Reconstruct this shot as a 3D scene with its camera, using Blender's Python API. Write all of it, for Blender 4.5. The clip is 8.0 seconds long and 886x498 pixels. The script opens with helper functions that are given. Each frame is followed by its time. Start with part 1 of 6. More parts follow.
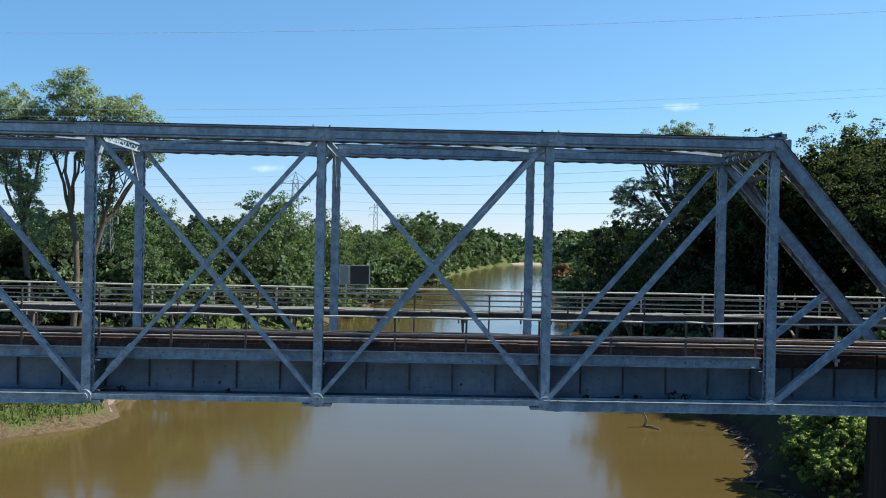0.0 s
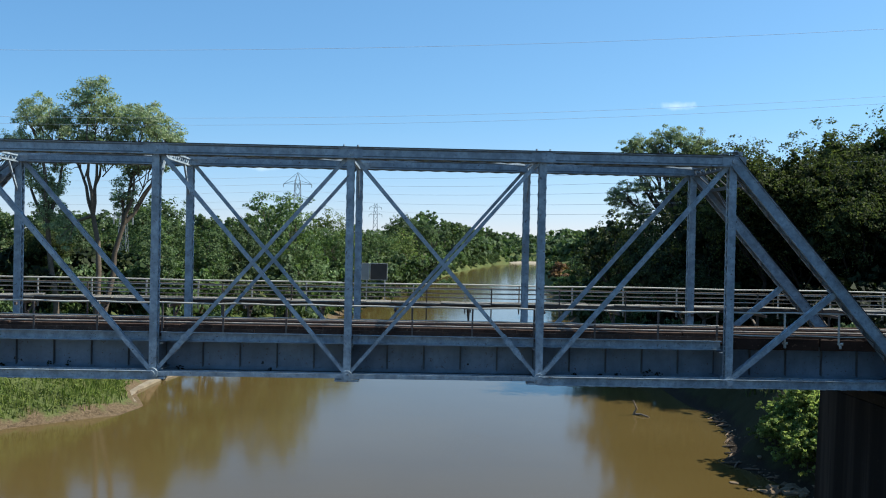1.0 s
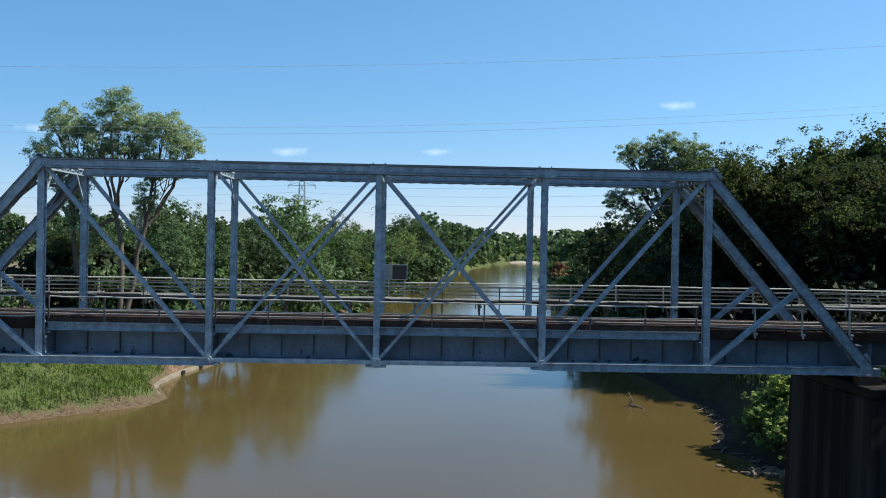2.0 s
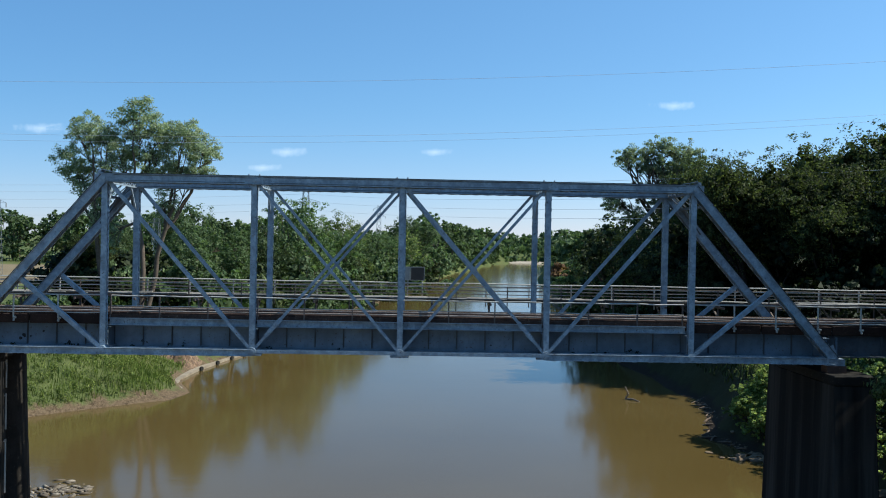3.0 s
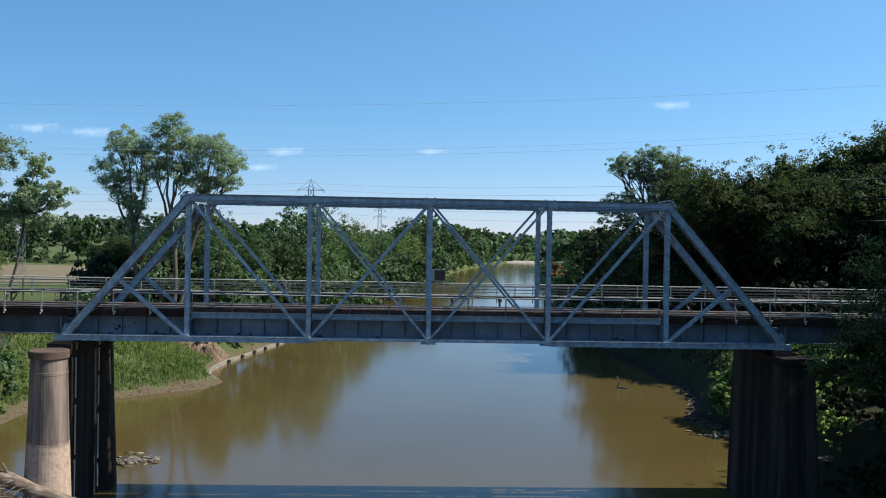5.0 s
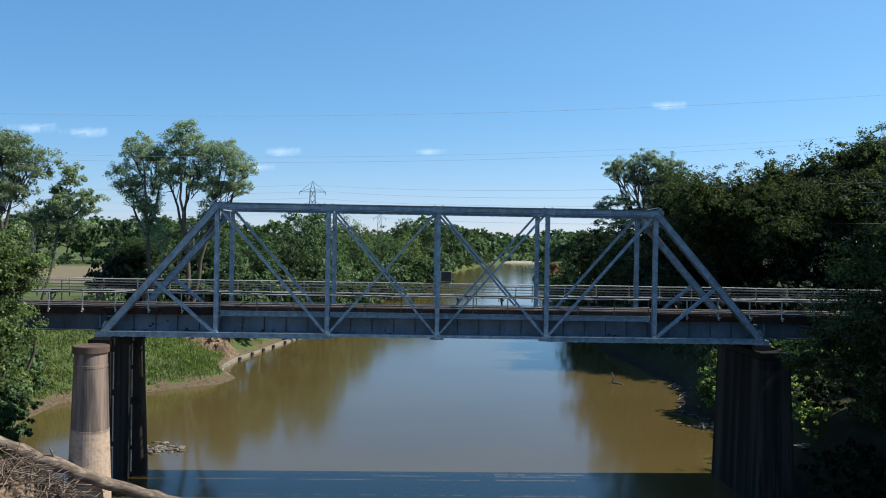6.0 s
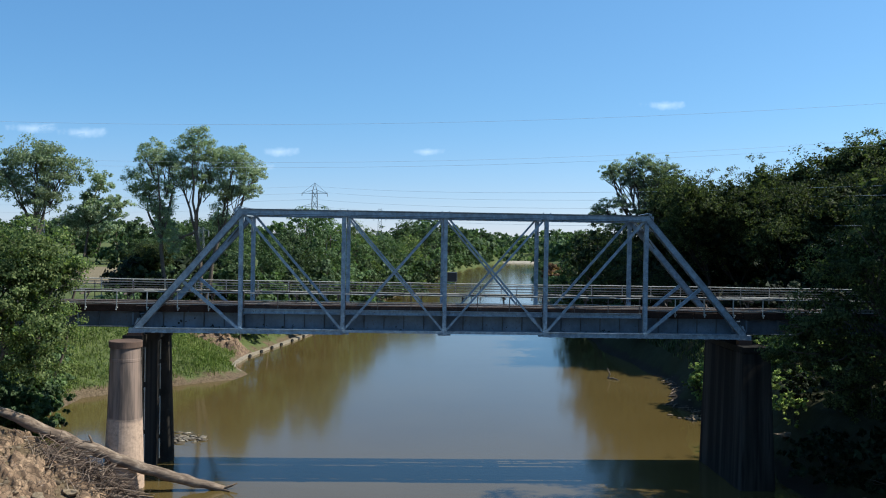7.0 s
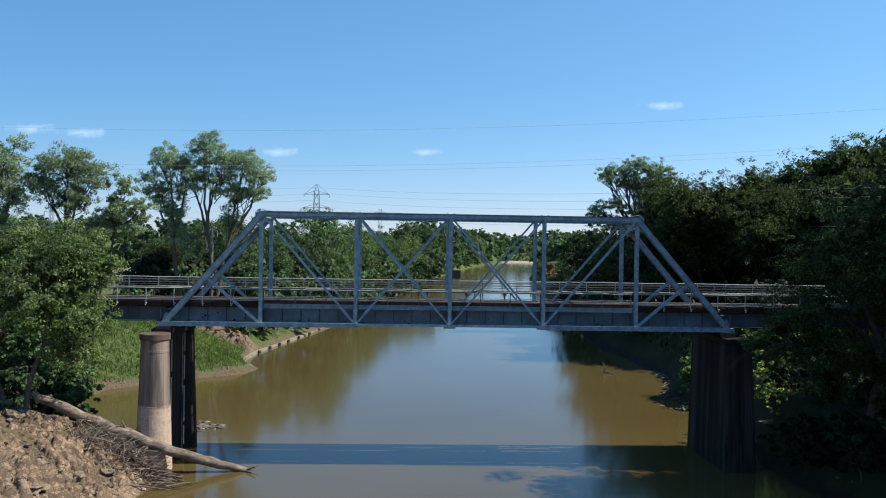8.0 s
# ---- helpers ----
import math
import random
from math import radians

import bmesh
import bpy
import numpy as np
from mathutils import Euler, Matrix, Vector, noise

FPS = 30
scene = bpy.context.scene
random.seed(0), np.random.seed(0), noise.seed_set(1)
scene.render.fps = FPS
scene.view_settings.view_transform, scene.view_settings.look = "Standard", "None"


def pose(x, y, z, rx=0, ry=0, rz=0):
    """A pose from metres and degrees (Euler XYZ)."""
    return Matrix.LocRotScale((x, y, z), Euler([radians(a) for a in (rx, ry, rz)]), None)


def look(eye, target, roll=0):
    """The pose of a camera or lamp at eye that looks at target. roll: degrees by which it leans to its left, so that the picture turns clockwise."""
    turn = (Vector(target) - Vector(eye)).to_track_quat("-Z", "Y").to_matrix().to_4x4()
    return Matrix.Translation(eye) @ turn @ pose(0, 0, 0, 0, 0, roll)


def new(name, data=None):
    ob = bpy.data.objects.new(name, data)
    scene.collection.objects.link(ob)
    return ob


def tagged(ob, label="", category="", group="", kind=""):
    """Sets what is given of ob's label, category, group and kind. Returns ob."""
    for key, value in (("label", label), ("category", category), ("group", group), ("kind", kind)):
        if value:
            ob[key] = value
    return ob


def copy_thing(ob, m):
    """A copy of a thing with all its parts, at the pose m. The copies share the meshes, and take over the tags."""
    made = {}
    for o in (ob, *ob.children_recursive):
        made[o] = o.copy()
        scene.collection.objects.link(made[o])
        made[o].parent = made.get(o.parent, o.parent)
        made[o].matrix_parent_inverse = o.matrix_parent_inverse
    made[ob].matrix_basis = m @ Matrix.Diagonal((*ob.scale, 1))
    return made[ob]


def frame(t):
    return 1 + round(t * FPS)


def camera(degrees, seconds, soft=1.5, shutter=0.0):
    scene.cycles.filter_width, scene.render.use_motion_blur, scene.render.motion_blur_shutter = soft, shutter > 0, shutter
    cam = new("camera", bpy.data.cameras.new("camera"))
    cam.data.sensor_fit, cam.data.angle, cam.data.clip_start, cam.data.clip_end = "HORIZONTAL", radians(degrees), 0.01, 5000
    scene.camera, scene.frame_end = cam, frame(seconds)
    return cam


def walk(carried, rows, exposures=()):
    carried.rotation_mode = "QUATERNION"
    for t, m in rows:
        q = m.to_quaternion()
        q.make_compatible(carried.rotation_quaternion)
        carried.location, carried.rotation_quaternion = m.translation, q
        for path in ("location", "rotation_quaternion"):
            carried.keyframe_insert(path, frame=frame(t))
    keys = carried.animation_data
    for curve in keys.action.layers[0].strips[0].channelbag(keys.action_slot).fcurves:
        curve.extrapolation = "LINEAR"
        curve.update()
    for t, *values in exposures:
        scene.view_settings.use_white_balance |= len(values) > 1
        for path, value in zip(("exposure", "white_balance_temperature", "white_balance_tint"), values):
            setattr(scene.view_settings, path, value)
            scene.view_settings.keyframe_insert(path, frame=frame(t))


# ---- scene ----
SKY, SUN, EXPOSURE, KELVIN, TINT = 0.086, 5.0, 0.62, 5650.0, 1.5
cam = camera(54.0, 8.0, soft=1.05)
PATH = [
    (0, (2.9718, -25.6297, 4.6776), (3.4718, -5.6366, 4.5246), 1.176),
    (0.5, (2.7164, -28.1104, 4.6940), (3.2435, -8.1180, 4.5266), 1.160),
    (1, (2.4323, -30.4005, 4.7498), (2.9791, -10.4087, 4.5744), 1.144),
    (1.5, (2.0594, -32.7668, 4.8404), (2.6133, -12.7754, 4.6562), 1.128),
    (3, (0.7371, -39.7502, 5.1654), (1.3228, -19.7596, 4.9848), 1.079),
    (3.5, (0.3041, -42.1056, 5.2699), (0.9036, -22.1155, 5.0786), 1.063),
    (4, (-0.1100, -44.2498, 5.3140), (0.5121, -24.2604, 5.1196), 1.047),
    (4.5, (-0.5187, -46.4237, 5.4778), (0.1280, -26.4352, 5.2789), 1.030),
    (6, (-1.6505, -53.1059, 5.8906), (-0.9195, -33.1203, 5.6927), 0.982),
    (6.5, (-2.0046, -55.2573, 6.0220), (-1.2596, -35.2721, 5.8228), 0.966),
    (7, (-2.3694, -57.4469, 6.0976), (-1.6006, -37.4626, 5.8986), 0.949),
    (7.5, (-2.7234, -59.6741, 6.1173), (-1.9308, -39.6908, 5.9213), 0.933),
    (8, (-3.0415, -61.9183, 6.0769), (-2.2362, -41.9355, 5.8827), 0.917),
]
walk(cam, [(t, look(eye, target, roll)) for t, eye, target, roll in PATH], exposures=[(0.0, EXPOSURE + 0.18, KELVIN + 260, TINT), (1.0, EXPOSURE + 0.13, KELVIN + 260, TINT), (2.5, EXPOSURE + 0.02, KELVIN + 110, TINT), (4.0, EXPOSURE - 0.06, KELVIN, TINT), (8.0, EXPOSURE - 0.04, KELVIN, TINT)])

# ---------------------------------------------------------------- world and sun
SUN_EL, SUN_AZ = 47.0, 91.0          # azimuth clockwise from +y: the sun stands over the +x bank
world = bpy.data.worlds.new("sky")
scene.world = world
world.use_nodes = True
wn = world.node_tree
sky = wn.nodes.new("ShaderNodeTexSky")
sky.sky_type, sky.sun_disc = "NISHITA", False
sky.sun_elevation, sky.sun_rotation = radians(SUN_EL), radians(SUN_AZ)
sky.air_density, sky.dust_density, sky.ozone_density = 1.0, 0.0, 5.0
wn.nodes["Background"].inputs["Strength"].default_value = SKY
haze = wn.nodes.new("ShaderNodeMix")
haze.data_type = "RGBA"
haze.inputs[0].default_value, haze.inputs[7].default_value = 0.35, (1.6, 3.6, 6.4, 1)
wn.links.new(sky.outputs[0], haze.inputs[6])
# paler, warmer air towards the horizon
way = wn.nodes.new("ShaderNodeTexCoord")
up_axis = wn.nodes.new("ShaderNodeSeparateXYZ")
low_air = wn.nodes.new("ShaderNodeMapRange")
low_air.interpolation_type = "SMOOTHSTEP"
low_air.inputs["From Min"].default_value, low_air.inputs["From Max"].default_value = 0.16, 0.0
warm = wn.nodes.new("ShaderNodeMix")
warm.data_type, warm.blend_type = "RGBA", "MULTIPLY"
warm.inputs[7].default_value = (1.17, 1.0, 1.03, 1)
wn.links.new(way.outputs["Generated"], up_axis.inputs[0])
wn.links.new(up_axis.outputs[2], low_air.inputs["Value"])
wn.links.new(low_air.outputs[0], warm.inputs[0])
wn.links.new(haze.outputs[2], warm.inputs[6])
# the whole sky is paler on the sun's side and deeper blue away from it
toward = wn.nodes.new("ShaderNodeVectorMath")
toward.operation = "DOT_PRODUCT"
toward.inputs[1].default_value = (math.sin(radians(SUN_AZ)), math.cos(radians(SUN_AZ)), 0.0)
slope = wn.nodes.new("ShaderNodeVectorMath")
slope.operation = "MULTIPLY_ADD"
slope.inputs[1].default_value, slope.inputs[2].default_value = (0.36, 0.27, 0.20), (1.0, 1.0, 1.0)
side = wn.nodes.new("ShaderNodeMix")
side.data_type, side.blend_type = "RGBA", "MULTIPLY"
side.inputs[0].default_value = 1.0
wn.links.new(way.outputs["Generated"], toward.inputs[0])
wn.links.new(toward.outputs["Value"], slope.inputs[0])
wn.links.new(warm.outputs[2], side.inputs[6])
wn.links.new(slope.outputs[0], side.inputs[7])
wn.links.new(side.outputs[2], wn.nodes["Background"].inputs["Color"])
sun = new("sun", bpy.data.lights.new("sun", "SUN"))
sun.data.energy, sun.data.angle, sun.data.color = SUN, radians(0.6), (1.0, 0.90, 0.74)
ce = math.cos(radians(SUN_EL))
sun_dir = Vector((math.sin(radians(SUN_AZ)) * ce, math.cos(radians(SUN_AZ)) * ce, math.sin(radians(SUN_EL))))
sun.matrix_world = look(sun_dir * 200, (0, 0, 0))

WATER = -9.95
rnd = random.Random(7)


# ---------------------------------------------------------------- materials
def material(name):
    m = bpy.data.materials.new(name)
    m.use_nodes = True
    return m, m.node_tree.nodes, m.node_tree.links, m.node_tree.nodes["Principled BSDF"]


def noise_node(nodes, links, scale, detail=4.0, stretch=None, rough=0.55):
    tc = nodes.new("ShaderNodeTexCoord")
    n = nodes.new("ShaderNodeTexNoise")
    n.inputs["Scale"].default_value, n.inputs["Detail"].default_value, n.inputs["Roughness"].default_value = scale, detail, rough
    if stretch:
        mp = nodes.new("ShaderNodeMapping")
        mp.inputs["Scale"].default_value = stretch
        links.new(tc.outputs["Object"], mp.inputs["Vector"])
        links.new(mp.outputs[0], n.inputs["Vector"])
    else:
        links.new(tc.outputs["Object"], n.inputs["Vector"])
    return n


def ramp(nodes, links, src, stops):
    r = nodes.new("ShaderNodeValToRGB")
    e = r.color_ramp.elements
    while len(e) < len(stops):
        e.new(0.5)
    for el, (p, c) in zip(e, stops):
        el.position, el.color = p, (*c, 1)
    links.new(src, r.inputs["Fac"])
    return r


def mixc(nodes, links, fac, a, b, mode="MIX"):
    m = nodes.new("ShaderNodeMix")
    m.data_type, m.blend_type = "RGBA", mode
    for sock, v in ((m.inputs[0], fac), (m.inputs[6], a), (m.inputs[7], b)):
        if hasattr(v, "is_linked"):
            links.new(v, sock)
        elif isinstance(v, tuple):
            sock.default_value = (*v, 1)
        else:
            sock.default_value = v
    return m.outputs[2]


def bump(nodes, links, bsdf, height, strength, dist):
    b = nodes.new("ShaderNodeBump")
    b.inputs["Strength"].default_value, b.inputs["Distance"].default_value = strength, dist
    links.new(height, b.inputs["Height"])
    links.new(b.outputs[0], bsdf.inputs["Normal"])


def weathered(name, base, dark, rust, rough=0.55, rust_at=0.66, scale=1.2, metal=0.0, wear=0.5):
    """Paint or timber with blotches, streaks and rust or dirt spots."""
    m, n, l, b = material(name)
    big = noise_node(n, l, scale, 5)
    streak = noise_node(n, l, 5.0, 4, (1.0, 1.0, 0.12))
    fine = noise_node(n, l, 9.0, 6, None, 0.7)
    c = mixc(n, l, ramp(n, l, big.outputs[0], [(0.35, (0, 0, 0)), (0.7, (1, 1, 1))]).outputs[0], base, dark)
    c = mixc(n, l, ramp(n, l, streak.outputs[0], [(0.5, (0, 0, 0)), (0.8, (0.6, 0.6, 0.6))]).outputs[0], c, dark)
    patch = noise_node(n, l, scale * 3.1, 6, None, 0.65)
    c = mixc(n, l, ramp(n, l, patch.outputs[0], [(0.48, (0, 0, 0)), (0.66, (wear, wear, wear))]).outputs[0], c, dark)
    c = mixc(n, l, ramp(n, l, fine.outputs[0], [(rust_at, (0, 0, 0)), (rust_at + 0.07, (1, 1, 1))]).outputs[0], c, rust)
    l.new(c, b.inputs["Base Color"])
    b.inputs["Roughness"].default_value, b.inputs["Metallic"].default_value = rough, metal
    b.inputs["Specular IOR Level"].default_value = 0.15 if rough > 0.78 else 0.5
    bump(n, l, b, fine.outputs[0], 0.25, 0.01)
    return m


steel = weathered("painted_steel", (0.36, 0.425, 0.495), (0.165, 0.20, 0.24), (0.07, 0.043, 0.03), 0.5, 0.60, 2.6, wear=0.7)
grime_and_shade = weathered("grime_and_shade_steel", (0.055, 0.055, 0.058), (0.03, 0.03, 0.032), (0.10, 0.07, 0.05), 0.8, 0.62)
# darker copy of the truss paint, standing for shade under the deck
steel_web = weathered("shaded_steel_plate", (0.195, 0.258, 0.345), (0.11, 0.148, 0.20), (0.075, 0.047, 0.035), 0.6, 0.61, 0.9)
dark_web = weathered("dark_steel_plate", (0.095, 0.112, 0.138), (0.050, 0.056, 0.068), (0.075, 0.047, 0.034), 0.65, 0.58, 0.9)
# darker steel copy: shade on lacing, stiffeners and portals as colour
dark_steel = weathered("darker_steel", (0.12, 0.137, 0.155), (0.065, 0.074, 0.083), (0.05, 0.035, 0.03), 0.65, 0.62)
rusty = weathered("rusty_steel", (0.11, 0.055, 0.035), (0.05, 0.027, 0.02), (0.22, 0.15, 0.11), 0.75, 0.62)
railtop = weathered("old_rail", (0.46, 0.40, 0.35), (0.26, 0.19, 0.14), (0.58, 0.54, 0.49), 0.4, 0.6)
sleeper_wood = weathered("old_sleeper_timber", (0.044, 0.026, 0.020), (0.020, 0.012, 0.010), (0.12, 0.078, 0.056), 0.9, 0.6)
guard_wood = weathered("rust_stained_timber", (0.082, 0.050, 0.037), (0.034, 0.020, 0.015), (0.20, 0.145, 0.108), 0.9, 0.6, 2.2)
plank_wood = weathered("bleached_planks", (0.275, 0.262, 0.245), (0.135, 0.120, 0.106), (0.080, 0.056, 0.043), 0.9, 0.57)
pipe_paint = weathered("galvanised_rail", (0.50, 0.48, 0.44), (0.36, 0.34, 0.31), (0.22, 0.14, 0.09), 0.55, 0.62)
brown_pipe = weathered("rusty_rail_pipe", (0.13, 0.10, 0.085), (0.07, 0.05, 0.045), (0.25, 0.19, 0.15), 0.7, 0.6)
# near-black tone carries the shade of deck and trees on the piers
dark_concrete = weathered("shade_dark_concrete", (0.036, 0.030, 0.025), (0.014, 0.012, 0.0105), (0.075, 0.064, 0.053), 0.9, 0.6, 0.5)
concrete = weathered("stained_concrete", (0.40, 0.335, 0.28), (0.22, 0.18, 0.155), (0.13, 0.105, 0.09), 0.9, 0.62, 0.5)
pale_concrete = weathered("pale_concrete", (0.306, 0.255, 0.1913), (0.187, 0.1487, 0.1105), (0.119, 0.09775, 0.07225), 0.9, 0.64, 0.8)


def pier_material():
    """Concrete with a paler washed band below the flood line and dark runs from the cap."""
    m, n, l, b = material("pier_concrete")
    tc, sep = n.new("ShaderNodeTexCoord"), n.new("ShaderNodeSeparateXYZ")
    l.new(tc.outputs["Object"], sep.inputs[0])
    fine, runs, big = noise_node(n, l, 4.0, 6, None, 0.7), noise_node(n, l, 2.2, 4, (1, 1, 0.10)), noise_node(n, l, 0.7, 3)
    wob = n.new("ShaderNodeMath")
    wob.operation = "MULTIPLY_ADD"
    wob.inputs[1].default_value = 0.7
    l.new(big.outputs[0], wob.inputs[0])
    l.new(sep.outputs[2], wob.inputs[2])
    band = n.new("ShaderNodeMapRange")
    band.inputs["From Min"].default_value, band.inputs["From Max"].default_value = -5.35, -5.05
    l.new(wob.outputs[0], band.inputs["Value"])
    up = mixc(n, l, ramp(n, l, runs.outputs[0], [(0.38, (0, 0, 0)), (0.62, (1, 1, 1))]).outputs[0], (0.25, 0.175, 0.14), (0.085, 0.064, 0.055))
    low = mixc(n, l, ramp(n, l, fine.outputs[0], [(0.4, (0, 0, 0)), (0.7, (1, 1, 1))]).outputs[0], (0.47, 0.33, 0.245), (0.27, 0.19, 0.14))
    c = mixc(n, l, band.outputs[0], low, up)
    c = mixc(n, l, ramp(n, l, fine.outputs[0], [(0.62, (0, 0, 0)), (0.74, (0.7, 0.7, 0.7))]).outputs[0], c, (0.12, 0.10, 0.085))
    l.new(c, b.inputs["Base Color"])
    b.inputs["Roughness"].default_value = 0.9
    bump(n, l, b, fine.outputs[0], 0.4, 0.02)
    return m


pier_mat = pier_material()


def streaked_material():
    """Shade-darkened concrete with long pale and black runs and faint shutter lines."""
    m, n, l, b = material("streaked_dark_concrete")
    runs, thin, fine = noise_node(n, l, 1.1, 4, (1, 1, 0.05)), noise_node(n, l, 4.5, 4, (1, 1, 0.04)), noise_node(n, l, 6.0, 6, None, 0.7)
    # base tones near black, so the shade round the piers is in the colour
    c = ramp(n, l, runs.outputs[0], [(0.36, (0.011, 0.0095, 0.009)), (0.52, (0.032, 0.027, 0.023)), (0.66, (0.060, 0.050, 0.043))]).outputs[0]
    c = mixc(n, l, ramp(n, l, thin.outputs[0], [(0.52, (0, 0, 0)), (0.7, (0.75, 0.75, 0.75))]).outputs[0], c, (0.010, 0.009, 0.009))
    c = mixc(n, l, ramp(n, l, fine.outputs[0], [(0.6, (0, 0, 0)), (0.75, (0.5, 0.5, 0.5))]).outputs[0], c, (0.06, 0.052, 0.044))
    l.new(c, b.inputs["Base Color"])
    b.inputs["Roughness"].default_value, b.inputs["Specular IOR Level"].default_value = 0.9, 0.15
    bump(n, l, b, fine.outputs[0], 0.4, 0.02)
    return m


streaked = streaked_material()
gravel_mat = weathered("dry_gravel", (0.36, 0.31, 0.25), (0.23, 0.19, 0.15), (0.16, 0.15, 0.09), 0.95, 0.62, 0.08)
cap_mat = weathered("rust_stained_concrete", (0.15, 0.095, 0.072), (0.085, 0.058, 0.047), (0.05, 0.04, 0.035), 0.9, 0.6)
deadwood = weathered("bleached_driftwood", (0.2376, 0.169, 0.1214), (0.0924, 0.06424, 0.04664), (0.0484, 0.0352, 0.02816), 0.85, 0.58, 1.1)
stone = weathered("bank_stone", (0.2167, 0.1573, 0.1062), (0.1105, 0.0782, 0.0527), (0.306, 0.2465, 0.1785), 0.9, 0.62, 2.0)
bark = weathered("bark", (0.14, 0.11, 0.085), (0.075, 0.058, 0.045), (0.22, 0.19, 0.16), 0.95, 0.6, 2.0)
# darker bark copy: shade inside the wood put into the trunk colour
shade_bark = weathered("shade_dark_bark", (0.045, 0.035, 0.028), (0.022, 0.018, 0.015), (0.085, 0.072, 0.06), 0.95, 0.62, 2.0)
pale_bark = weathered("pale_bark", (0.24, 0.20, 0.165), (0.12, 0.095, 0.08), (0.34, 0.31, 0.28), 0.95, 0.58, 2.0)
board_dark = weathered("dark_sign_board", (0.062, 0.047, 0.037), (0.036, 0.028, 0.023), (0.12, 0.09, 0.07), 0.6, 0.7)
board_pale = weathered("pale_sign_board", (0.34, 0.34, 0.32), (0.25, 0.25, 0.24), (0.16, 0.12, 0.10), 0.5, 0.7)
rubber = weathered("black_rubber", (0.03, 0.028, 0.026), (0.02, 0.018, 0.017), (0.06, 0.05, 0.045), 0.8, 0.7)
galvanised = weathered("galvanised_lattice", (0.22, 0.225, 0.23), (0.16, 0.165, 0.17), (0.14, 0.12, 0.10), 0.5, 0.7)


def leaf_material(name, dark, mid, light, trans=0.42, tint=(1.15, 1.3, 0.7)):
    m, n, l, b = material(name)
    geo = n.new("ShaderNodeNewGeometry")
    info = n.new("ShaderNodeObjectInfo")
    big = noise_node(n, l, 0.35, 2)
    r1 = ramp(n, l, geo.outputs["Random Per Island"], [(0.0, dark), (0.55, mid), (1.0, light)])
    hsv = n.new("ShaderNodeHueSaturation")
    mr = n.new("ShaderNodeMapRange")
    mr.inputs["To Min"].default_value, mr.inputs["To Max"].default_value = 0.72, 1.25
    l.new(info.outputs["Random"], mr.inputs["Value"])
    patch = n.new("ShaderNodeMapRange")
    patch.inputs["From Min"].default_value, patch.inputs["From Max"].default_value = 0.35, 0.65
    patch.inputs["To Min"].default_value, patch.inputs["To Max"].default_value = 0.72, 1.28
    l.new(noise_node(n, l, 0.8, 3).outputs[0], patch.inputs["Value"])
    times = n.new("ShaderNodeMath")
    times.operation = "MULTIPLY"
    l.new(mr.outputs[0], times.inputs[0])
    l.new(patch.outputs[0], times.inputs[1])
    l.new(times.outputs[0], hsv.inputs["Value"])
    mh = n.new("ShaderNodeMapRange")
    mh.inputs["To Min"].default_value, mh.inputs["To Max"].default_value = 0.485, 0.515
    l.new(big.outputs[0], mh.inputs["Value"])
    l.new(mh.outputs[0], hsv.inputs["Hue"])
    l.new(r1.outputs[0], hsv.inputs["Color"])
    l.new(hsv.outputs[0], b.inputs["Base Color"])
    b.inputs["Roughness"].default_value, b.inputs["Specular IOR Level"].default_value = 0.6, 0.12
    t = n.new("ShaderNodeBsdfTranslucent")
    l.new(mixc(n, l, 1.0, hsv.outputs[0], tint, "MULTIPLY"), t.inputs["Color"])
    mix = n.new("ShaderNodeMixShader")
    mix.inputs[0].default_value = trans
    l.new(b.outputs[0], mix.inputs[1])
    l.new(t.outputs[0], mix.inputs[2])
    l.new(mix.outputs[0], n["Material Output"].inputs["Surface"])
    return m


def island_material(name, dark, mid, light, scale=3.0):
    """Loose bits, each of its own shade."""
    m, n, l, b = material(name)
    geo = n.new("ShaderNodeNewGeometry")
    c = ramp(n, l, geo.outputs["Random Per Island"], [(0.0, dark), (0.5, mid), (1.0, light)]).outputs[0]
    fine = noise_node(n, l, scale, 5, None, 0.7)
    c = mixc(n, l, ramp(n, l, fine.outputs[0], [(0.42, (0, 0, 0)), (0.68, (0.8, 0.8, 0.8))]).outputs[0], c, dark)
    l.new(c, b.inputs["Base Color"])
    b.inputs["Roughness"].default_value = 0.95
    bump(n, l, b, fine.outputs[0], 0.6, 0.04)
    return m


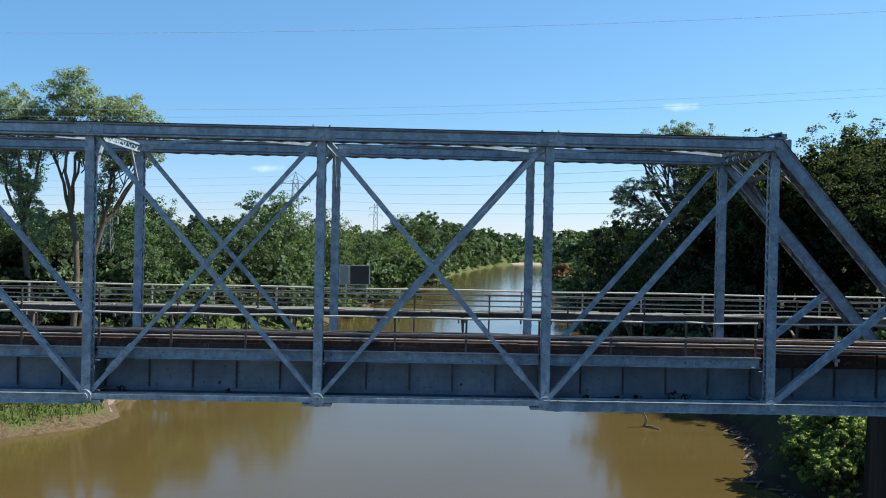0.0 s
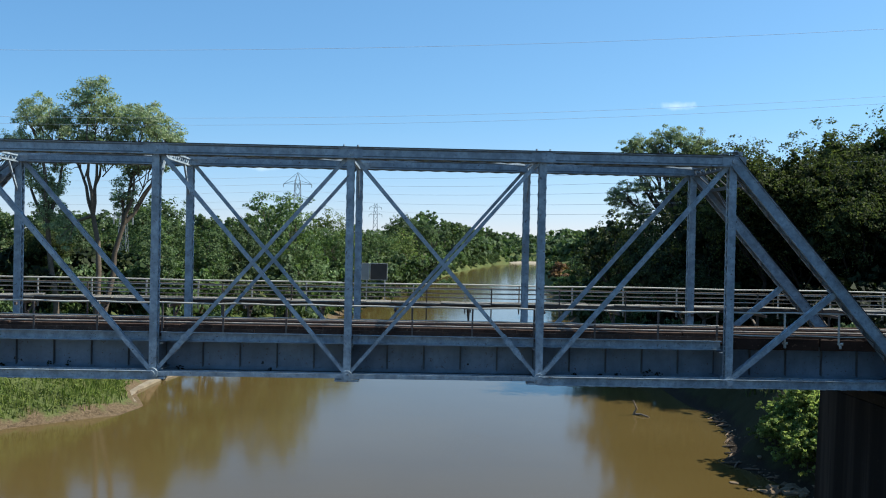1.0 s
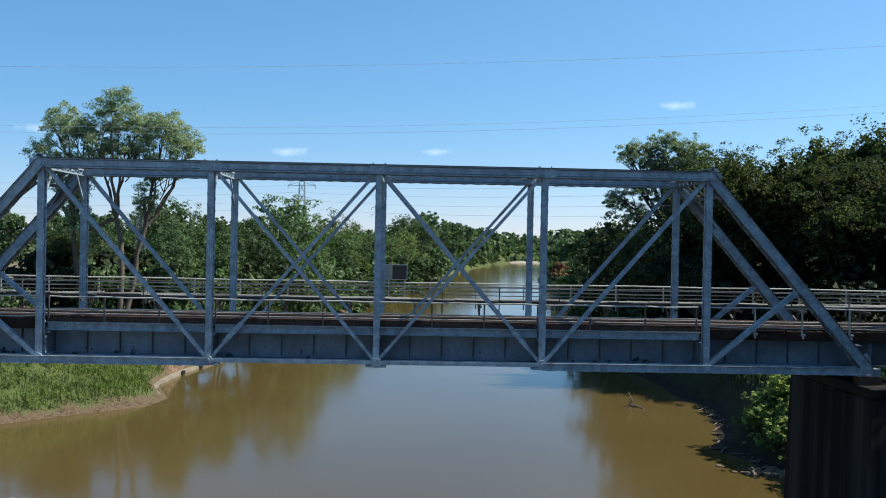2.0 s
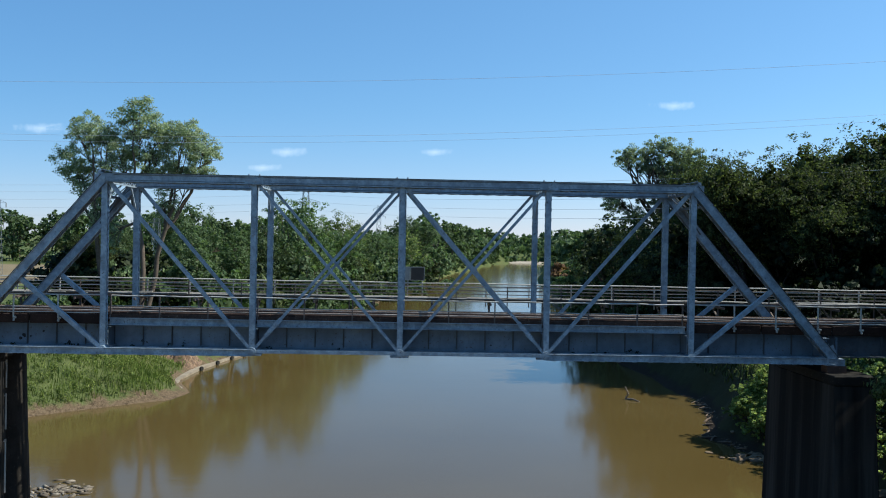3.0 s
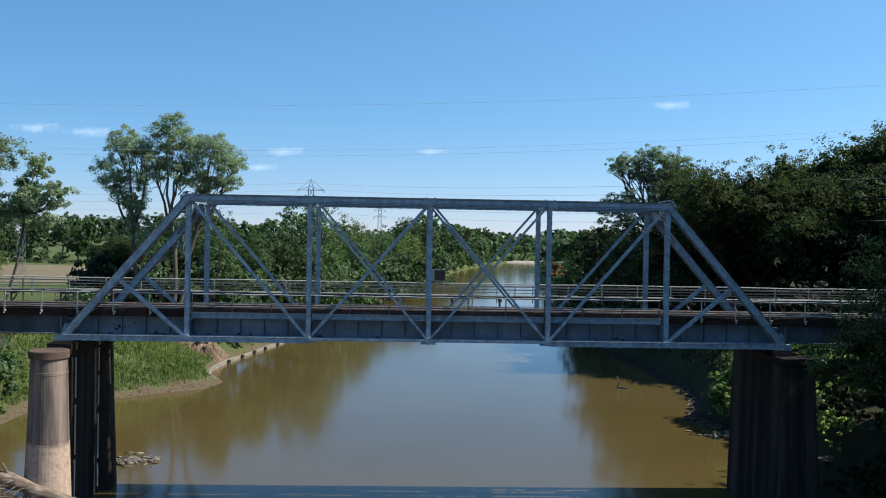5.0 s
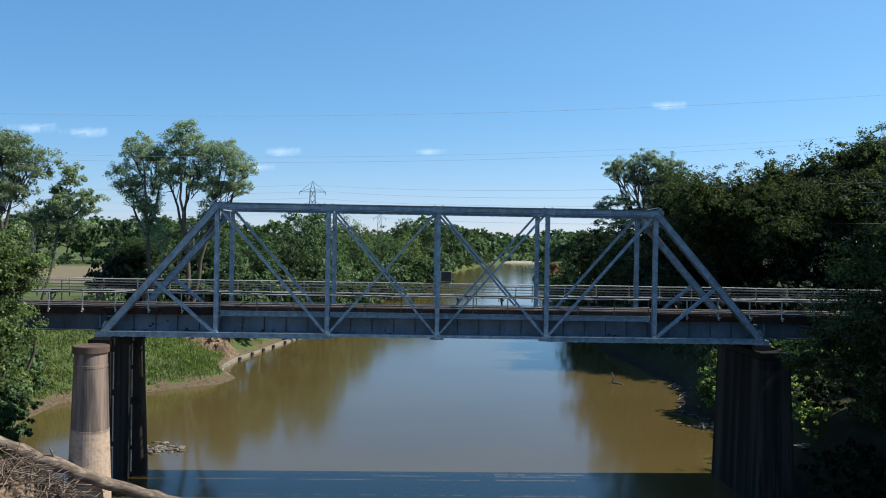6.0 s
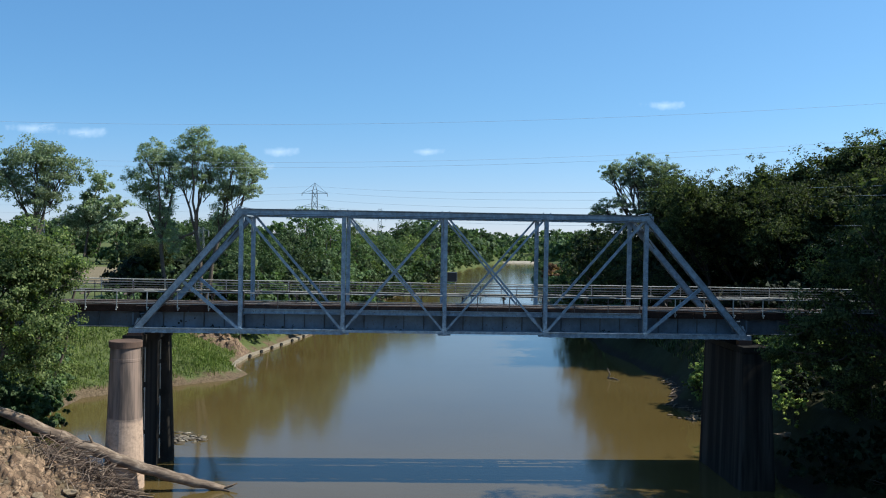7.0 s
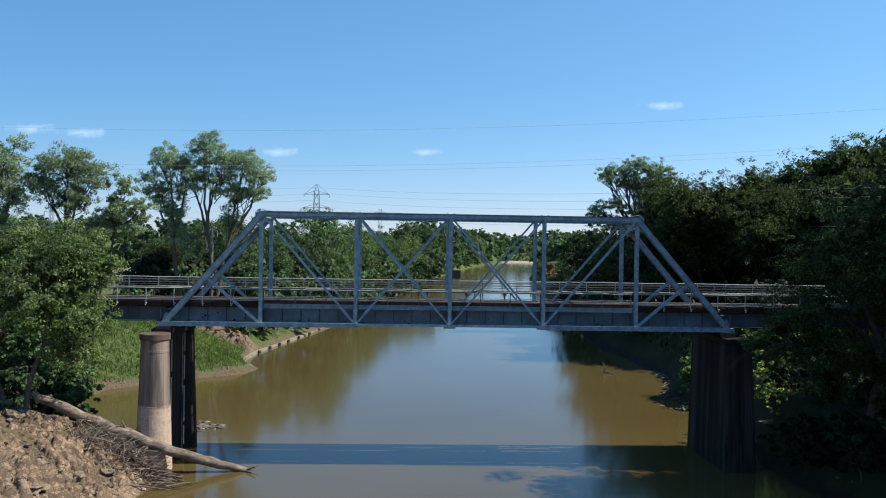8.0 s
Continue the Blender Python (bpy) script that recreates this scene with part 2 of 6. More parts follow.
def earth_material():
    m, n, l, b = material("dry_earth")
    tc = n.new("ShaderNodeTexCoord")
    fine, mid = noise_node(n, l, 11.0, 6, None, 0.7), noise_node(n, l, 1.1, 5, None, 0.65)
    wob = n.new("ShaderNodeVectorMath")
    wob.operation = "MULTIPLY_ADD"
    wob.inputs[1].default_value = (0.5, 0.5, 0.5)
    l.new(mid.outputs["Color"], wob.inputs[0])
    l.new(tc.outputs["Object"], wob.inputs[2])
    c = None
    for scale, strength in ((1.3, 1.0), (3.6, 0.55)):
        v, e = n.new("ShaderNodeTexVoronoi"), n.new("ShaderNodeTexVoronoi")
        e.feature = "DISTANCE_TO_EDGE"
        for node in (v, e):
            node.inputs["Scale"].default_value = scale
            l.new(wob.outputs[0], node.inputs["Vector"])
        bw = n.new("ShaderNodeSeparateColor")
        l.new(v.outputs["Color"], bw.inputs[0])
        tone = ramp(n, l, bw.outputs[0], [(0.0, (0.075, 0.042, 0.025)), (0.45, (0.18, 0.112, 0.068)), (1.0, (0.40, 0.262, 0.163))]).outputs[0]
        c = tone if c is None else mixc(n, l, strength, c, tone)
        # joints darkened: the shadow in the crevices is put into the colour
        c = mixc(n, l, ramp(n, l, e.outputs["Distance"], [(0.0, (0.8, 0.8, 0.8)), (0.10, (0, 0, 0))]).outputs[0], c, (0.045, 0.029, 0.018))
    c = mixc(n, l, ramp(n, l, fine.outputs[0], [(0.54, (0, 0, 0)), (0.66, (0.8, 0.8, 0.8))]).outputs[0], c, (0.06, 0.042, 0.026))
    c = mixc(n, l, ramp(n, l, mid.outputs[0], [(0.5, (0, 0, 0)), (0.7, (0.6, 0.6, 0.6))]).outputs[0], c, (0.14, 0.082, 0.046))
    l.new(c, b.inputs["Base Color"])
    b.inputs["Roughness"].default_value = 0.97
    bump(n, l, b, fine.outputs[0], 0.9, 0.06)
    return m


def log_material():
    m, n, l, b = material("old_log")
    grain, blot = noise_node(n, l, 7.0, 5, (0.10, 1.0, 0.6), 0.65), noise_node(n, l, 1.0, 4)
    c = ramp(n, l, grain.outputs[0], [(0.34, (0.075, 0.05, 0.036)), (0.5, (0.20, 0.14, 0.10)), (0.68, (0.36, 0.275, 0.205))]).outputs[0]
    c = mixc(n, l, ramp(n, l, blot.outputs[0], [(0.45, (0, 0, 0)), (0.65, (0.75, 0.75, 0.75))]).outputs[0], c, (0.115, 0.078, 0.055))
    l.new(c, b.inputs["Base Color"])
    b.inputs["Roughness"].default_value = 0.9
    bump(n, l, b, grain.outputs[0], 0.9, 0.06)
    return m


log_mat = log_material()
earth_mat = earth_material()
clod_mat = island_material("dry_clods", (0.0528, 0.0352, 0.02112), (0.1408, 0.09856, 0.0616), (0.2552, 0.1892, 0.1232))
debris_mat = island_material("stranded_debris", (0.055, 0.040, 0.028), (0.155, 0.122, 0.090), (0.34, 0.294, 0.24))
stick_mat = island_material("dry_sticks", (0.05, 0.033, 0.025), (0.16, 0.108, 0.08), (0.38, 0.28, 0.21), 6.0)
leaf_mid = leaf_material("leaves_mid_green", (0.034, 0.055, 0.027), (0.088, 0.126, 0.058), (0.168, 0.208, 0.105))
# leaf_dark is lowered so the wood's shade sits in the leaf colour
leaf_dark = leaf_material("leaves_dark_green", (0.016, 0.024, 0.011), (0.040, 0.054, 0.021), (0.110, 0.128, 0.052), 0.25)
# darkest copy: shade under the canopy as leaf colour; weed tufts share it
leaf_shade = leaf_material("leaves_shade_green", (0.006, 0.010, 0.004), (0.013, 0.019, 0.008), (0.034, 0.044, 0.017), 0.2)
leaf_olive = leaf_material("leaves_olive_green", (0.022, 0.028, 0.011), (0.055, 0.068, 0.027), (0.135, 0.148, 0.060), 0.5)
leaf_left = leaf_material("leaves_willow_green", (0.040, 0.060, 0.024), (0.118, 0.152, 0.056), (0.265, 0.290, 0.122), 0.55)
leaf_grey = leaf_material("leaves_grey_green", (0.134, 0.165, 0.101), (0.235, 0.274, 0.168), (0.362, 0.382, 0.268), 0.52, (1.12, 1.28, 0.76))
leaf_lime = leaf_material("leaves_lime_green", (0.105, 0.138, 0.046), (0.205, 0.250, 0.094), (0.325, 0.365, 0.172), 0.68, (1.45, 1.5, 0.95))
leaf_bright = leaf_material("leaves_bright_green", (0.045, 0.075, 0.029), (0.106, 0.156, 0.062), (0.188, 0.238, 0.118))
grass_mat = leaf_material("weed_grass", (0.063, 0.09408, 0.02184), (0.1302, 0.1722, 0.04032), (0.2352, 0.2646, 0.0756), 0.36)
leaf_rust = leaf_material("leaves_rusty_red", (0.09, 0.05, 0.03), (0.17, 0.095, 0.055), (0.26, 0.17, 0.10))


def ground_material():
    m, n, l, b = material("bank_ground")
    tc = n.new("ShaderNodeTexCoord")
    sep = n.new("ShaderNodeSeparateXYZ")
    l.new(tc.outputs["Object"], sep.inputs[0])
    big, mid, fine = noise_node(n, l, 0.06, 4), noise_node(n, l, 0.7, 5), noise_node(n, l, 5.0, 6, None, 0.7)
    grass = mixc(n, l, ramp(n, l, mid.outputs[0], [(0.35, (0, 0, 0)), (0.65, (1, 1, 1))]).outputs[0], (0.058, 0.074, 0.024), (0.102, 0.118, 0.042))
    grass = mixc(n, l, ramp(n, l, big.outputs[0], [(0.45, (0, 0, 0)), (0.65, (1, 1, 1))]).outputs[0], grass, (0.12, 0.125, 0.045))
    field = n.new("ShaderNodeVectorMath")
    field.operation = "DISTANCE"
    l.new(tc.outputs["Object"], field.inputs[0])
    field.inputs[1].default_value = (-92.0, 152.0, -4.0)
    stubble = n.new("ShaderNodeMapRange")
    stubble.inputs["From Min"].default_value, stubble.inputs["From Max"].default_value = 52.0, 45.0
    l.new(field.outputs["Value"], stubble.inputs["Value"])
    grass = mixc(n, l, stubble.outputs[0], grass, mixc(n, l, mid.outputs[0], (0.155, 0.118, 0.072), (0.225, 0.178, 0.112)))
    mud = mixc(n, l, ramp(n, l, fine.outputs[0], [(0.35, (0, 0, 0)), (0.65, (1, 1, 1))]).outputs[0], (0.08, 0.054, 0.032), (0.175, 0.126, 0.08))
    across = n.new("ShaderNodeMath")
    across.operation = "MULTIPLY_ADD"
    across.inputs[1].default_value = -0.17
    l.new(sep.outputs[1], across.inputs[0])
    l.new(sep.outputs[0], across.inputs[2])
    # wooded bank's grass darkened: tree shade put into the ground colour
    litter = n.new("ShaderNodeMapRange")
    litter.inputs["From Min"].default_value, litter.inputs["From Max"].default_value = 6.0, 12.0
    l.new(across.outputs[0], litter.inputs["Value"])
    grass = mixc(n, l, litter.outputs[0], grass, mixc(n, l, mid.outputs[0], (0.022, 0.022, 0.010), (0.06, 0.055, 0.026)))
    crack = noise_node(n, l, 2.1, 6, None, 0.75)
    # low spots of the mud toned down to stand for shadowed cracks
    mud = mixc(n, l, ramp(n, l, crack.outputs[0], [(0.36, (0.85, 0.85, 0.85)), (0.47, (0, 0, 0))]).outputs[0], mud, (0.04, 0.027, 0.017))
    # same bank's mud darkened to carry the shade of the overhanging trees
    bank_shade = n.new("ShaderNodeMapRange")
    bank_shade.inputs["From Min"].default_value, bank_shade.inputs["From Max"].default_value = 4.0, 12.0
    l.new(across.outputs[0], bank_shade.inputs["Value"])
    mud = mixc(n, l, bank_shade.outputs[0], mud, mixc(n, l, fine.outputs[0], (0.018, 0.013, 0.0095), (0.05, 0.036, 0.026)))
    hgt = n.new("ShaderNodeMath")
    hgt.operation = "MULTIPLY_ADD"
    l.new(mid.outputs[0], hgt.inputs[0])
    hgt.inputs[1].default_value = 2.2
    l.new(sep.outputs[2], hgt.inputs[2])
    edge = n.new("ShaderNodeMapRange")
    edge.inputs["From Min"].default_value, edge.inputs["From Max"].default_value = WATER + 1.5, WATER + 2.0
    l.new(hgt.outputs[0], edge.inputs["Value"])
    beyond = n.new("ShaderNodeMapRange")
    beyond.inputs["From Min"].default_value, beyond.inputs["From Max"].default_value = 170.0, 260.0
    l.new(sep.outputs[1], beyond.inputs["Value"])
    green = n.new("ShaderNodeMath")
    green.operation = "MAXIMUM"
    l.new(edge.outputs[0], green.inputs[0])
    l.new(beyond.outputs[0], green.inputs[1])
    # the eroded bank by the driftwood stays bare and stony higher up
    bare = n.new("ShaderNodeVectorMath")
    bare.operation = "DISTANCE"
    l.new(tc.outputs["Object"], bare.inputs[0])
    bare.inputs[1].default_value = (-25.0, -9.0, -7.0)
    br = n.new("ShaderNodeMapRange")
    br.inputs["From Min"].default_value, br.inputs["From Max"].default_value = 8.0, 12.0
    l.new(bare.outputs["Value"], br.inputs["Value"])
    soil = n.new("ShaderNodeVectorMath")
    soil.operation = "DISTANCE"
    l.new(tc.outputs["Object"], soil.inputs[0])
    soil.inputs[1].default_value = (-28.8, 60.0, -7.0)
    sr = n.new("ShaderNodeMapRange")
    sr.inputs["From Min"].default_value, sr.inputs["From Max"].default_value = 2.6, 4.4
    l.new(soil.outputs["Value"], sr.inputs["Value"])
    low = n.new("ShaderNodeMath")
    low.operation = "MINIMUM"
    l.new(br.outputs[0], low.inputs[0])
    l.new(sr.outputs[0], low.inputs[1])
    both = n.new("ShaderNodeMath")
    both.operation = "MULTIPLY"
    l.new(green.outputs[0], both.inputs[0])
    l.new(low.outputs[0], both.inputs[1])
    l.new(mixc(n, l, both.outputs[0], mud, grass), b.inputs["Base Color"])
    b.inputs["Roughness"].default_value, b.inputs["Specular IOR Level"].default_value = 0.95, 0.1
    bump(n, l, b, crack.outputs[0], 0.8, 0.25)
    return m


ground_mat = ground_material()


def water_material():
    m, n, l, b = material("muddy_water")
    big = noise_node(n, l, 0.05, 3)
    c = mixc(n, l, ramp(n, l, big.outputs[0], [(0.3, (0, 0, 0)), (0.7, (1, 1, 1))]).outputs[0], (0.085, 0.0575, 0.0186), (0.102, 0.071, 0.0252))
    l.new(c, b.inputs["Base Color"])
    b.inputs["Roughness"].default_value, b.inputs["IOR"].default_value = 0.10, 1.385
    w1 = noise_node(n, l, 1.3, 3, (0.30, 1.5, 1.0))
    w2 = noise_node(n, l, 0.35, 2, (0.35, 1.3, 1.0))
    add = n.new("ShaderNodeMath")
    add.operation = "ADD"
    l.new(w1.outputs[0], add.inputs[0])
    l.new(w2.outputs[0], add.inputs[1])
    bump(n, l, b, add.outputs[0], 0.11, 0.04)
    return m


water_mat = water_material()


# ---------------------------------------------------------------- mesh helpers
def mesh_np(name, verts, quads):
    me = bpy.data.meshes.new(name)
    verts, quads = np.asarray(verts, np.float32), np.asarray(quads, np.int32)
    me.vertices.add(len(verts))
    me.vertices.foreach_set("co", verts.ravel())
    k = quads.shape[1]
    me.loops.add(quads.size)
    me.loops.foreach_set("vertex_index", quads.ravel())
    me.polygons.add(len(quads))
    me.polygons.foreach_set("loop_start", np.arange(0, quads.size, k, dtype=np.int32))
    me.update(calc_edges=True)
    return me


def thing(name, at, label, category, group="", kind=""):
    ob = new(name)
    ob.location = at
    ob.empty_display_size = 0.3
    return tagged(ob, label, category, group, kind)


def attach(ob, parent):
    ob.parent = parent
    if parent is not None and parent.type == "EMPTY":
        ob.matrix_parent_inverse = Matrix.Translation(-parent.location)
    elif parent is not None:
        ob.matrix_parent_inverse = Matrix.Translation(-parent.location) if parent.parent is None else parent.matrix_basis.inverted()
    return ob


def part(name, bm, mat, parent, label=""):
    """Links a bmesh, or a mesh, as one mesh object under a thing or a part, in world places."""
    if isinstance(bm, bpy.types.Mesh):
        me = bm
    else:
        me = bpy.data.meshes.new(name)
        bmesh.ops.recalc_face_normals(bm, faces=bm.faces)
        bm.to_mesh(me)
        bm.free()
    if not me.materials:
        me.materials.append(mat)
    ob = new(name, me)
    attach(ob, parent)
    return tagged(ob, label)


def piece(name, me, parent, m):
    """One of many alike pieces on one shared mesh."""
    ob = new(name, me)
    attach(ob, parent)
    ob.matrix_basis = m
    return ob


def box(bm, lo, hi):
    m = Matrix.LocRotScale([(a + b) / 2 for a, b in zip(lo, hi)], None, [b - a for a, b in zip(lo, hi)])
    bmesh.ops.create_cube(bm, size=1.0, matrix=m)


def bar(bm, p, q, w, d, side=(0, 1, 0)):
    """A straight bar from p to q: d along side, w across it."""
    p, q = Vector(p), Vector(q)
    z = (q - p).normalized()
    y = Vector(side)
    x = y.cross(z)
    if x.length < 1e-5:
        x = Vector((1, 0, 0)) if abs(z.x) < 0.9 else Vector((0, 0, 1))
    x.normalize()
    y = z.cross(x)
    rot = Matrix((x, y, z)).transposed().to_4x4()
    bmesh.ops.create_cube(bm, size=1.0, matrix=Matrix.Translation((p + q) / 2) @ rot @ Matrix.Diagonal((w, d, (q - p).length, 1)))


def extrude(bm, p, q, outline, side=(0, 1, 0)):
    """A rolled or built-up section: an outline of (along side, upwards) drawn from p to q."""
    p, q, y = Vector(p), Vector(q), Vector(side)
    n = y.cross(q - p).normalized()
    if n.z < -1e-4 or (abs(n.z) <= 1e-4 and n.x < 0):
        n = -n
    y = (y - (q - p).normalized() * y.dot((q - p).normalized())).normalized()
    a = [bm.verts.new(p + y * u + n * v) for u, v in outline]
    b = [bm.verts.new(q + y * u + n * v) for u, v in outline]
    m = len(outline)
    for i in range(m):
        bm.faces.new((a[i], a[(i + 1) % m], b[(i + 1) % m], b[i]))
    bm.faces.new(list(reversed(a)))
    bm.faces.new(b)


def mirrored(half):
    return half + [(-u, v) for u, v in reversed(half)]


TOP_SECTION = mirrored([(0.275, 0.168), (0.275, 0.142), (0.222, 0.142), (0.222, -0.176), (0.275, -0.176), (0.275, -0.206), (0.192, -0.206), (0.192, 0.126)])


def channel(k, web, high, flange, t=0.022):
    """A channel whose web stands at k * web and whose flanges point to the middle."""
    h = high / 2
    return [(k * (web + t / 2), -h), (k * (web + t / 2), h), (k * (web - flange), h), (k * (web - flange), h - t), (k * (web - t / 2), h - t), (k * (web - t / 2), t - h), (k * (web - flange), t - h), (k * (web - flange), -h)]


def rod(bm, p, q, r, r2=None, sides=8):
    p, q = Vector(p), Vector(q)
    rot = (q - p).to_track_quat("Z", "Y").to_matrix().to_4x4()
    bmesh.ops.create_cone(bm, cap_ends=True, segments=sides, radius1=r, radius2=r if r2 is None else r2, depth=(q - p).length, matrix=Matrix.Translation((p + q) / 2) @ rot)


def bevelled(bm, width=0.01):
    bmesh.ops.bevel(bm, geom=list(bm.edges), offset=width, segments=1, affect="EDGES")
    return bm


def shared(name, build, mat):
    bm = bmesh.new()
    build(bm)
    bmesh.ops.recalc_face_normals(bm, faces=bm.faces)
    me = bpy.data.meshes.new(name)
    bm.to_mesh(me)
    bm.free()
    me.materials.append(mat)
    return me


# ---------------------------------------------------------------- ground, river
YL = [-400, -60, -20, -8, -4, 0, 4, 10, 20, 29, 34, 37, 41, 45, 51, 60, 75, 95, 269, 318, 412, 466, 540, 585, 605, 625, 650]
XL = [-44, -27, -21.5, -19.5, -18.4, -21, -25, -30, -34, -34.5, -29.5, -26, -22.1, -21.6, -23.6, -23.6, -20.7, -17.3, 3, 9.5, 24, 35, 51, 66, 120, 300, 1000]
YR = [-400, -60, -20, 0, 10, 21, 29, 31.5, 45, 52, 81, 150, 309, 371, 470, 505, 530, 550, 580]
XR = [44, 26, 24, 23, 24.5, 25.5, 24, 25, 28.5, 27.4, 27, 33, 50, 62, 76, 86, 110, 200, 1000]


def waves(x, y, seed, size):
    g = np.random.default_rng(seed)
    out = 0 * x
    for k in range(7):
        a, s = g.uniform(0, 6.283), g.uniform(0.6, 1.8) / size
        out = out + np.sin((x * math.cos(a) + y * math.sin(a)) * s + g.uniform(0, 6.283)) / 7
    return out


def height(x, y):
    """The ground's height: the river's bed, two banks, flood plain and the railway's banks."""
    x, y = np.asarray(x, float), np.asarray(y, float)
    wob = 0.7 * waves(x, y, 3, 3.0) * np.clip((np.abs(y) + 20) / 40, 0.4, 3)
    left = np.interp(y, YL, XL) - x + wob
    right = x - np.interp(y, YR, XR) + wob + 0.5 * waves(x, y, 31, 0.9)
    d = np.maximum(left, right)
    bar_here = np.exp(-((x - 78) / 42) ** 2 - ((y - 618) / 22) ** 2)
    d = np.where(d > 0, d * (1 + 3 * np.clip((y - 220) / 200, 0, 1)) * (1 - 0.85 * bar_here), d)
    bed = WATER + np.maximum(-2.5, 0.3 * d)
    sand = np.clip(1 - np.abs(y + 12) / 16, 0, 1) * (left > right)
    rise = np.interp(d, [0, 0.8, 2.0, 8, 16, 40], [0, 0.35, 0.9, 3.2, 5.6, 6.6])
    rise = np.where(right > left, np.interp(d, [0, 0.7, 2.0, 4, 8, 16, 40], [0, 0.35, 1.95, 4.25, 5.2, 6.0, 6.6]), rise)
    rise = rise * (1 - sand) + sand * np.interp(d, [0, 2, 4.5, 10, 16, 40], [0, 1.1, 3.0, 5.3, 6.2, 6.8])
    land = WATER + rise + (0.5 * waves(x, y, 5, 9.0) + 0.12 * waves(x, y, 6, 0.8)) * np.clip(d / 6, 0, 1)
    land = land + sand * np.clip(d / 3, 0, 1) * (0.42 * waves(x, y, 15, 0.9) + 0.34 * np.abs(waves(x, y, 16, 0.45)))
    far = np.clip((np.hypot(x, y) - 900) / 1500, 0, 1)
    land = land + 10 * far * (0.6 + 0.6 * waves(x, y, 8, 300.0))
    z = np.where(d > 0, land, bed)
    mound = 1.15 - np.maximum(0, np.abs(y - 2.4) - 4.0) * 0.55 - np.maximum(0, 46 - np.abs(x)) * 0.6
    return np.where((np.abs(x) > 30) & (d > 4), np.maximum(z, mound), z)


def spaced(lo, hi, step, end, grow=1.22):
    mid = list(np.arange(lo, hi + 1e-6, step))
    up, s = [], step
    while (up[-1] if up else hi) < end:
        s *= grow
        up.append((up[-1] if up else hi) + s)
    return mid, up


mid, up = spaced(-66, 66, 1.1, 4400)
gx = np.array([-u for u in reversed(up)] + mid + up)
gx = np.unique(np.concatenate([gx, np.arange(-34, -16, 0.5), np.arange(22, 32, 0.4)]).round(3))
mid, up = spaced(-66, 150, 1.3, 4400, 1.13)
_, up2 = spaced(-150, 66, 1.3, 900, 1.4)
gy = np.array([-u for u in reversed(up2)] + mid + up)
gy = np.unique(np.concatenate([gy, np.arange(-22, 0, 0.55), np.arange(18, 50, 0.5)]).round(3))
GX, GY = np.meshgrid(gx, gy)
GZ = height(GX, GY)
nx, ny = len(gx), len(gy)
idx = np.arange(nx * ny).reshape(ny, nx)
quads = np.stack([idx[:-1, :-1], idx[:-1, 1:], idx[1:, 1:], idx[1:, :-1]], -1).reshape(-1, 4)
me = mesh_np("ground", np.stack([GX, GY, GZ], -1).reshape(-1, 3), quads)
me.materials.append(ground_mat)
me.polygons.foreach_set("use_smooth", np.ones(len(quads), bool))
tagged(new("ground", me), "grassy river banks with bare muddy edges and flat flood plain", "ground", kind="structure")

# pale gravel bar in the bend
bx, by = np.meshgrid(np.linspace(36, 122, 60), np.linspace(584, 640, 60))
bz = np.minimum(height(bx, by), WATER + 1.1) + 0.25 + 0.2 * waves(bx, by, 71, 3.0) - 1.6 * np.clip(1 - np.minimum.reduce([bx - 36, 122 - bx, by - 584, 640 - by]) / 12, 0, 1)
grid = np.arange(3600).reshape(60, 60)
me = mesh_np("gravel_bar", np.stack([bx, by, bz], -1).reshape(-1, 3), np.stack([grid[:-1, :-1], grid[:-1, 1:], grid[1:, 1:], grid[1:, :-1]], -1).reshape(-1, 4))
me.materials.append(gravel_mat)
tagged(new("gravel_bar", me), "pale dry gravel bar in the bend of the river", "ground", kind="structure")

wx, wy = np.array([-60.0, 0, 60, 200, 1000]), np.array([-450.0, 0, 150, 500, 1150])
me = mesh_np("water", [(x, y, WATER) for y in wy for x in wx], [(j * 5 + i, j * 5 + i + 1, j * 5 + i + 6, j * 5 + i + 5) for j in range(4) for i in range(4)])
me.materials.append(water_mat)
tagged(new("water", me), "calm muddy brown river water mirroring sky and trees", "water", kind="structure")


def ground_z(x, y):
    return float(height(np.array([x]), np.array([y]))[0])


# ---------------------------------------------------------------- the truss span
PANEL, HIGH, FAR = 6.7, 7.77, 4.44
nodes_x = [(k - 3) * PANEL for k in range(7)]
bridge = thing("truss_bridge", (0, 2.2, -0.3), "blue-grey painted steel railway truss bridge with riveted laced members", "bridge")


def lacing(bm, p, q, deep, wide, step, side=(0, 1, 0), t=0.012):
    """Zigzag flat bars on the two open faces of a member that runs from p to q."""
    p, q = Vector(p), Vector(q)
    along, s = (q - p).normalized(), Vector(side)
    n = s.cross(along).normalized()
    count = max(2, int((q - p).length / step))
    for face in (-1, 1):
        for k in range(count):
            a = p + along * ((q - p).length * k / count) + n * face * wide / 2
            b = p + along * ((q - p).length * (k + 1) / count) + n * face * wide / 2
            e = 1 if k % 2 else -1
            bar(bm, a + s * e * deep / 2, b - s * e * deep / 2, 0.05, t, n)


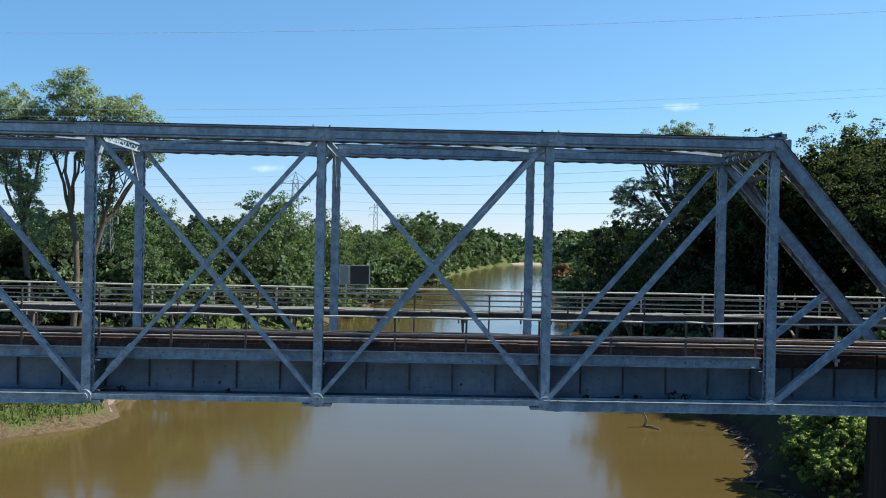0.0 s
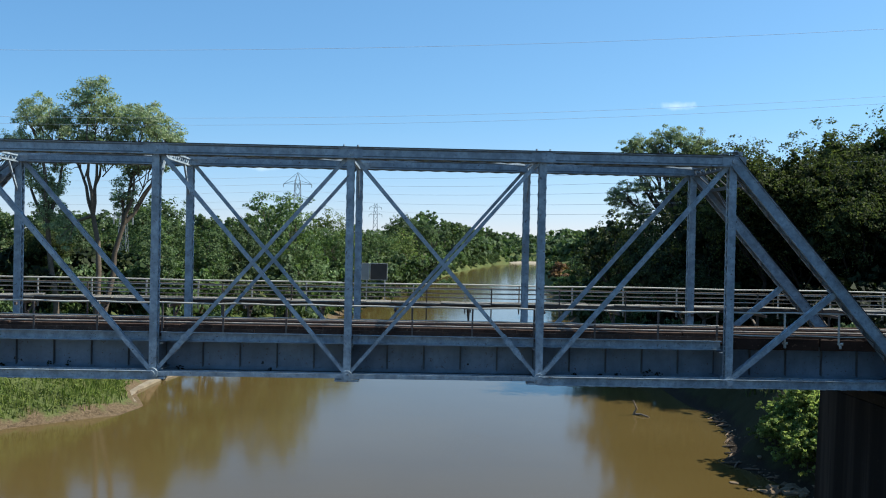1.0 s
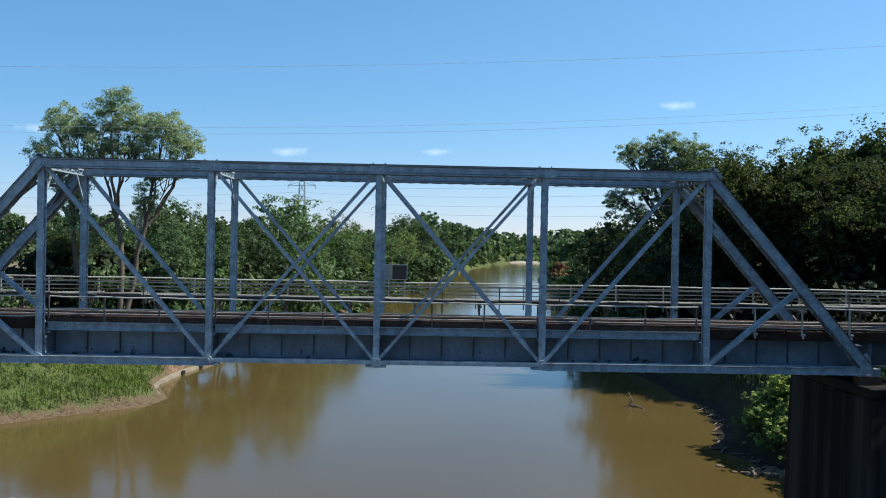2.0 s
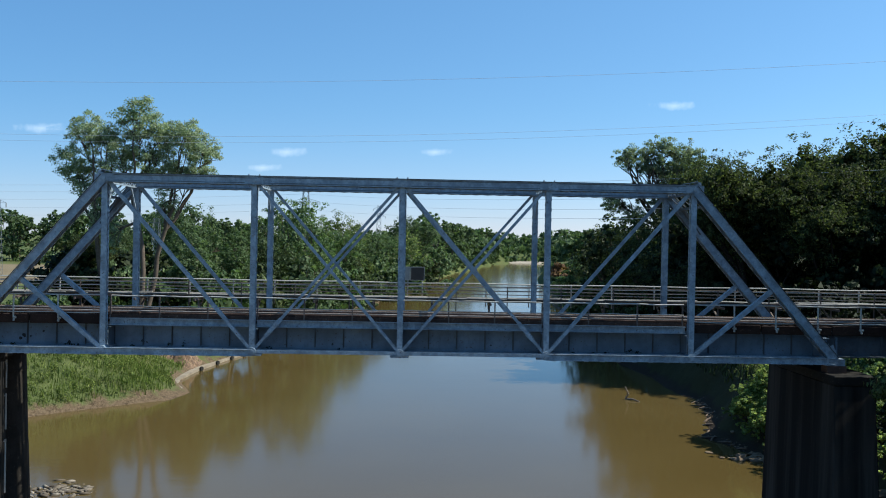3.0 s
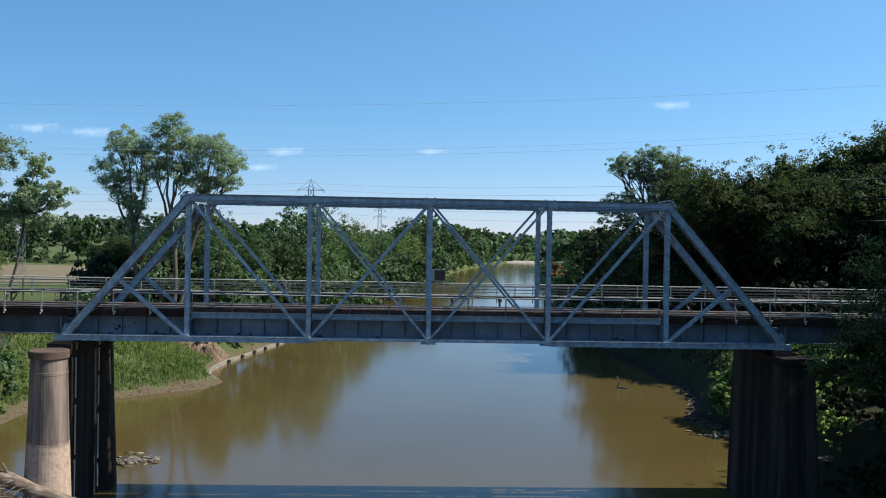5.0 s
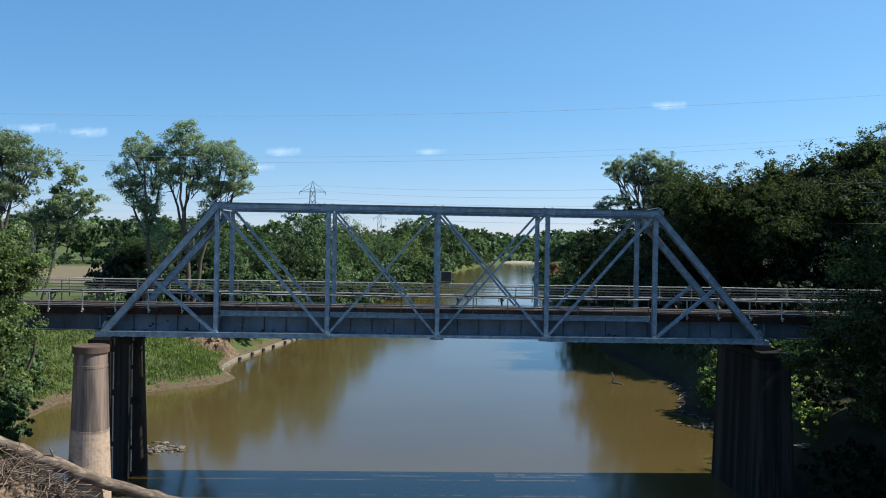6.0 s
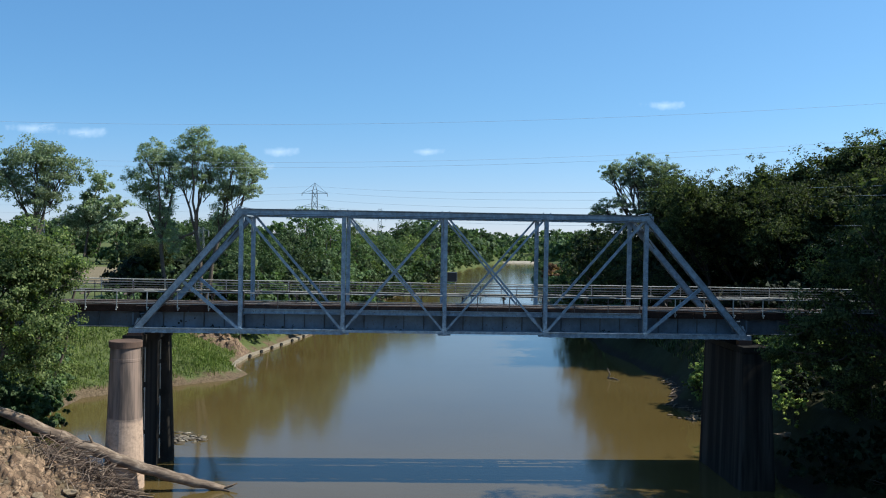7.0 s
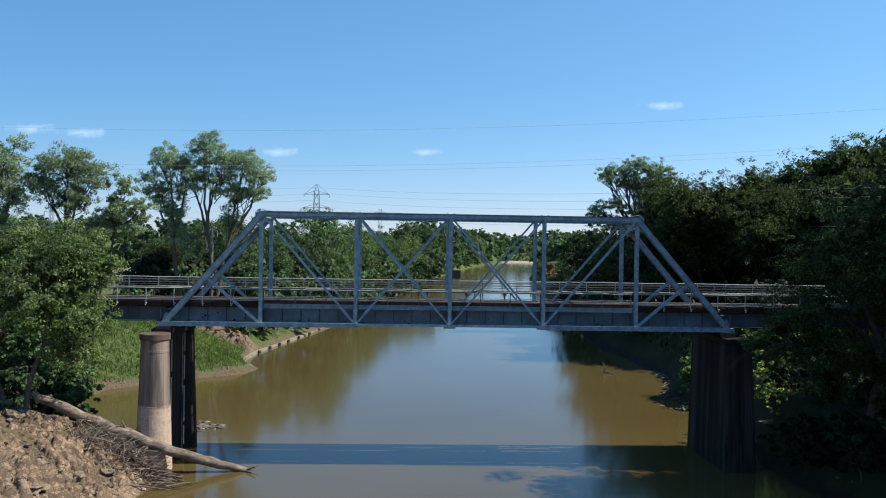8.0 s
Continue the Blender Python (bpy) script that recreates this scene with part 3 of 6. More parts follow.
def build_truss(y):
    """One truss in the plane y."""
    top, low = HIGH, 0.0
    for a in range(1, 5):
        bm = bmesh.new()
        extrude(bm, (nodes_x[a], y, top), (nodes_x[a + 1], y, top), TOP_SECTION)
        ch = part("top_chord", bm, steel, bridge)
        bm = bmesh.new()
        box(bm, (nodes_x[a], y - 0.29, top + 0.170), (nodes_x[a + 1], y + 0.29, top + 0.196))
        part("cover_plate", bm, grime_and_shade, ch, "dark cover plate")
        for k in (-1, 1):
            for za, zb in ((0.098, 0.122), (-0.150, -0.120)):
                bm = bmesh.new()
                box(bm, (nodes_x[a], y + k * 0.227 - 0.004, top + za), (nodes_x[a + 1], y + k * 0.227 + 0.004, top + zb))
                part("angle_edge", bm, dark_steel, ch, "dark edge of a riveted angle")
        bm = bmesh.new()
        for k in range(22):
            x0 = nodes_x[a] + PANEL * k / 22
            e = 0.19 if k % 2 else -0.19
            bar(bm, (x0, y - e, top - 0.220), (x0 + PANEL / 22, y + e, top - 0.220), 0.07, 0.03, (0, 0, 1))
        tagged(part("lacing", bm, steel, ch), kind="stuff")
    for a, b in ((0, 1), (6, 5)):
        bm = bmesh.new()
        extrude(bm, (nodes_x[a], y, low), (nodes_x[b], y, top), TOP_SECTION)
        ep = part("end_post", bm, steel, bridge)
        bm = bmesh.new()
        extrude(bm, (nodes_x[a], y, low), (nodes_x[b], y, top), [(-0.29, 0.170), (0.29, 0.170), (0.29, 0.196), (-0.29, 0.196)])
        part("cover_plate", bm, grime_and_shade, ep, "dark cover plate")
        bm = bmesh.new()
        p, q = Vector((nodes_x[a], y, low)), Vector((nodes_x[b], y, top))
        u = (q - p).normalized()
        n = Vector((0, 1, 0)).cross(u)
        n = n if n.z < 0 else -n
        for k in range(34):
            e = 0.19 if k % 2 else -0.19
            bar(bm, p.lerp(q, k / 34) + n * 0.225 + Vector((0, -e, 0)), p.lerp(q, (k + 1) / 34) + n * 0.225 + Vector((0, e, 0)), 0.06, 0.012, n)
        tagged(part("lacing", bm, dark_steel, ep), kind="stuff")
        # the short strut from the end post's middle to the first lower joint
        m = p.lerp(q, 0.42)
        bm = bmesh.new()
        extrude(bm, m, (nodes_x[b], y, low), channel(-1, 0.10, 0.19, 0.06))
        st = part("strut", bm, steel, bridge)
        bm = bmesh.new()
        extrude(bm, m, (nodes_x[b], y, low), channel(1, 0.10, 0.19, 0.06))
        part("channel", bm, steel, st)
        bm = bmesh.new()
        lacing(bm, m, (nodes_x[b], y, low), 0.16, 0.19, 0.35)
        tagged(part("lacing", bm, steel, st), kind="stuff")
    for a in range(1, 6):
        x = nodes_x[a]
        bm = bmesh.new()
        extrude(bm, (x, y, low - 0.1), (x, y, top - 0.18), channel(-1, 0.15, 0.25, 0.08))
        post = part("vertical_post", bm, steel, bridge)
        bm = bmesh.new()
        extrude(bm, (x, y, low - 0.1), (x, y, top - 0.18), channel(1, 0.15, 0.25, 0.08))
        part("channel", bm, steel, post)
        bm = bmesh.new()
        lacing(bm, (x, y, 1.75 if a in (1, 5) else 0.9), (x, y, top - 0.35), 0.30, 0.262, 0.24)
        for k in range(int((1.6 - 0.1) / 0.16)):
            z = 0.1 + 0.16 * k
            box(bm, (x - 0.136, y - 0.13, z), (x + 0.136, y + 0.13, z + 0.03))
        tagged(part("lacing", bm, steel, post), kind="stuff")
    # diagonals: heavier pairs that lean towards the middle, light counters the other way
    heavy = ((1, 2), (2, 3), (5, 4), (4, 3))
    for a, b in heavy:
        p, q = Vector((nodes_x[a], y, top)), Vector((nodes_x[b], y, low))
        dg = None
        for k in (-1, 1):
            bm = bmesh.new()
            bar(bm, p + Vector((0, k * 0.085, 0)), q + Vector((0, k * 0.085, 0)), 0.15 if a in (1, 5) else 0.12, 0.03)
            dg = part("diagonal" if k < 0 else "bar", bm, steel, dg or bridge)
        for f in (0.08, 0.3, 0.55, 0.8, 0.93):
            bm = bmesh.new()
            c = p.lerp(q, f)
            bar(bm, c, c + (q - p).normalized() * 0.12, 0.13, 0.14)
            part("batten", bm, steel, dg.parent)
    for a, b in ((3, 2), (3, 4)):
        p, q = Vector((nodes_x[a], y, top)), Vector((nodes_x[b], y, low))
        bm = bmesh.new()
        bar(bm, p, q, 0.13, 0.07)
        dg = part("diagonal", bm, steel, bridge)
        bm = bmesh.new()
        f = 0.86
        for c in (f - 0.02, f + 0.02):
            rod(bm, p.lerp(q, c) - Vector((0, 0.11, 0)), p.lerp(q, c) + Vector((0, 0.11, 0)), 0.12, sides=12)
        bar(bm, p.lerp(q, f - 0.05), p.lerp(q, f + 0.05), 0.19, 0.13)
        part("turnbuckle", bm, steel, dg)
    # lower chord: built-up ends, paired eyebars in the middle
    for a in range(6):
        p, q = Vector((nodes_x[a], y, low)), Vector((nodes_x[a + 1], y, low))
        if a in (2, 3):
            for k in (-0.2, -0.12, 0.12, 0.2):
                bm = bmesh.new()
                bar(bm, p + Vector((0, k, 0)), q + Vector((0, k, 0)), 0.15, 0.028)
                part("eyebar", bm, steel, bridge)
        else:
            drop = Vector((0, 0, -0.05))
            bm = bmesh.new()
            extrude(bm, p + drop, q + drop, [(-u - 0.4, v) for u, v in channel(-1, 0.19, 0.30, 0.09)])
            bc = part("bottom_chord", bm, steel, bridge)
            bm = bmesh.new()
            extrude(bm, p + drop, q + drop, [(0.4 - u, v) for u, v in channel(1, 0.19, 0.30, 0.09)])
            part("channel", bm, steel, bc)
            for k in range(9):
                bm = bmesh.new()
                x0 = p.x + PANEL * (k + 0.5) / 9
                box(bm, (x0 - 0.1, y - 0.2, low - 0.235), (x0 + 0.1, y + 0.2, low - 0.205))
                part("batten", bm, steel, bc)
    for a in range(7):
        bm = bmesh.new()
        x = nodes_x[a]
        if a in (0, 6):
            box(bm, (x - 0.45, y - 0.25, -0.25), (x + 0.45, y + 0.25, 0.06))
            for k in (-1, 1):
                bar(bm, (x, y + k * 0.235, -0.2), (x + (0.35 if a == 0 else -0.35), y + k * 0.235, 0.62), 0.5, 0.02)
        else:
            rod(bm, (x, y - 0.30, 0), (x, y + 0.30, 0), 0.11, sides=14)
            rod(bm, (x, y - 0.255, 0), (x, y + 0.255, 0), 0.20, sides=16)
            if a in (2, 3, 4):
                box(bm, (x - 0.42, y - 0.2, -0.19), (x + 0.42, y + 0.2, -0.12))
        part("lower_joint", bm, steel, bridge)
    for a in range(1, 6):
        bm = bmesh.new()
        x = nodes_x[a]
        for k in (-1, 1):
            box(bm, (x - 0.42, y + k * 0.232 - 0.008, top - 0.17), (x + 0.42, y + k * 0.232 + 0.008, top + 0.14))
            for i in range(7):
                for j in (-1, 1):
                    rod(bm, (x - 0.36 + 0.12 * i, y + k * 0.238, top + j * 0.15), (x - 0.36 + 0.12 * i, y + k * 0.256, top + j * 0.15), 0.016, 0.01, 6)
        rod(bm, (x, y - 0.29, top - 0.03), (x, y + 0.29, top - 0.03), 0.08, sides=12)
        for e in (-0.24, 0.24):
            box(bm, (x + e - 0.07, y - 0.22, top + 0.175), (x + e + 0.07, y + 0.05, top + 0.205))
            rod(bm, (x + e, y - 0.15, top + 0.195), (x + e, y - 0.15, top + 0.265), 0.035, sides=8)
        part("upper_joint", bm, steel, bridge)
    for a, e in ((1, -1), (5, 1)):
        bm = bmesh.new()
        x = nodes_x[a]
        box(bm, (x - 0.22, y - 0.27, top + 0.16), (x + 0.22, y + 0.27, top + 0.20))
        # a bent plate rises over the joint and falls steeply to the end post
        extrude(bm, (x, y - 0.28, top), (x, y + 0.28, top), [(-e * 0.62, 0.20), (e * 0.10, 0.36), (e * 0.24, 0.19), (e * 0.20, 0.17), (e * 0.08, 0.32), (-e * 0.62, 0.175)], (1, 0, 0))
        box(bm, (x + e * 0.20 - 0.07, y - 0.27, top + 0.17), (x + e * 0.20 + 0.07, y - 0.11, top + 0.31))
        part("joint_cap", bm, steel, bridge)


build_truss(0.0)
build_truss(FAR)

# sway and lateral bracing between the trusses
for a in range(1, 6):
    x = nodes_x[a]
    bm = bmesh.new()
    for z in (HIGH + 0.03, HIGH - 0.21):
        bar(bm, (x, 0.2, z), (x, FAR - 0.2, z), 0.06, 0.09, (1, 0, 0))
    # last strut darker, with the end portal's shade put into its tone
    tone = dark_steel if a == 5 else steel
    st = part("sway_strut", bm, tone, bridge)
    bm = bmesh.new()
    for k in range(14):
        y0, y1 = 0.25 + (FAR - 0.5) * k / 14, 0.25 + (FAR - 0.5) * (k + 1) / 14
        e = 0.12 if k % 2 else -0.12
        bar(bm, (x, y0, HIGH - 0.09 - e), (x, y1, HIGH - 0.09 + e), 0.045, 0.014, (1, 0, 0))
    tagged(part("lacing", bm, tone, st), kind="stuff")
    for y, s in ((0.2, 1), (FAR - 0.2, -1)) if a < 5 else ():
        bm = bmesh.new()
        bar(bm, (x, y, HIGH - 1.35), (x, y + s * 0.80, HIGH - 0.21), 0.07, 0.07, (1, 0, 0))
        part("knee_brace", bm, steel, bridge)
for a in range(1, 5):
    for s in (0, 1):
        bm = bmesh.new()
        y0, y1 = (0.2, FAR - 0.2) if s else (FAR - 0.2, 0.2)
        bar(bm, (nodes_x[a], y0, HIGH + 0.05 + 0.05 * s), (nodes_x[a + 1], y1, HIGH + 0.05 + 0.05 * s), 0.03, 0.09, (0, 0, 1))
        part("lateral_brace", bm, steel, bridge)
for a, b in ((0, 1), (6, 5)):
    bm = bmesh.new()
    for f in (0.90, 0.98):
        c = Vector((nodes_x[a], 0, 0)).lerp(Vector((nodes_x[b], 0, HIGH)), f)
        bar(bm, c + Vector((0, 0.2, 0)), c + Vector((0, FAR - 0.2, 0)), 0.12, 0.12, (1, 0, 0))
    for k in range(10):
        f0, f1 = (0.90, 0.98) if k % 2 else (0.98, 0.90)
        p = Vector((nodes_x[a], 0, 0)).lerp(Vector((nodes_x[b], 0, HIGH)), f0) + Vector((0, 0.2 + (FAR - 0.4) * k / 10, 0))
        q = Vector((nodes_x[a], 0, 0)).lerp(Vector((nodes_x[b], 0, HIGH)), f1) + Vector((0, 0.2 + (FAR - 0.4) * (k + 1) / 10, 0))
        bar(bm, p, q, 0.06, 0.02, (1, 0, 0))
    for y, s in ((0.22, 1), (FAR - 0.22, -1)):
        p = Vector((nodes_x[a], y, 0)).lerp(Vector((nodes_x[b], y, HIGH)), 0.74)
        q = Vector((nodes_x[a], y, 0)).lerp(Vector((nodes_x[b], y, HIGH)), 0.90) + Vector((0, s * 0.8, 0))
        kb = bmesh.new()
        bar(kb, p, q, 0.08, 0.06, (1, 0, 0))
        corner = Vector((nodes_x[a], y, 0)).lerp(Vector((nodes_x[b], y, HIGH)), 0.90)
        tri = [kb.verts.new(v) for v in (p.lerp(corner, 0.3), corner, corner.lerp(q, 0.75))]
        plate = bmesh.ops.extrude_face_region(kb, geom=[kb.faces.new(tri)])
        bmesh.ops.translate(kb, verts=[v for v in plate["geom"] if isinstance(v, bmesh.types.BMVert)], vec=(0.02, 0, 0))
        part("knee_brace", kb, dark_steel, bridge)
    part("portal_brace", bm, dark_steel, bridge)

# plate girders that carry the deck, with their stiffeners
stiff = shared("stiffener", lambda bm: (box(bm, (-0.03, -0.02, -0.5), (0.03, 0.0, 0.5)), box(bm, (-0.010, -0.11, -0.5), (0.010, -0.02, 0.5))), dark_steel)


def girder(owner, x0, x1, y, face, z0=0.06, z1=1.24, step=1.4, mat=steel_web):
    bm = bmesh.new()
    h = (z1 - z0) / 2
    extrude(bm, (x0, y, (z0 + z1) / 2), (x1, y, (z0 + z1) / 2), mirrored([(0.16, h + 0.018), (0.16, h - 0.018), (0.03, h - 0.018), (0.03, h - 0.13), (0.012, h - 0.13), (0.012, 0.13 - h), (0.03, 0.13 - h), (0.03, 0.018 - h), (0.16, 0.018 - h), (0.16, -h - 0.018)]))
    g = part("plate_girder", bm, mat, owner)
    bm = bmesh.new()
    box(bm, (x0, y + min(0, face * 0.42), z0 + 0.022), (x1, y + max(0, face * 0.42), z0 + 0.05))
    part("bottom_plate", bm, dark_steel, g, "dark bottom plate")
    # upper strip is darkened for grime and for the edge channel's shadow
    for za, zb, paint, word in ((z0 + 0.05, z0 + 0.17, mat, "lower flange angle"), (z1 - 0.14, z1 - 0.02, grime_and_shade, "upper flange angle, dark with grime and painted-in shade")):
        bm = bmesh.new()
        box(bm, (x0, y + min(face * 0.032, face * 0.05), za), (x1, y + max(face * 0.032, face * 0.05), zb))
        part("flange_angle", bm, paint, g, word)
    n = max(2, round((x1 - x0) / step))
    for k in range(1, n):
        m = pose(x0 + (x1 - x0) * k / n, y + face * 0.014, (z0 + z1) / 2, 0, 0, 0 if face < 0 else 180) @ Matrix.Diagonal((1, 1, z1 - z0 - 0.28, 1))
        piece("stiffener", stiff, g, m)
    return g


for y, face in ((1.50, -1), (FAR - 1.50, 1)):
    girder(bridge, -20.1, 20.1, y, face, -0.12, 1.24, PANEL / 5)
for y, face in ((0.40, -1), (FAR - 0.40, 1)):
    for a in range(1, 5):
        bm = bmesh.new()
        x0, x1 = nodes_x[a] + 0.14, nodes_x[a + 1] - 0.14
        box(bm, (x0, y - 0.015, 1.07), (x1, y + 0.015, 1.385))
        for z in (1.07, 1.37):
            box(bm, (x0, y + face * 0.10 - 0.09, z), (x1, y + face * 0.10 + 0.09, z + 0.018))
        part("edge_channel", bm, steel, bridge)
for a in range(0, 7):
    bm = bmesh.new()
    x = nodes_x[a] + (0.25 if a == 0 else -0.25 if a == 6 else 0)
    box(bm, (x - 0.01, 0.18, 0.05), (x + 0.01, FAR - 0.18, 0.95))
    for z in (0.05, 0.95):
        box(bm, (x - 0.14, 0.18, z - 0.015), (x + 0.14, FAR - 0.18, z + 0.015))
    part("floor_beam", bm, steel_web, bridge)

# scabs of rust where the web's paint has gone
scab_rnd = random.Random(19)
for x, z, r in ((-12.1, 0.22, 0.075), (-16.7, 0.60, 0.07), (-17.6, 0.40, 0.10), (-17.75, 0.26, 0.08), (-17.3, 0.36, 0.05), (-15.5, 0.12, 0.09), (-11.9, 0.16, 0.05), (-7.4, 0.2, 0.05), (4.3, 0.25, 0.05), (-3.2, 0.18, 0.06)):
    bm = bmesh.new()
    rim_r = [r * scab_rnd.uniform(0.6, 1.25) for _ in range(9)]
    rings = [[bm.verts.new((x + f * q * math.cos(0.698 * k), y, z + f * q * math.sin(0.698 * k))) for k, q in enumerate(rim_r)] for f, y in ((1.0, 1.487), (0.8, 1.480))]
    for k in range(9):
        bm.faces.new((rings[0][k], rings[0][(k + 1) % 9], rings[1][(k + 1) % 9], rings[1][k]))
    bm.faces.new(rings[1])
    part("rust_scab", bm, grime_and_shade, bridge, "dark scab of rust on the web plate")

# thin pale rod added where the ledge has a bright lit line
bm = bmesh.new()
rod(bm, (14.2, 0.75, 0.02), (16.3, 0.75, 0.03), 0.022, sides=6)
for x in (14.9, 15.6):
    rod(bm, (x - 0.05, 0.75, 0.025), (x + 0.05, 0.75, 0.025), 0.035, sides=6)
part("conduit", bm, pipe_paint, bridge, "pale thin rod for the lit line on the lower ledge")

# ---------------------------------------------------------------- approach spans, track, walkway
for x0, x1, word in ((-46.0, -20.15, "grassy"), (20.15, 46.0, "shaded")):
    ap = thing("approach_span", ((x0 + x1) / 2, 2.2, 0.0), f"blue-grey riveted plate girder approach span over the {word} bank", "bridge", "approach spans")
    for y, face in ((0.72, -1), (FAR - 0.72, 1)):
        girder(ap, x0, x1, y, face, 0.06, 1.24, 2.6, dark_web)
    for k in range(8):
        bm = bmesh.new()
        x = x0 + 0.4 + (x1 - x0 - 0.8) * k / 7
        box(bm, (x - 0.05, 0.62, 0.2), (x + 0.05, FAR - 0.62, 1.0))
        part("cross_frame", bm, steel_web, ap)

track = thing("railway_track", (0, 2.22, 1.25), "rusty single railway track on dark old timber sleepers", "railway track")
TRACK_Y = 2.22
for y in (TRACK_Y - 0.75, TRACK_Y + 0.75):
    bm = bmesh.new()
    box(bm, (-120, y - 0.07, 1.485), (120, y + 0.07, 1.50))
    box(bm, (-120, y - 0.01, 1.50), (120, y + 0.01, 1.60))
    rail = part("rail", bm, rusty, track, "rusty rail web and foot")
    bm = bmesh.new()
    box(bm, (-120, y - 0.035, 1.60), (120, y + 0.035, 1.65))
    part("rail_head", bevelled(bm, 0.008), railtop, rail, "worn pale rail head")
for y in (TRACK_Y - 0.45, TRACK_Y + 0.45):
    bm = bmesh.new()
    box(bm, (-30, y - 0.06, 1.485), (30, y + 0.06, 1.50))
    box(bm, (-30, y - 0.01, 1.50), (30, y + 0.01, 1.57))
    box(bm, (-30, y - 0.03, 1.57), (30, y + 0.03, 1.61))
    part("guard_rail", bm, rusty, track, "rusty inner guard rail")
for y in (TRACK_Y - 1.42, TRACK_Y + 1.42):
    for k in range(14):
        bm = bmesh.new()
        x0 = -42 + 6 * k
        box(bm, (x0 + 0.01, y - 0.10, 1.485), (x0 + 5.99, y + 0.10, 1.63 + 0.012 * math.sin(k * 2.1)))
        part("guard_timber", bevelled(bm, 0.012), guard_wood, track, "weathered guard timber")
tie = shared("sleeper", lambda bm: bevelled((box(bm, (-0.13, -1.70, -0.11), (0.13, 1.70, 0.11)), bm)[1], 0.012), sleeper_wood)
for k in range(228):
    x = -46 + 0.405 * k
    piece("sleeper", tie, track, pose(x + rnd.uniform(-0.03, 0.03), TRACK_Y + rnd.uniform(-0.06, 0.06), 1.372 + rnd.uniform(-0.008, 0.004), 0, 0, rnd.uniform(-1.2, 1.2)))

for x0, long in [(x, 4.29) for x in (-46.0, -41.7, -37.4, -33.1, -28.8, -24.5, 20.2, 24.5, 28.8, 33.1, 37.4, 41.7)] + [(x, 3.3) for x in (-20.2, -16.85, 13.5, 16.85)]:
    bm = bmesh.new()
    box(bm, (x0 + 0.01, 0.32, 1.10), (x0 + long, 0.38, 1.50 + 0.02 * math.sin(x0)))
    part("edge_board", bevelled(bm, 0.012), sleeper_wood, track, "dark weathered edge board")

for k in range(8):
    bm = bmesh.new()
    x0 = -13.3 + 3.33 * k
    box(bm, (x0, 0.432, 1.262), (x0 + 3.31, 0.482, 1.53 + 0.015 * math.sin(2.3 * k)))
    part("edge_board", bevelled(bm, 0.01), guard_wood, track, "rust-stained edge board")

# raised service walkway outside the far truss
WALK_Y0, WALK_Y1, WALK_Z = 5.0, 6.0, 2.22
walkway = thing("service_walkway", (0, 5.5, 1.3), "narrow raised service walkway with bleached broken planks on steel brackets", "walkway")
plank = shared("plank", lambda bm: bevelled((box(bm, (-1.0, -0.115, -0.025), (1.0, 0.115, 0.025)), bm)[1], 0.008), plank_wood)
for k in range(40):
    for j in range(5):
        if rnd.random() < 0.06:
            continue
        x = -40 + 2.04 * k + (0.5 if j % 2 else -0.5)
        piece("plank", plank, walkway, pose(x, WALK_Y0 - 0.115 + 0.245 * j, WALK_Z + rnd.uniform(-0.02, 0.035), rnd.uniform(-6, 6), rnd.uniform(-1.3, 1.3), rnd.uniform(-0.8, 0.8)))
for y in (WALK_Y0 + 0.08, WALK_Y1 - 0.08):
    bm = bmesh.new()
    box(bm, (-41, y - 0.02, 2.05), (41, y + 0.02, 2.19))
    box(bm, (-41, y - 0.06, 2.045), (41, y + 0.06, 2.06))
    part("stringer", bm, brown_pipe, walkway)
for k in range(28):
    bm = bmesh.new()
    x = -40.2 + 2.98 * k
    box(bm, (x - 0.04, FAR - 0.3, 1.93), (x + 0.04, WALK_Y1 + 0.05, 2.04))
    bar(bm, (x, FAR + 0.25, 1.25), (x, WALK_Y1 - 0.05, 1.95), 0.07, 0.07, (1, 0, 0))
    box(bm, (x - 0.035, WALK_Y0 - 0.02, 1.3), (x + 0.035, WALK_Y0 + 0.05, 1.95))
    part("bracket", bm, brown_pipe, walkway)


def tube(pts, radii, sides=7):
    """A bent tapered tube as vertices and quads."""
    pts = [Vector(p) for p in pts]
    verts, faces = [], []
    for i, (p, r) in enumerate(zip(pts, radii)):
        d = (pts[min(i + 1, len(pts) - 1)] - pts[max(i - 1, 0)]).normalized()
        a = d.cross(Vector((0.31, 0.95, 0.05))).normalized()
        b = d.cross(a)
        for k in range(sides):
            t = 2 * math.pi * k / sides
            verts.append(p + (a * math.cos(t) + b * math.sin(t)) * r)
    for i in range(len(pts) - 1):
        for k in range(sides):
            j = (k + 1) % sides
            faces.append((i * sides + k, i * sides + j, (i + 1) * sides + j, (i + 1) * sides + k))
    return verts, faces


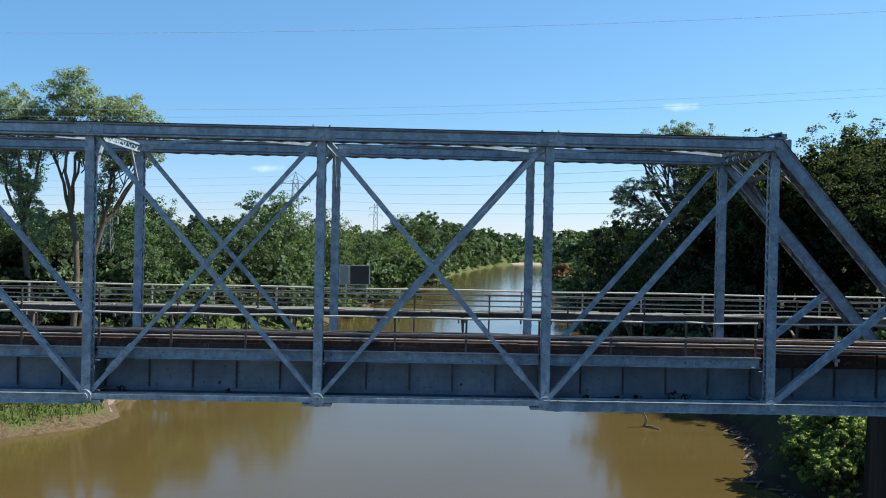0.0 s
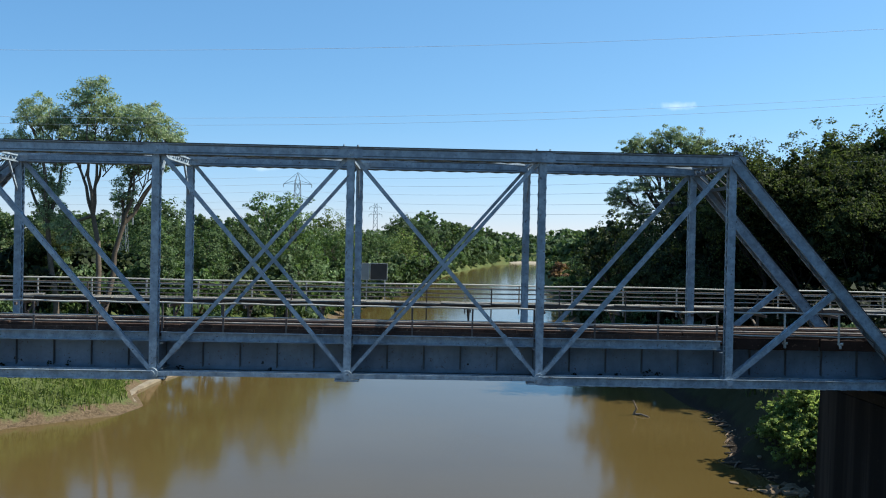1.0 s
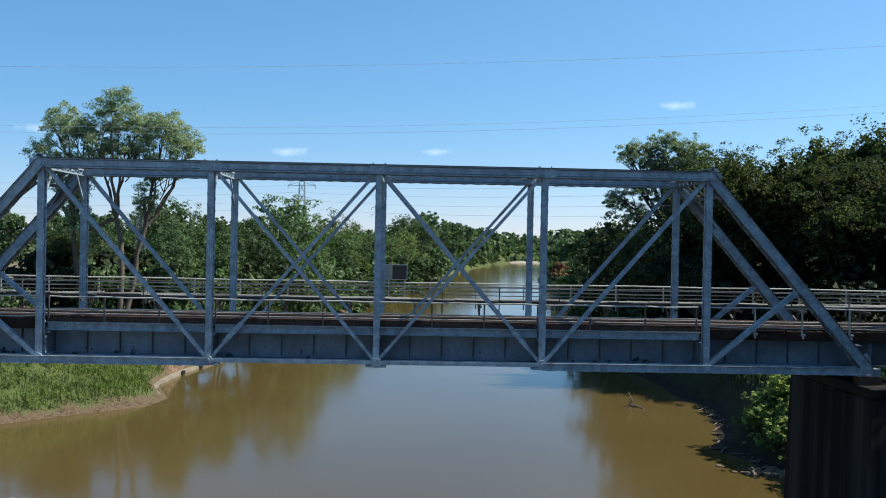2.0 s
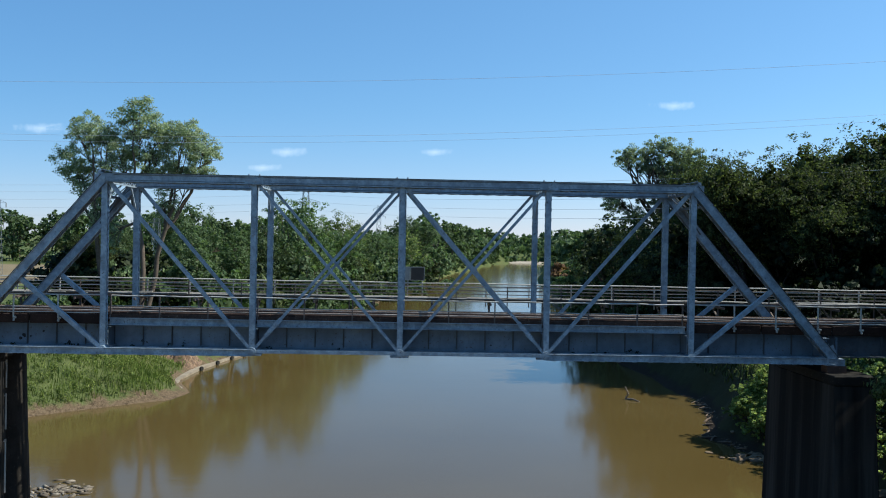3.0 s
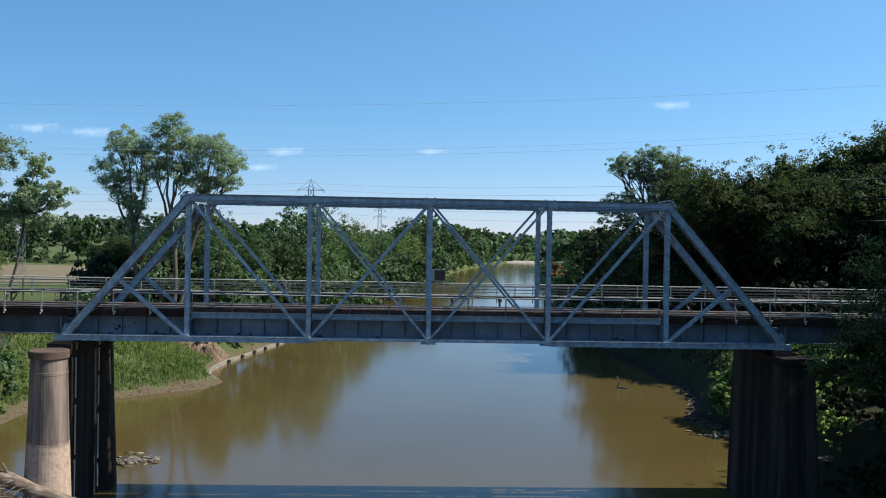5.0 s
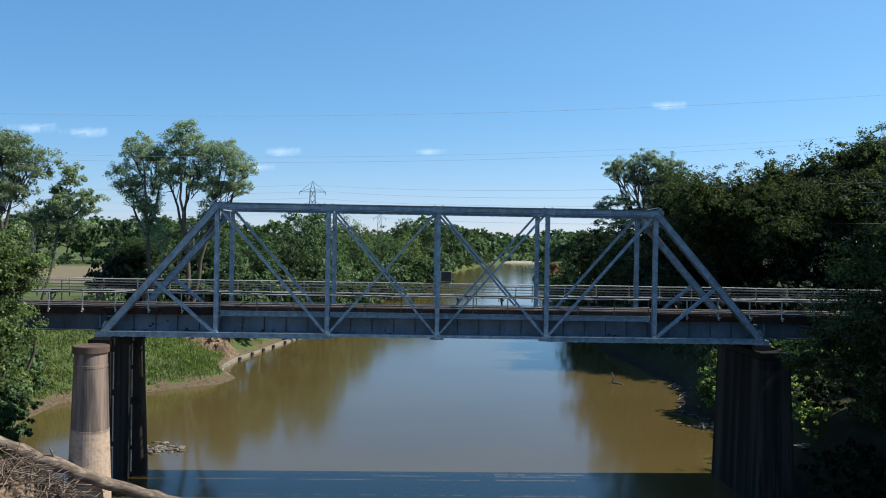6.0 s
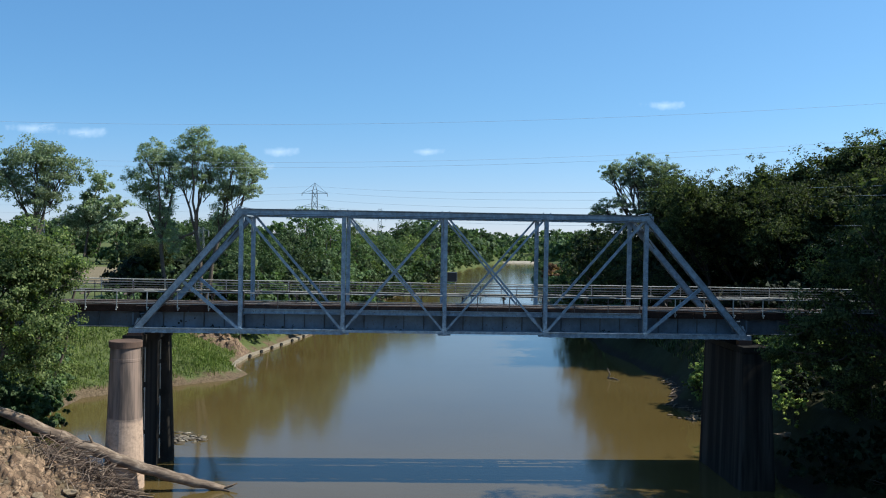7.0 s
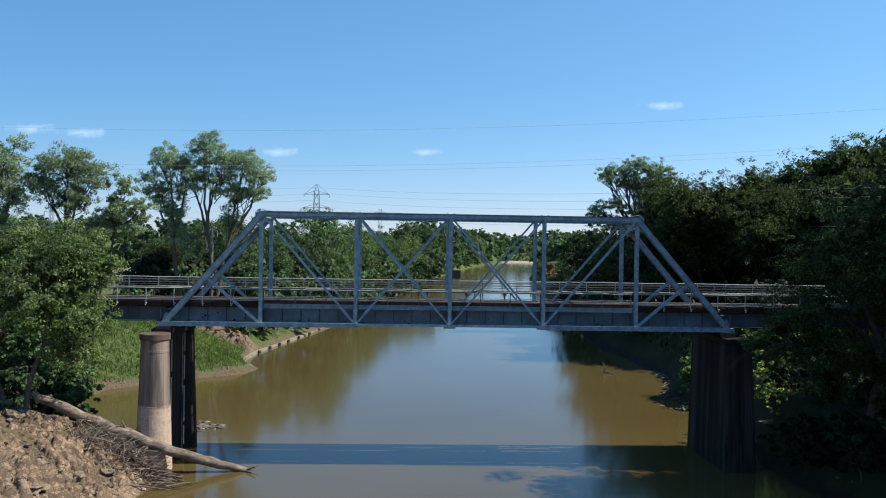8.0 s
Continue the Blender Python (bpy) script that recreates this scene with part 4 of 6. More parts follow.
def railing(label, y, x0, x1, z0, z1, rails, mat, step, post_w, group, lean=0.0, post_mat=None):
    """Posts and level pipes along the bridge, at the height z0 to z1."""
    rl = thing("railing", ((x0 + x1) / 2, y, z0), label, "railing", group)
    post = shared("post", lambda bm: box(bm, (-post_w / 2, -post_w / 2, 0), (post_w / 2, post_w / 2, z1 - z0)), post_mat or mat)
    n = max(1, round((x1 - x0) / step))
    for k in range(n + 1):
        piece("post", post, rl, pose(x0 + (x1 - x0) * k / n + rnd.uniform(-0.06, 0.06), y, z0, rnd.uniform(-1, 1), rnd.uniform(-lean, lean), 0))
    for z, r in rails:
        v, f = tube([(x0 + (x1 - x0) * k / 40, y - 0.03, z + 0.014 * math.sin(1.7 * k + 9 * z) + rnd.uniform(-0.008, 0.008)) for k in range(41)], [r] * 41, 6)
        part("rail", mesh_np("rail", [tuple(p) for p in v], f), mat, rl)
    return rl


railing("pale galvanised outer railing with four pipes along the service walkway", WALK_Y1 - 0.05, -39.93, 39.87, 1.75, 2.97, [(2.95, 0.032), (2.75, 0.02), (2.57, 0.02), (2.40, 0.02)], pipe_paint, 2.2, 0.055, "walkway railings", 0.8)
railing("grey inner railing with thin pipes along the service walkway", WALK_Y0, -41, 41, 1.5, 2.86, [(2.85, 0.020), (2.65, 0.017), (2.46, 0.017)], brown_pipe, 2.75, 0.05, "walkway railings", 0.8)
railing("thin rusty pipe railing on the edge channel of the truss span", 0.45, -13.2, 13.2, 1.37, 2.42, [(2.40, 0.030), (1.92, 0.02)], pipe_paint, 2.25, 0.06, "track railings", 1.0, brown_pipe)
for x0, x1 in ((-45.5, -13.5), (13.5, 45.5)):
    rl = railing("pale pipe railing on bent outrigger posts beside the track", 0.25, x0, x1, 1.34, 2.44, [(2.43, 0.028), (1.62, 0.02)], pipe_paint, 2.05, 0.055, "track railings", 1.2)
    foot = shared("outrigger", lambda bm: (bar(bm, (0, 0, 0), (0.0, 0.5, 0.05), 0.06, 0.06, (1, 0, 0)), rod(bm, (0, -0.05, -0.14), (0.02, 0.02, 0.02), 0.045, sides=8), rod(bm, (0.10, -0.05, 0.02), (0.0, 0.0, 0.02), 0.05, sides=8)), pipe_paint)
    n = round((x1 - x0) / 2.05)
    for k in range(n + 1):
        piece("outrigger", foot, rl, pose(x0 + (x1 - x0) * k / n, 0.2, 1.34))

# two boards on the walkway's rail
for x0, x1, mat, word in ((0.06, 0.34, board_pale, "pale grey"), (0.42, 1.10, board_dark, "dark")):
    sb = thing("sign_board", ((x0 + x1) / 2, 5.9, 3.0), f"{word} metal sign board on the walkway railing", "sign", "sign boards")
    bm = bmesh.new()
    box(bm, (x0, 5.90, 3.10), (x1, 5.92, 3.76))
    part("panel", bm, mat, sb)
    bm = bmesh.new()
    for lo, hi in (((x0 - 0.03, 5.88, 3.08), (x0, 5.935, 3.79)), ((x1, 5.88, 3.08), (x1 + 0.03, 5.935, 3.79)), ((x0, 5.88, 3.76), (x1, 5.935, 3.79)), ((x0, 5.88, 3.08), (x1, 5.935, 3.10))):
        box(bm, lo, hi)
    part("frame", bm, pipe_paint, sb)
    bm = bmesh.new()
    box(bm, (x1 - 0.10, 5.93, 2.25), (x1 - 0.05, 5.98, 3.75))
    part("post", bm, pipe_paint, sb)


# ---------------------------------------------------------------- piers
def lathe(bm, cx, cy, rings, sides=40):
    loops = []
    for z, r in rings:
        loops.append([bm.verts.new((cx + r * math.cos(2 * math.pi * k / sides), cy + r * math.sin(2 * math.pi * k / sides), z)) for k in range(sides)])
    for a, b in zip(loops, loops[1:]):
        for k in range(sides):
            bm.faces.new((a[k], a[(k + 1) % sides], b[(k + 1) % sides], b[k]))
    bm.faces.new(loops[-1])
    bm.faces.new(list(reversed(loops[0])))


pier = thing("bridge_pier", (-20.3, 2.2, WATER - 2), "twin round concrete bridge pier columns stained brown, standing in water", "bridge pier", "bridge piers")
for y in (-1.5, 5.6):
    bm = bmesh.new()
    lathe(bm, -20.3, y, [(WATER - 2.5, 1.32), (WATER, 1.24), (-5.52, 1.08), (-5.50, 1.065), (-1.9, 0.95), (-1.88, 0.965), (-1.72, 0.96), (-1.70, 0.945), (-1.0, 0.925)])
    # the far column gets the concrete darkened for shade
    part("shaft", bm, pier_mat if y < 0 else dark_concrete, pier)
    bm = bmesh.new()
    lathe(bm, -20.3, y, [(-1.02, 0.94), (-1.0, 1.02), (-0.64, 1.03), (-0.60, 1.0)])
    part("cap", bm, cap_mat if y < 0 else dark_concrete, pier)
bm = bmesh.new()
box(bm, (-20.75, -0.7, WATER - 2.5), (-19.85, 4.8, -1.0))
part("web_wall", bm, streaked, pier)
# pale rods added in place of thin sunlit slits on the wall
for y, gaps in ((0.9, (-9.4, -7.1, -6.8, -4.0, -3.6, -1.3)), (4.5, (-9.6, -8.2, -7.9, -5.2, -4.7, -2.9, -2.6, -1.2))):
    bm = bmesh.new()
    for z0, z1 in zip(gaps[::2], gaps[1::2]):
        rod(bm, (-19.8, y, z0), (-19.8, y, z1), 0.045, sides=8)
        box(bm, (-19.86, y - 0.09, z1 - 0.12), (-19.81, y + 0.09, z1 - 0.06))
    part("drain_pipe", bm, pipe_paint, pier, "pale broken rod standing for a sunlit sliver")
bm = bmesh.new()
box(bm, (-20.9, -0.35, -0.98), (-19.6, 4.8, -0.42))
part("cross_head", bm, dark_concrete, pier)
for y in (0.0, FAR):
    bm = bmesh.new()
    box(bm, (-20.6, y - 0.3, -0.42), (-19.7, y + 0.3, -0.25))
    part("bearing", bm, rusty, pier)

pier = thing("bridge_pier", (20.4, 2.2, WATER - 2), "solid dark concrete bridge pier wall with battered sides and flat top", "bridge pier", "bridge piers")
bm = bmesh.new()
lo = [(19.38, -1.75), (21.9, -1.75), (21.9, 6.5), (19.38, 6.5)]
hi = [(19.58, -1.3), (21.45, -1.3), (21.45, 6.1), (19.58, 6.1)]
va = [bm.verts.new((x, y, WATER - 2.5)) for x, y in lo]
vb = [bm.verts.new((x, y, -1.0)) for x, y in hi]
for k in range(4):
    bm.faces.new((va[k], va[(k + 1) % 4], vb[(k + 1) % 4], vb[k]))
bm.faces.new(vb)
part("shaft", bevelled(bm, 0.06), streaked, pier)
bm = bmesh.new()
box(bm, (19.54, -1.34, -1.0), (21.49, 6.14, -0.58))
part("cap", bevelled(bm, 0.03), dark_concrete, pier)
for y in (0.0, FAR):
    bm = bmesh.new()
    box(bm, (19.7, y - 0.3, -0.58), (20.6, y + 0.3, -0.25))
    part("bearing", bm, rusty, pier)
for x in (-40.5, 40.5):
    pier = thing("bridge_pier", (x, 2.2, ground_z(x, 2.2) - 0.5), "plain concrete approach pier among the bank's trees", "bridge pier", "bridge piers")
    bm = bmesh.new()
    box(bm, (x - 0.8, -0.6, -7.0), (x + 0.8, 5.0, 0.02))
    part("shaft", bevelled(bm, 0.05), concrete, pier)


# ---------------------------------------------------------------- trees
def bend(p, q, g, amount, n=6):
    p, q = Vector(p), Vector(q)
    off = Vector((g.uniform(-1, 1), g.uniform(-1, 1), g.uniform(-0.2, 0.8))) * amount * (q - p).length
    out = []
    for i in range(n):
        t = i / (n - 1)
        w = Vector((g.uniform(-1, 1), g.uniform(-1, 1), g.uniform(-1, 1))) * 0.02 * (q - p).length * (0 < i < n - 1)
        out.append(p.lerp(q, t) + off * math.sin(math.pi * t) + w)
    return out


def leaves(lobes, count, leaf, seed, clump=0.30, shell=0.75, narrow=0.55, core=0.14, plate=1.6, per=55, loose=0.36):
    """Small folded leaf sprays gathered in clumps round ellipsoid lobes: vertices and quads."""
    g = np.random.default_rng(seed)
    vol = np.array([(l[3] * l[4] * l[5]) ** (2 / 3) for l in lobes])
    share = np.maximum(1, (count * vol / vol.sum()).astype(int))
    cen, out = [], []
    for (cx, cy, cz, rx, ry, rz), n in zip(lobes, share):
        m = max(5, int(min(n / per, 4.2 / clump ** 2)))
        d = g.normal(size=(m, 3))
        d /= np.linalg.norm(d, axis=1)[:, None]
        rad = shell + (1 - shell) * g.random(m) - (g.random(m) < 0.3) * g.random(m) * 0.5
        rad *= 1 + 0.14 * np.sin(5 * d[:, 0] + 3 * d[:, 2] + seed) + 0.05 * g.normal(size=m)
        spots = np.array([cx, cy, cz]) + d * rad[:, None] * np.array([rx, ry, rz])
        size = clump * (rx * ry * rz) ** (1 / 3) * g.uniform(0.5, 1.25, m)
        pick = g.integers(0, m, n)
        o = g.normal(size=(n, 3))
        o /= np.linalg.norm(o, axis=1)[:, None] / np.array([1, 1, 0.68])
        o *= (1.05 * g.random(n) ** 0.45)[:, None]
        p = spots[pick] + o * size[pick][:, None]
        cen.append(p)
        out.append(p - np.array([cx, cy, cz]) + o * 2.4 * size[pick][:, None])
    p, o = np.concatenate(cen), np.concatenate(out)
    n = len(p)
    nrm = o / (np.linalg.norm(o, axis=1)[:, None] + 1e-6) * 0.9 + g.normal(size=(n, 3)) * loose + np.array([0, 0, 0.28])
    nrm /= np.linalg.norm(nrm, axis=1)[:, None]
    a = np.cross(nrm, g.normal(size=(n, 3)))
    a /= np.linalg.norm(a, axis=1)[:, None]
    b = np.cross(nrm, a)
    s = leaf * g.uniform(0.55, 1.35, n)[:, None]
    fold = nrm * s * 0.22
    if core:
        k = g.choice(n, int(n * core), replace=False)
        mid = p - o * g.uniform(0.4, 0.7, n)[:, None]
        p, nrm, a, b, s, fold = (np.concatenate([u, w[k] * f]) for u, w, f in ((p, mid, 1), (nrm, nrm, 1), (a, a, 1), (b, b, 1), (s, s, plate), (fold, fold, plate)))
        n = len(p)
    v = np.stack([p - a * s, p + b * s * narrow - fold, p + a * s, p - b * s * narrow - fold], 1).reshape(-1, 3)
    return v, np.arange(4 * n).reshape(-1, 4)


def raised(lobes, x, y, base):
    """Lobes given from the level base, moved to start from the ground at x, y."""
    up = base - ground_z(x, y)
    return [(a, b, c + up, d, e, f) for a, b, c, d, e, f in lobes]


def make_tree(name, at, lobes, count, leaf, seed, leaf_mat, bark_mat, trunk_r, label, stems=((0, 0),), fork=0.4, group="", category="tree", twigs=9, sides=7, **kw):
    """Lobes are ellipsoids given from the foot of the tree."""
    g = random.Random(seed)
    tr = thing(name, at, label, category, group)
    at = Vector(at)
    v, q = leaves(lobes, count, leaf, seed, **kw)
    me = mesh_np("crown", v + np.array(at), q)
    part("crown", me, leaf_mat, tr)
    verts, faces = [], []

    def add(pts, radii, sides=7):
        tv, tf = tube(pts, radii, sides)
        k = len(verts)
        verts.extend(tv)
        faces.extend([tuple(i + k for i in f) for f in tf])

    for i, (sx, sy) in enumerate(stems):
        row = sorted(lobes, key=lambda l: l[0])
        mine = row[len(row) * i // len(stems):len(row) * (i + 1) // len(stems)] or lobes[:1]
        top = max(mine, key=lambda l: l[2])
        foot = Vector((sx, sy, -0.4))
        split = foot.lerp(Vector((top[0], top[1], top[2])), fork)
        r = trunk_r / (1 + 0.35 * (len(stems) - 1))
        pts = bend(foot, split, g, 0.05, 6)
        add([at + p for p in pts], [r * (1.25 if k == 0 else 1.0 - 0.06 * k) for k in range(6)], 9)
        for l in (mine if twigs else mine[:4]):
            c = Vector(l[:3])
            pts = bend(split, c, g, 0.10, 7)
            add([at + p for p in pts], [r * 0.62 * (1 - 0.13 * k) for k in range(7)], sides)
            for k in range(twigs):
                d = Vector((g.gauss(0, 1), g.gauss(0, 1), g.gauss(0.3, 0.8))).normalized()
                e = c + Vector((d.x * l[3], d.y * l[4], d.z * l[5])) * 0.85
                s = split.lerp(c, g.uniform(0.45, 1.0))
                add([at + p for p in bend(s, e, g, 0.12, 5)], [r * 0.22 * (1 - 0.2 * j) for j in range(5)], 5)
    me = mesh_np("trunk", [tuple(p) for p in verts], faces)
    me.polygons.foreach_set("use_smooth", np.ones(len(faces), bool))
    part("trunk", me, bark_mat, tr)
    return tr


def round_lobes(h, w, seed, low=0.25, n=7):
    """Lobes for a broad dense crown of height h and width w."""
    g = random.Random(seed)
    out = [(0, 0, h * 0.62, w * 0.34, w * 0.34, h * 0.28)]
    for k in range(n):
        a = 2 * math.pi * k / n + g.uniform(-0.4, 0.4)
        r = w * g.uniform(0.24, 0.34)
        z = h * g.uniform(low + 0.08, 0.84)
        out.append((math.cos(a) * r, math.sin(a) * r, z, w * g.uniform(0.16, 0.25), w * g.uniform(0.16, 0.25), h * g.uniform(0.10, 0.17)))
    out.append((g.uniform(-0.1, 0.1) * w, g.uniform(-0.1, 0.1) * w, h * 0.83, w * 0.25, w * 0.25, h * 0.14))
    return out


# the tall open tree on the grassy bank
make_tree("tall_poplar", (-30.5, 58.5, ground_z(-30.5, 58.5)), raised([(-5.9, 0, 21.2, 2.3, 2.4, 2.6), (-6.9, 0.5, 17.6, 2.8, 2.6, 2.8), (-0.1, -0.5, 22.8, 2.9, 2.9, 2.6), (-2.4, 0.3, 18.8, 2.8, 2.6, 3.6), (-3.4, 0, 20.6, 1.8, 1.8, 1.6), (2.6, 0, 21.0, 2.0, 2.0, 1.8), (1.6, 0, 19.0, 2.4, 2.4, 3.0), (4.8, 0.4, 21.2, 2.8, 2.8, 2.1), (7.0, 0, 19.2, 2.6, 2.6, 1.7), (6.4, -0.4, 16.9, 2.6, 2.4, 1.1), (-4.6, 0.2, 12.4, 1.5, 1.6, 2.6), (-3.0, 0, 10.0, 1.2, 1.2, 2.6), (2.9, 0, 13.6, 1.5, 1.5, 2.4), (4.0, 0, 17.0, 2.3, 2.2, 1.6), (-5.0, 0.4, 14.6, 2.0, 2.0, 2.2)], -30.5, 58.5, -4.7),
          56000, 0.11, 11, leaf_grey, bark, 0.55, "tall multi-stemmed tree with open grey-green crown on the grassy bank", stems=((-3.1, 0), (0.0, 0.3), (0.6, -0.3)), fork=0.55, clump=0.27, shell=0.6, core=0.05, loose=0.7)

# prototypes set along the banks as copies
def grove(name, protos, places, group):
    for k, (x, y, top) in enumerate(places):
        p, h = protos[k % len(protos)]
        z = ground_z(x, y)
        s = (top + 0.8 - z) / (0.95 * h)
        copy_thing(p, pose(x, y, z - 0.2, 0, 0, (k * 77) % 360) @ Matrix.Diagonal((s * (0.92 + 0.16 * ((k * 37) % 10) / 10), s * (0.92 + 0.16 * ((k * 53) % 10) / 10), s, 1)))


def proto(h, w, seed, mat, count, leaf, label, x, y, group, low=0.18, n=8, category="tree", r=0.32, core=0.14, plate=1.6, shell=0.80, clump=0.25, per=24, narrow=0.66, loose=0.36, twigs=1, trunk=bark):
    z = ground_z(x, y)
    ob = make_tree("tree" if category == "tree" else "bush", (x, y, z - 0.2), round_lobes(h, w, seed, low, n), count, leaf, seed, mat, trunk, r, label, fork=0.35, group=group, category=category, twigs=twigs if category == "tree" else 0, sides=4 if category == "tree" else 3, core=core, plate=plate, shell=shell, clump=clump, per=per, narrow=narrow, loose=loose)
    return ob, h


left_a = proto(15, 13, 21, leaf_mid, 11500, 0.16, "broad green tree in the row along the grassy bank", -24.5, 104, "bank trees", 0.05, 11, core=0.08)
left_b = proto(16, 11, 22, leaf_bright, 11000, 0.155, "bright green tree in the row along the grassy bank", -15, 150, "bank trees", 0.02, 11, core=0.08)
left_c = proto(17, 14, 23, leaf_left, 11500, 0.165, "dark green broad tree in the row along the grassy bank", -23, 122, "bank trees", 0.0, 12, core=0.08)
right_a = proto(22, 15, 31, leaf_olive, 18500, 0.146, "tall olive green tree in the dense wood on the shaded bank", 40.5, 78, "shaded bank wood", 0.48, 13, core=0.25, plate=2.4, loose=0.6, twigs=0, trunk=shade_bark)
right_b = proto(22, 14, 32, leaf_olive, 18500, 0.146, "tall green tree in the dense wood on the shaded bank", 50, 74, "shaded bank wood", 0.48, 13, core=0.25, plate=2.4, loose=0.6, twigs=0, trunk=shade_bark)
right_c = proto(20, 16, 33, leaf_olive, 18500, 0.146, "broad dark tree in the dense wood on the shaded bank", 59, 74, "shaded bank wood", 0.45, 14, core=0.25, plate=2.4, loose=0.6, twigs=0, trunk=shade_bark)
near_p = proto(17, 12, 36, leaf_olive, 5600, 0.19, "tall dark tree beside the bridge, mostly unseen and added to cast shade", 43, 0.5, "shaded bank wood", 0.0, 13, core=0.2)
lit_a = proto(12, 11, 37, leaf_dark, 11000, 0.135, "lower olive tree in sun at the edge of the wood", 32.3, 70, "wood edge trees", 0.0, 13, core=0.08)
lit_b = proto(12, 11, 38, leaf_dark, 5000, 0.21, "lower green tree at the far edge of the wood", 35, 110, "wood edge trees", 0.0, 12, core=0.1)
# lighter leaf materials stand in for haze over the distance
far_a = proto(16, 13, 24, leaf_bright, 2500, 0.45, "green tree far along the grassy bank", -2, 284, "far bank trees", 0.03, 9)
far_b = proto(16, 15, 25, leaf_mid, 2500, 0.45, "dark green tree far along the grassy bank", 8, 362, "far bank trees", 0.0, 9)
deep = proto(22, 17, 34, leaf_shade, 2500, 0.42, "tall shade-dark tree deep in the wood on the shaded bank", 66, 36, "shaded bank wood", 0.05, 10, core=0.3, plate=2.0, twigs=0, trunk=shade_bark)
bush_a = proto(5.0, 7.0, 41, leaf_mid, 3000, 0.15, "leafy green bush on the river bank", -38, 52, "bank bushes", 0.0, 8, "bush", 0.08)
bush_b = proto(4.0, 6.0, 42, leaf_bright, 2400, 0.145, "bright leafy bush on the river bank", 36.5, 37, "bank bushes", 0.0, 8, "bush", 0.08)
bush_c = proto(6.5, 7.5, 43, leaf_dark, 2800, 0.18, "dark leafy bush on the river bank", -41, 66, "bank bushes", 0.0, 8, "bush", 0.1)

grove("tree", [left_a, left_b, left_c], [
    (-33.5, 92, 9.6), (-19.5, 113, 11.4), (-16.5, 163, 10.5), (-14, 182, 6.6), (-9, 203, 6.8), (-4, 226, 7.4), (-2, 262, 12.6), (-46, 118, 9.0), (-52, 150, 8.0), (-42, 84, 6.0), (-20, 138, 6.5)], "bank trees")
grove("tree", [far_a, far_b], [
    (3.5, 312, 15.5), (13, 385, 13.5), (20, 420, 14.0), (30, 470, 14.0), (42, 530, 13.6), (50, 580, 13.0), (64, 690, 12.0), (75, 800, 13.0),
    (7, 345, 13.0), (24, 440, 14.5), (58, 640, 12.5), (84, 860, 13.0), (-95, 148, 6.5), (-98, 158, 7.5), (-110, 150, 6.5), (-124, 156, 7.5), (-138, 150, 6.5), (-152, 160, 7.5), (-40, 190, 10.0), (-70, 220, 9.0), (-110, 240, 11.5), (-148, 236, 11.0), (-190, 260, 9.0),
    (-58, 252, 10.5), (-69, 259, 11.1), (-80, 255, 11.7), (-91, 262, 12.3), (-102, 258, 10.5), (-113, 254, 11.1), (-124, 261, 11.7), (-135, 257, 12.3), (-146, 253, 10.5), (-157, 260, 11.1), (-168, 256, 11.7), (-179, 252, 12.3), (-190, 259, 10.5), (-201, 255, 11.1),
    (-62, 232, 10.5), (-80, 236, 11.0), (-92, 228, 11.5), (-100, 238, 10.5), (-122, 232, 11.0), (-134, 240, 11.5), (-162, 246, 11.5), (-176, 240, 11.0), (-205, 250, 12.0),
    (64, 280, 10.0), (74, 340, 10.5), (80, 400, 11.0), (88, 440, 11.5), (94, 470, 12.0), (106, 492, 12.0)], "far bank trees")
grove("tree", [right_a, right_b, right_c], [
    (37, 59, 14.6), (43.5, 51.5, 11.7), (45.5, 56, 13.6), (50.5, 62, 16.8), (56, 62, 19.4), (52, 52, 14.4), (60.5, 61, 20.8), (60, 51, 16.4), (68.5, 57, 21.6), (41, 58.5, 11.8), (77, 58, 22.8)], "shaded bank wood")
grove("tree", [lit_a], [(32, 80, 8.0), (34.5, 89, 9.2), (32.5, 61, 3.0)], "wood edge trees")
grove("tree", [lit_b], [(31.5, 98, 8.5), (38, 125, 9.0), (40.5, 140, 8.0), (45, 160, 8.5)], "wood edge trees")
# mostly out of view: added to shade the pier, approach span and river
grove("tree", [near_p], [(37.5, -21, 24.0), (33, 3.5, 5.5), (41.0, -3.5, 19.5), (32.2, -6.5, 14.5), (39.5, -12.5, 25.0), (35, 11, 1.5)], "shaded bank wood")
# trees at negative y are never in view, added only to cast shade
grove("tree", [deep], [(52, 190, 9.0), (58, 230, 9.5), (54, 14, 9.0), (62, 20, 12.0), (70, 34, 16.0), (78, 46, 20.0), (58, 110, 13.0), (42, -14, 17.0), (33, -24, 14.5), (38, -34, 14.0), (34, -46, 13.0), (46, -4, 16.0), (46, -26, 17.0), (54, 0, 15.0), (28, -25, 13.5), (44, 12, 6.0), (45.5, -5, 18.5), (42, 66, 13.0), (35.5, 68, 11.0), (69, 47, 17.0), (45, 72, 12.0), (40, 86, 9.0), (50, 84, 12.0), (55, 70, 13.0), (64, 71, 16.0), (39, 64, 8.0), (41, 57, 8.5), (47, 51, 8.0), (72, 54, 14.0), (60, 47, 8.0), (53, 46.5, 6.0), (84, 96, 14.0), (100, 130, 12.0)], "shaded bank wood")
thicket = proto(7.0, 11.0, 44, leaf_shade, 1900, 0.29, "dense shade-dark thicket under the trees of the shaded bank", 40, 44, "bank thickets", 0.0, 9, "bush", 0.1)
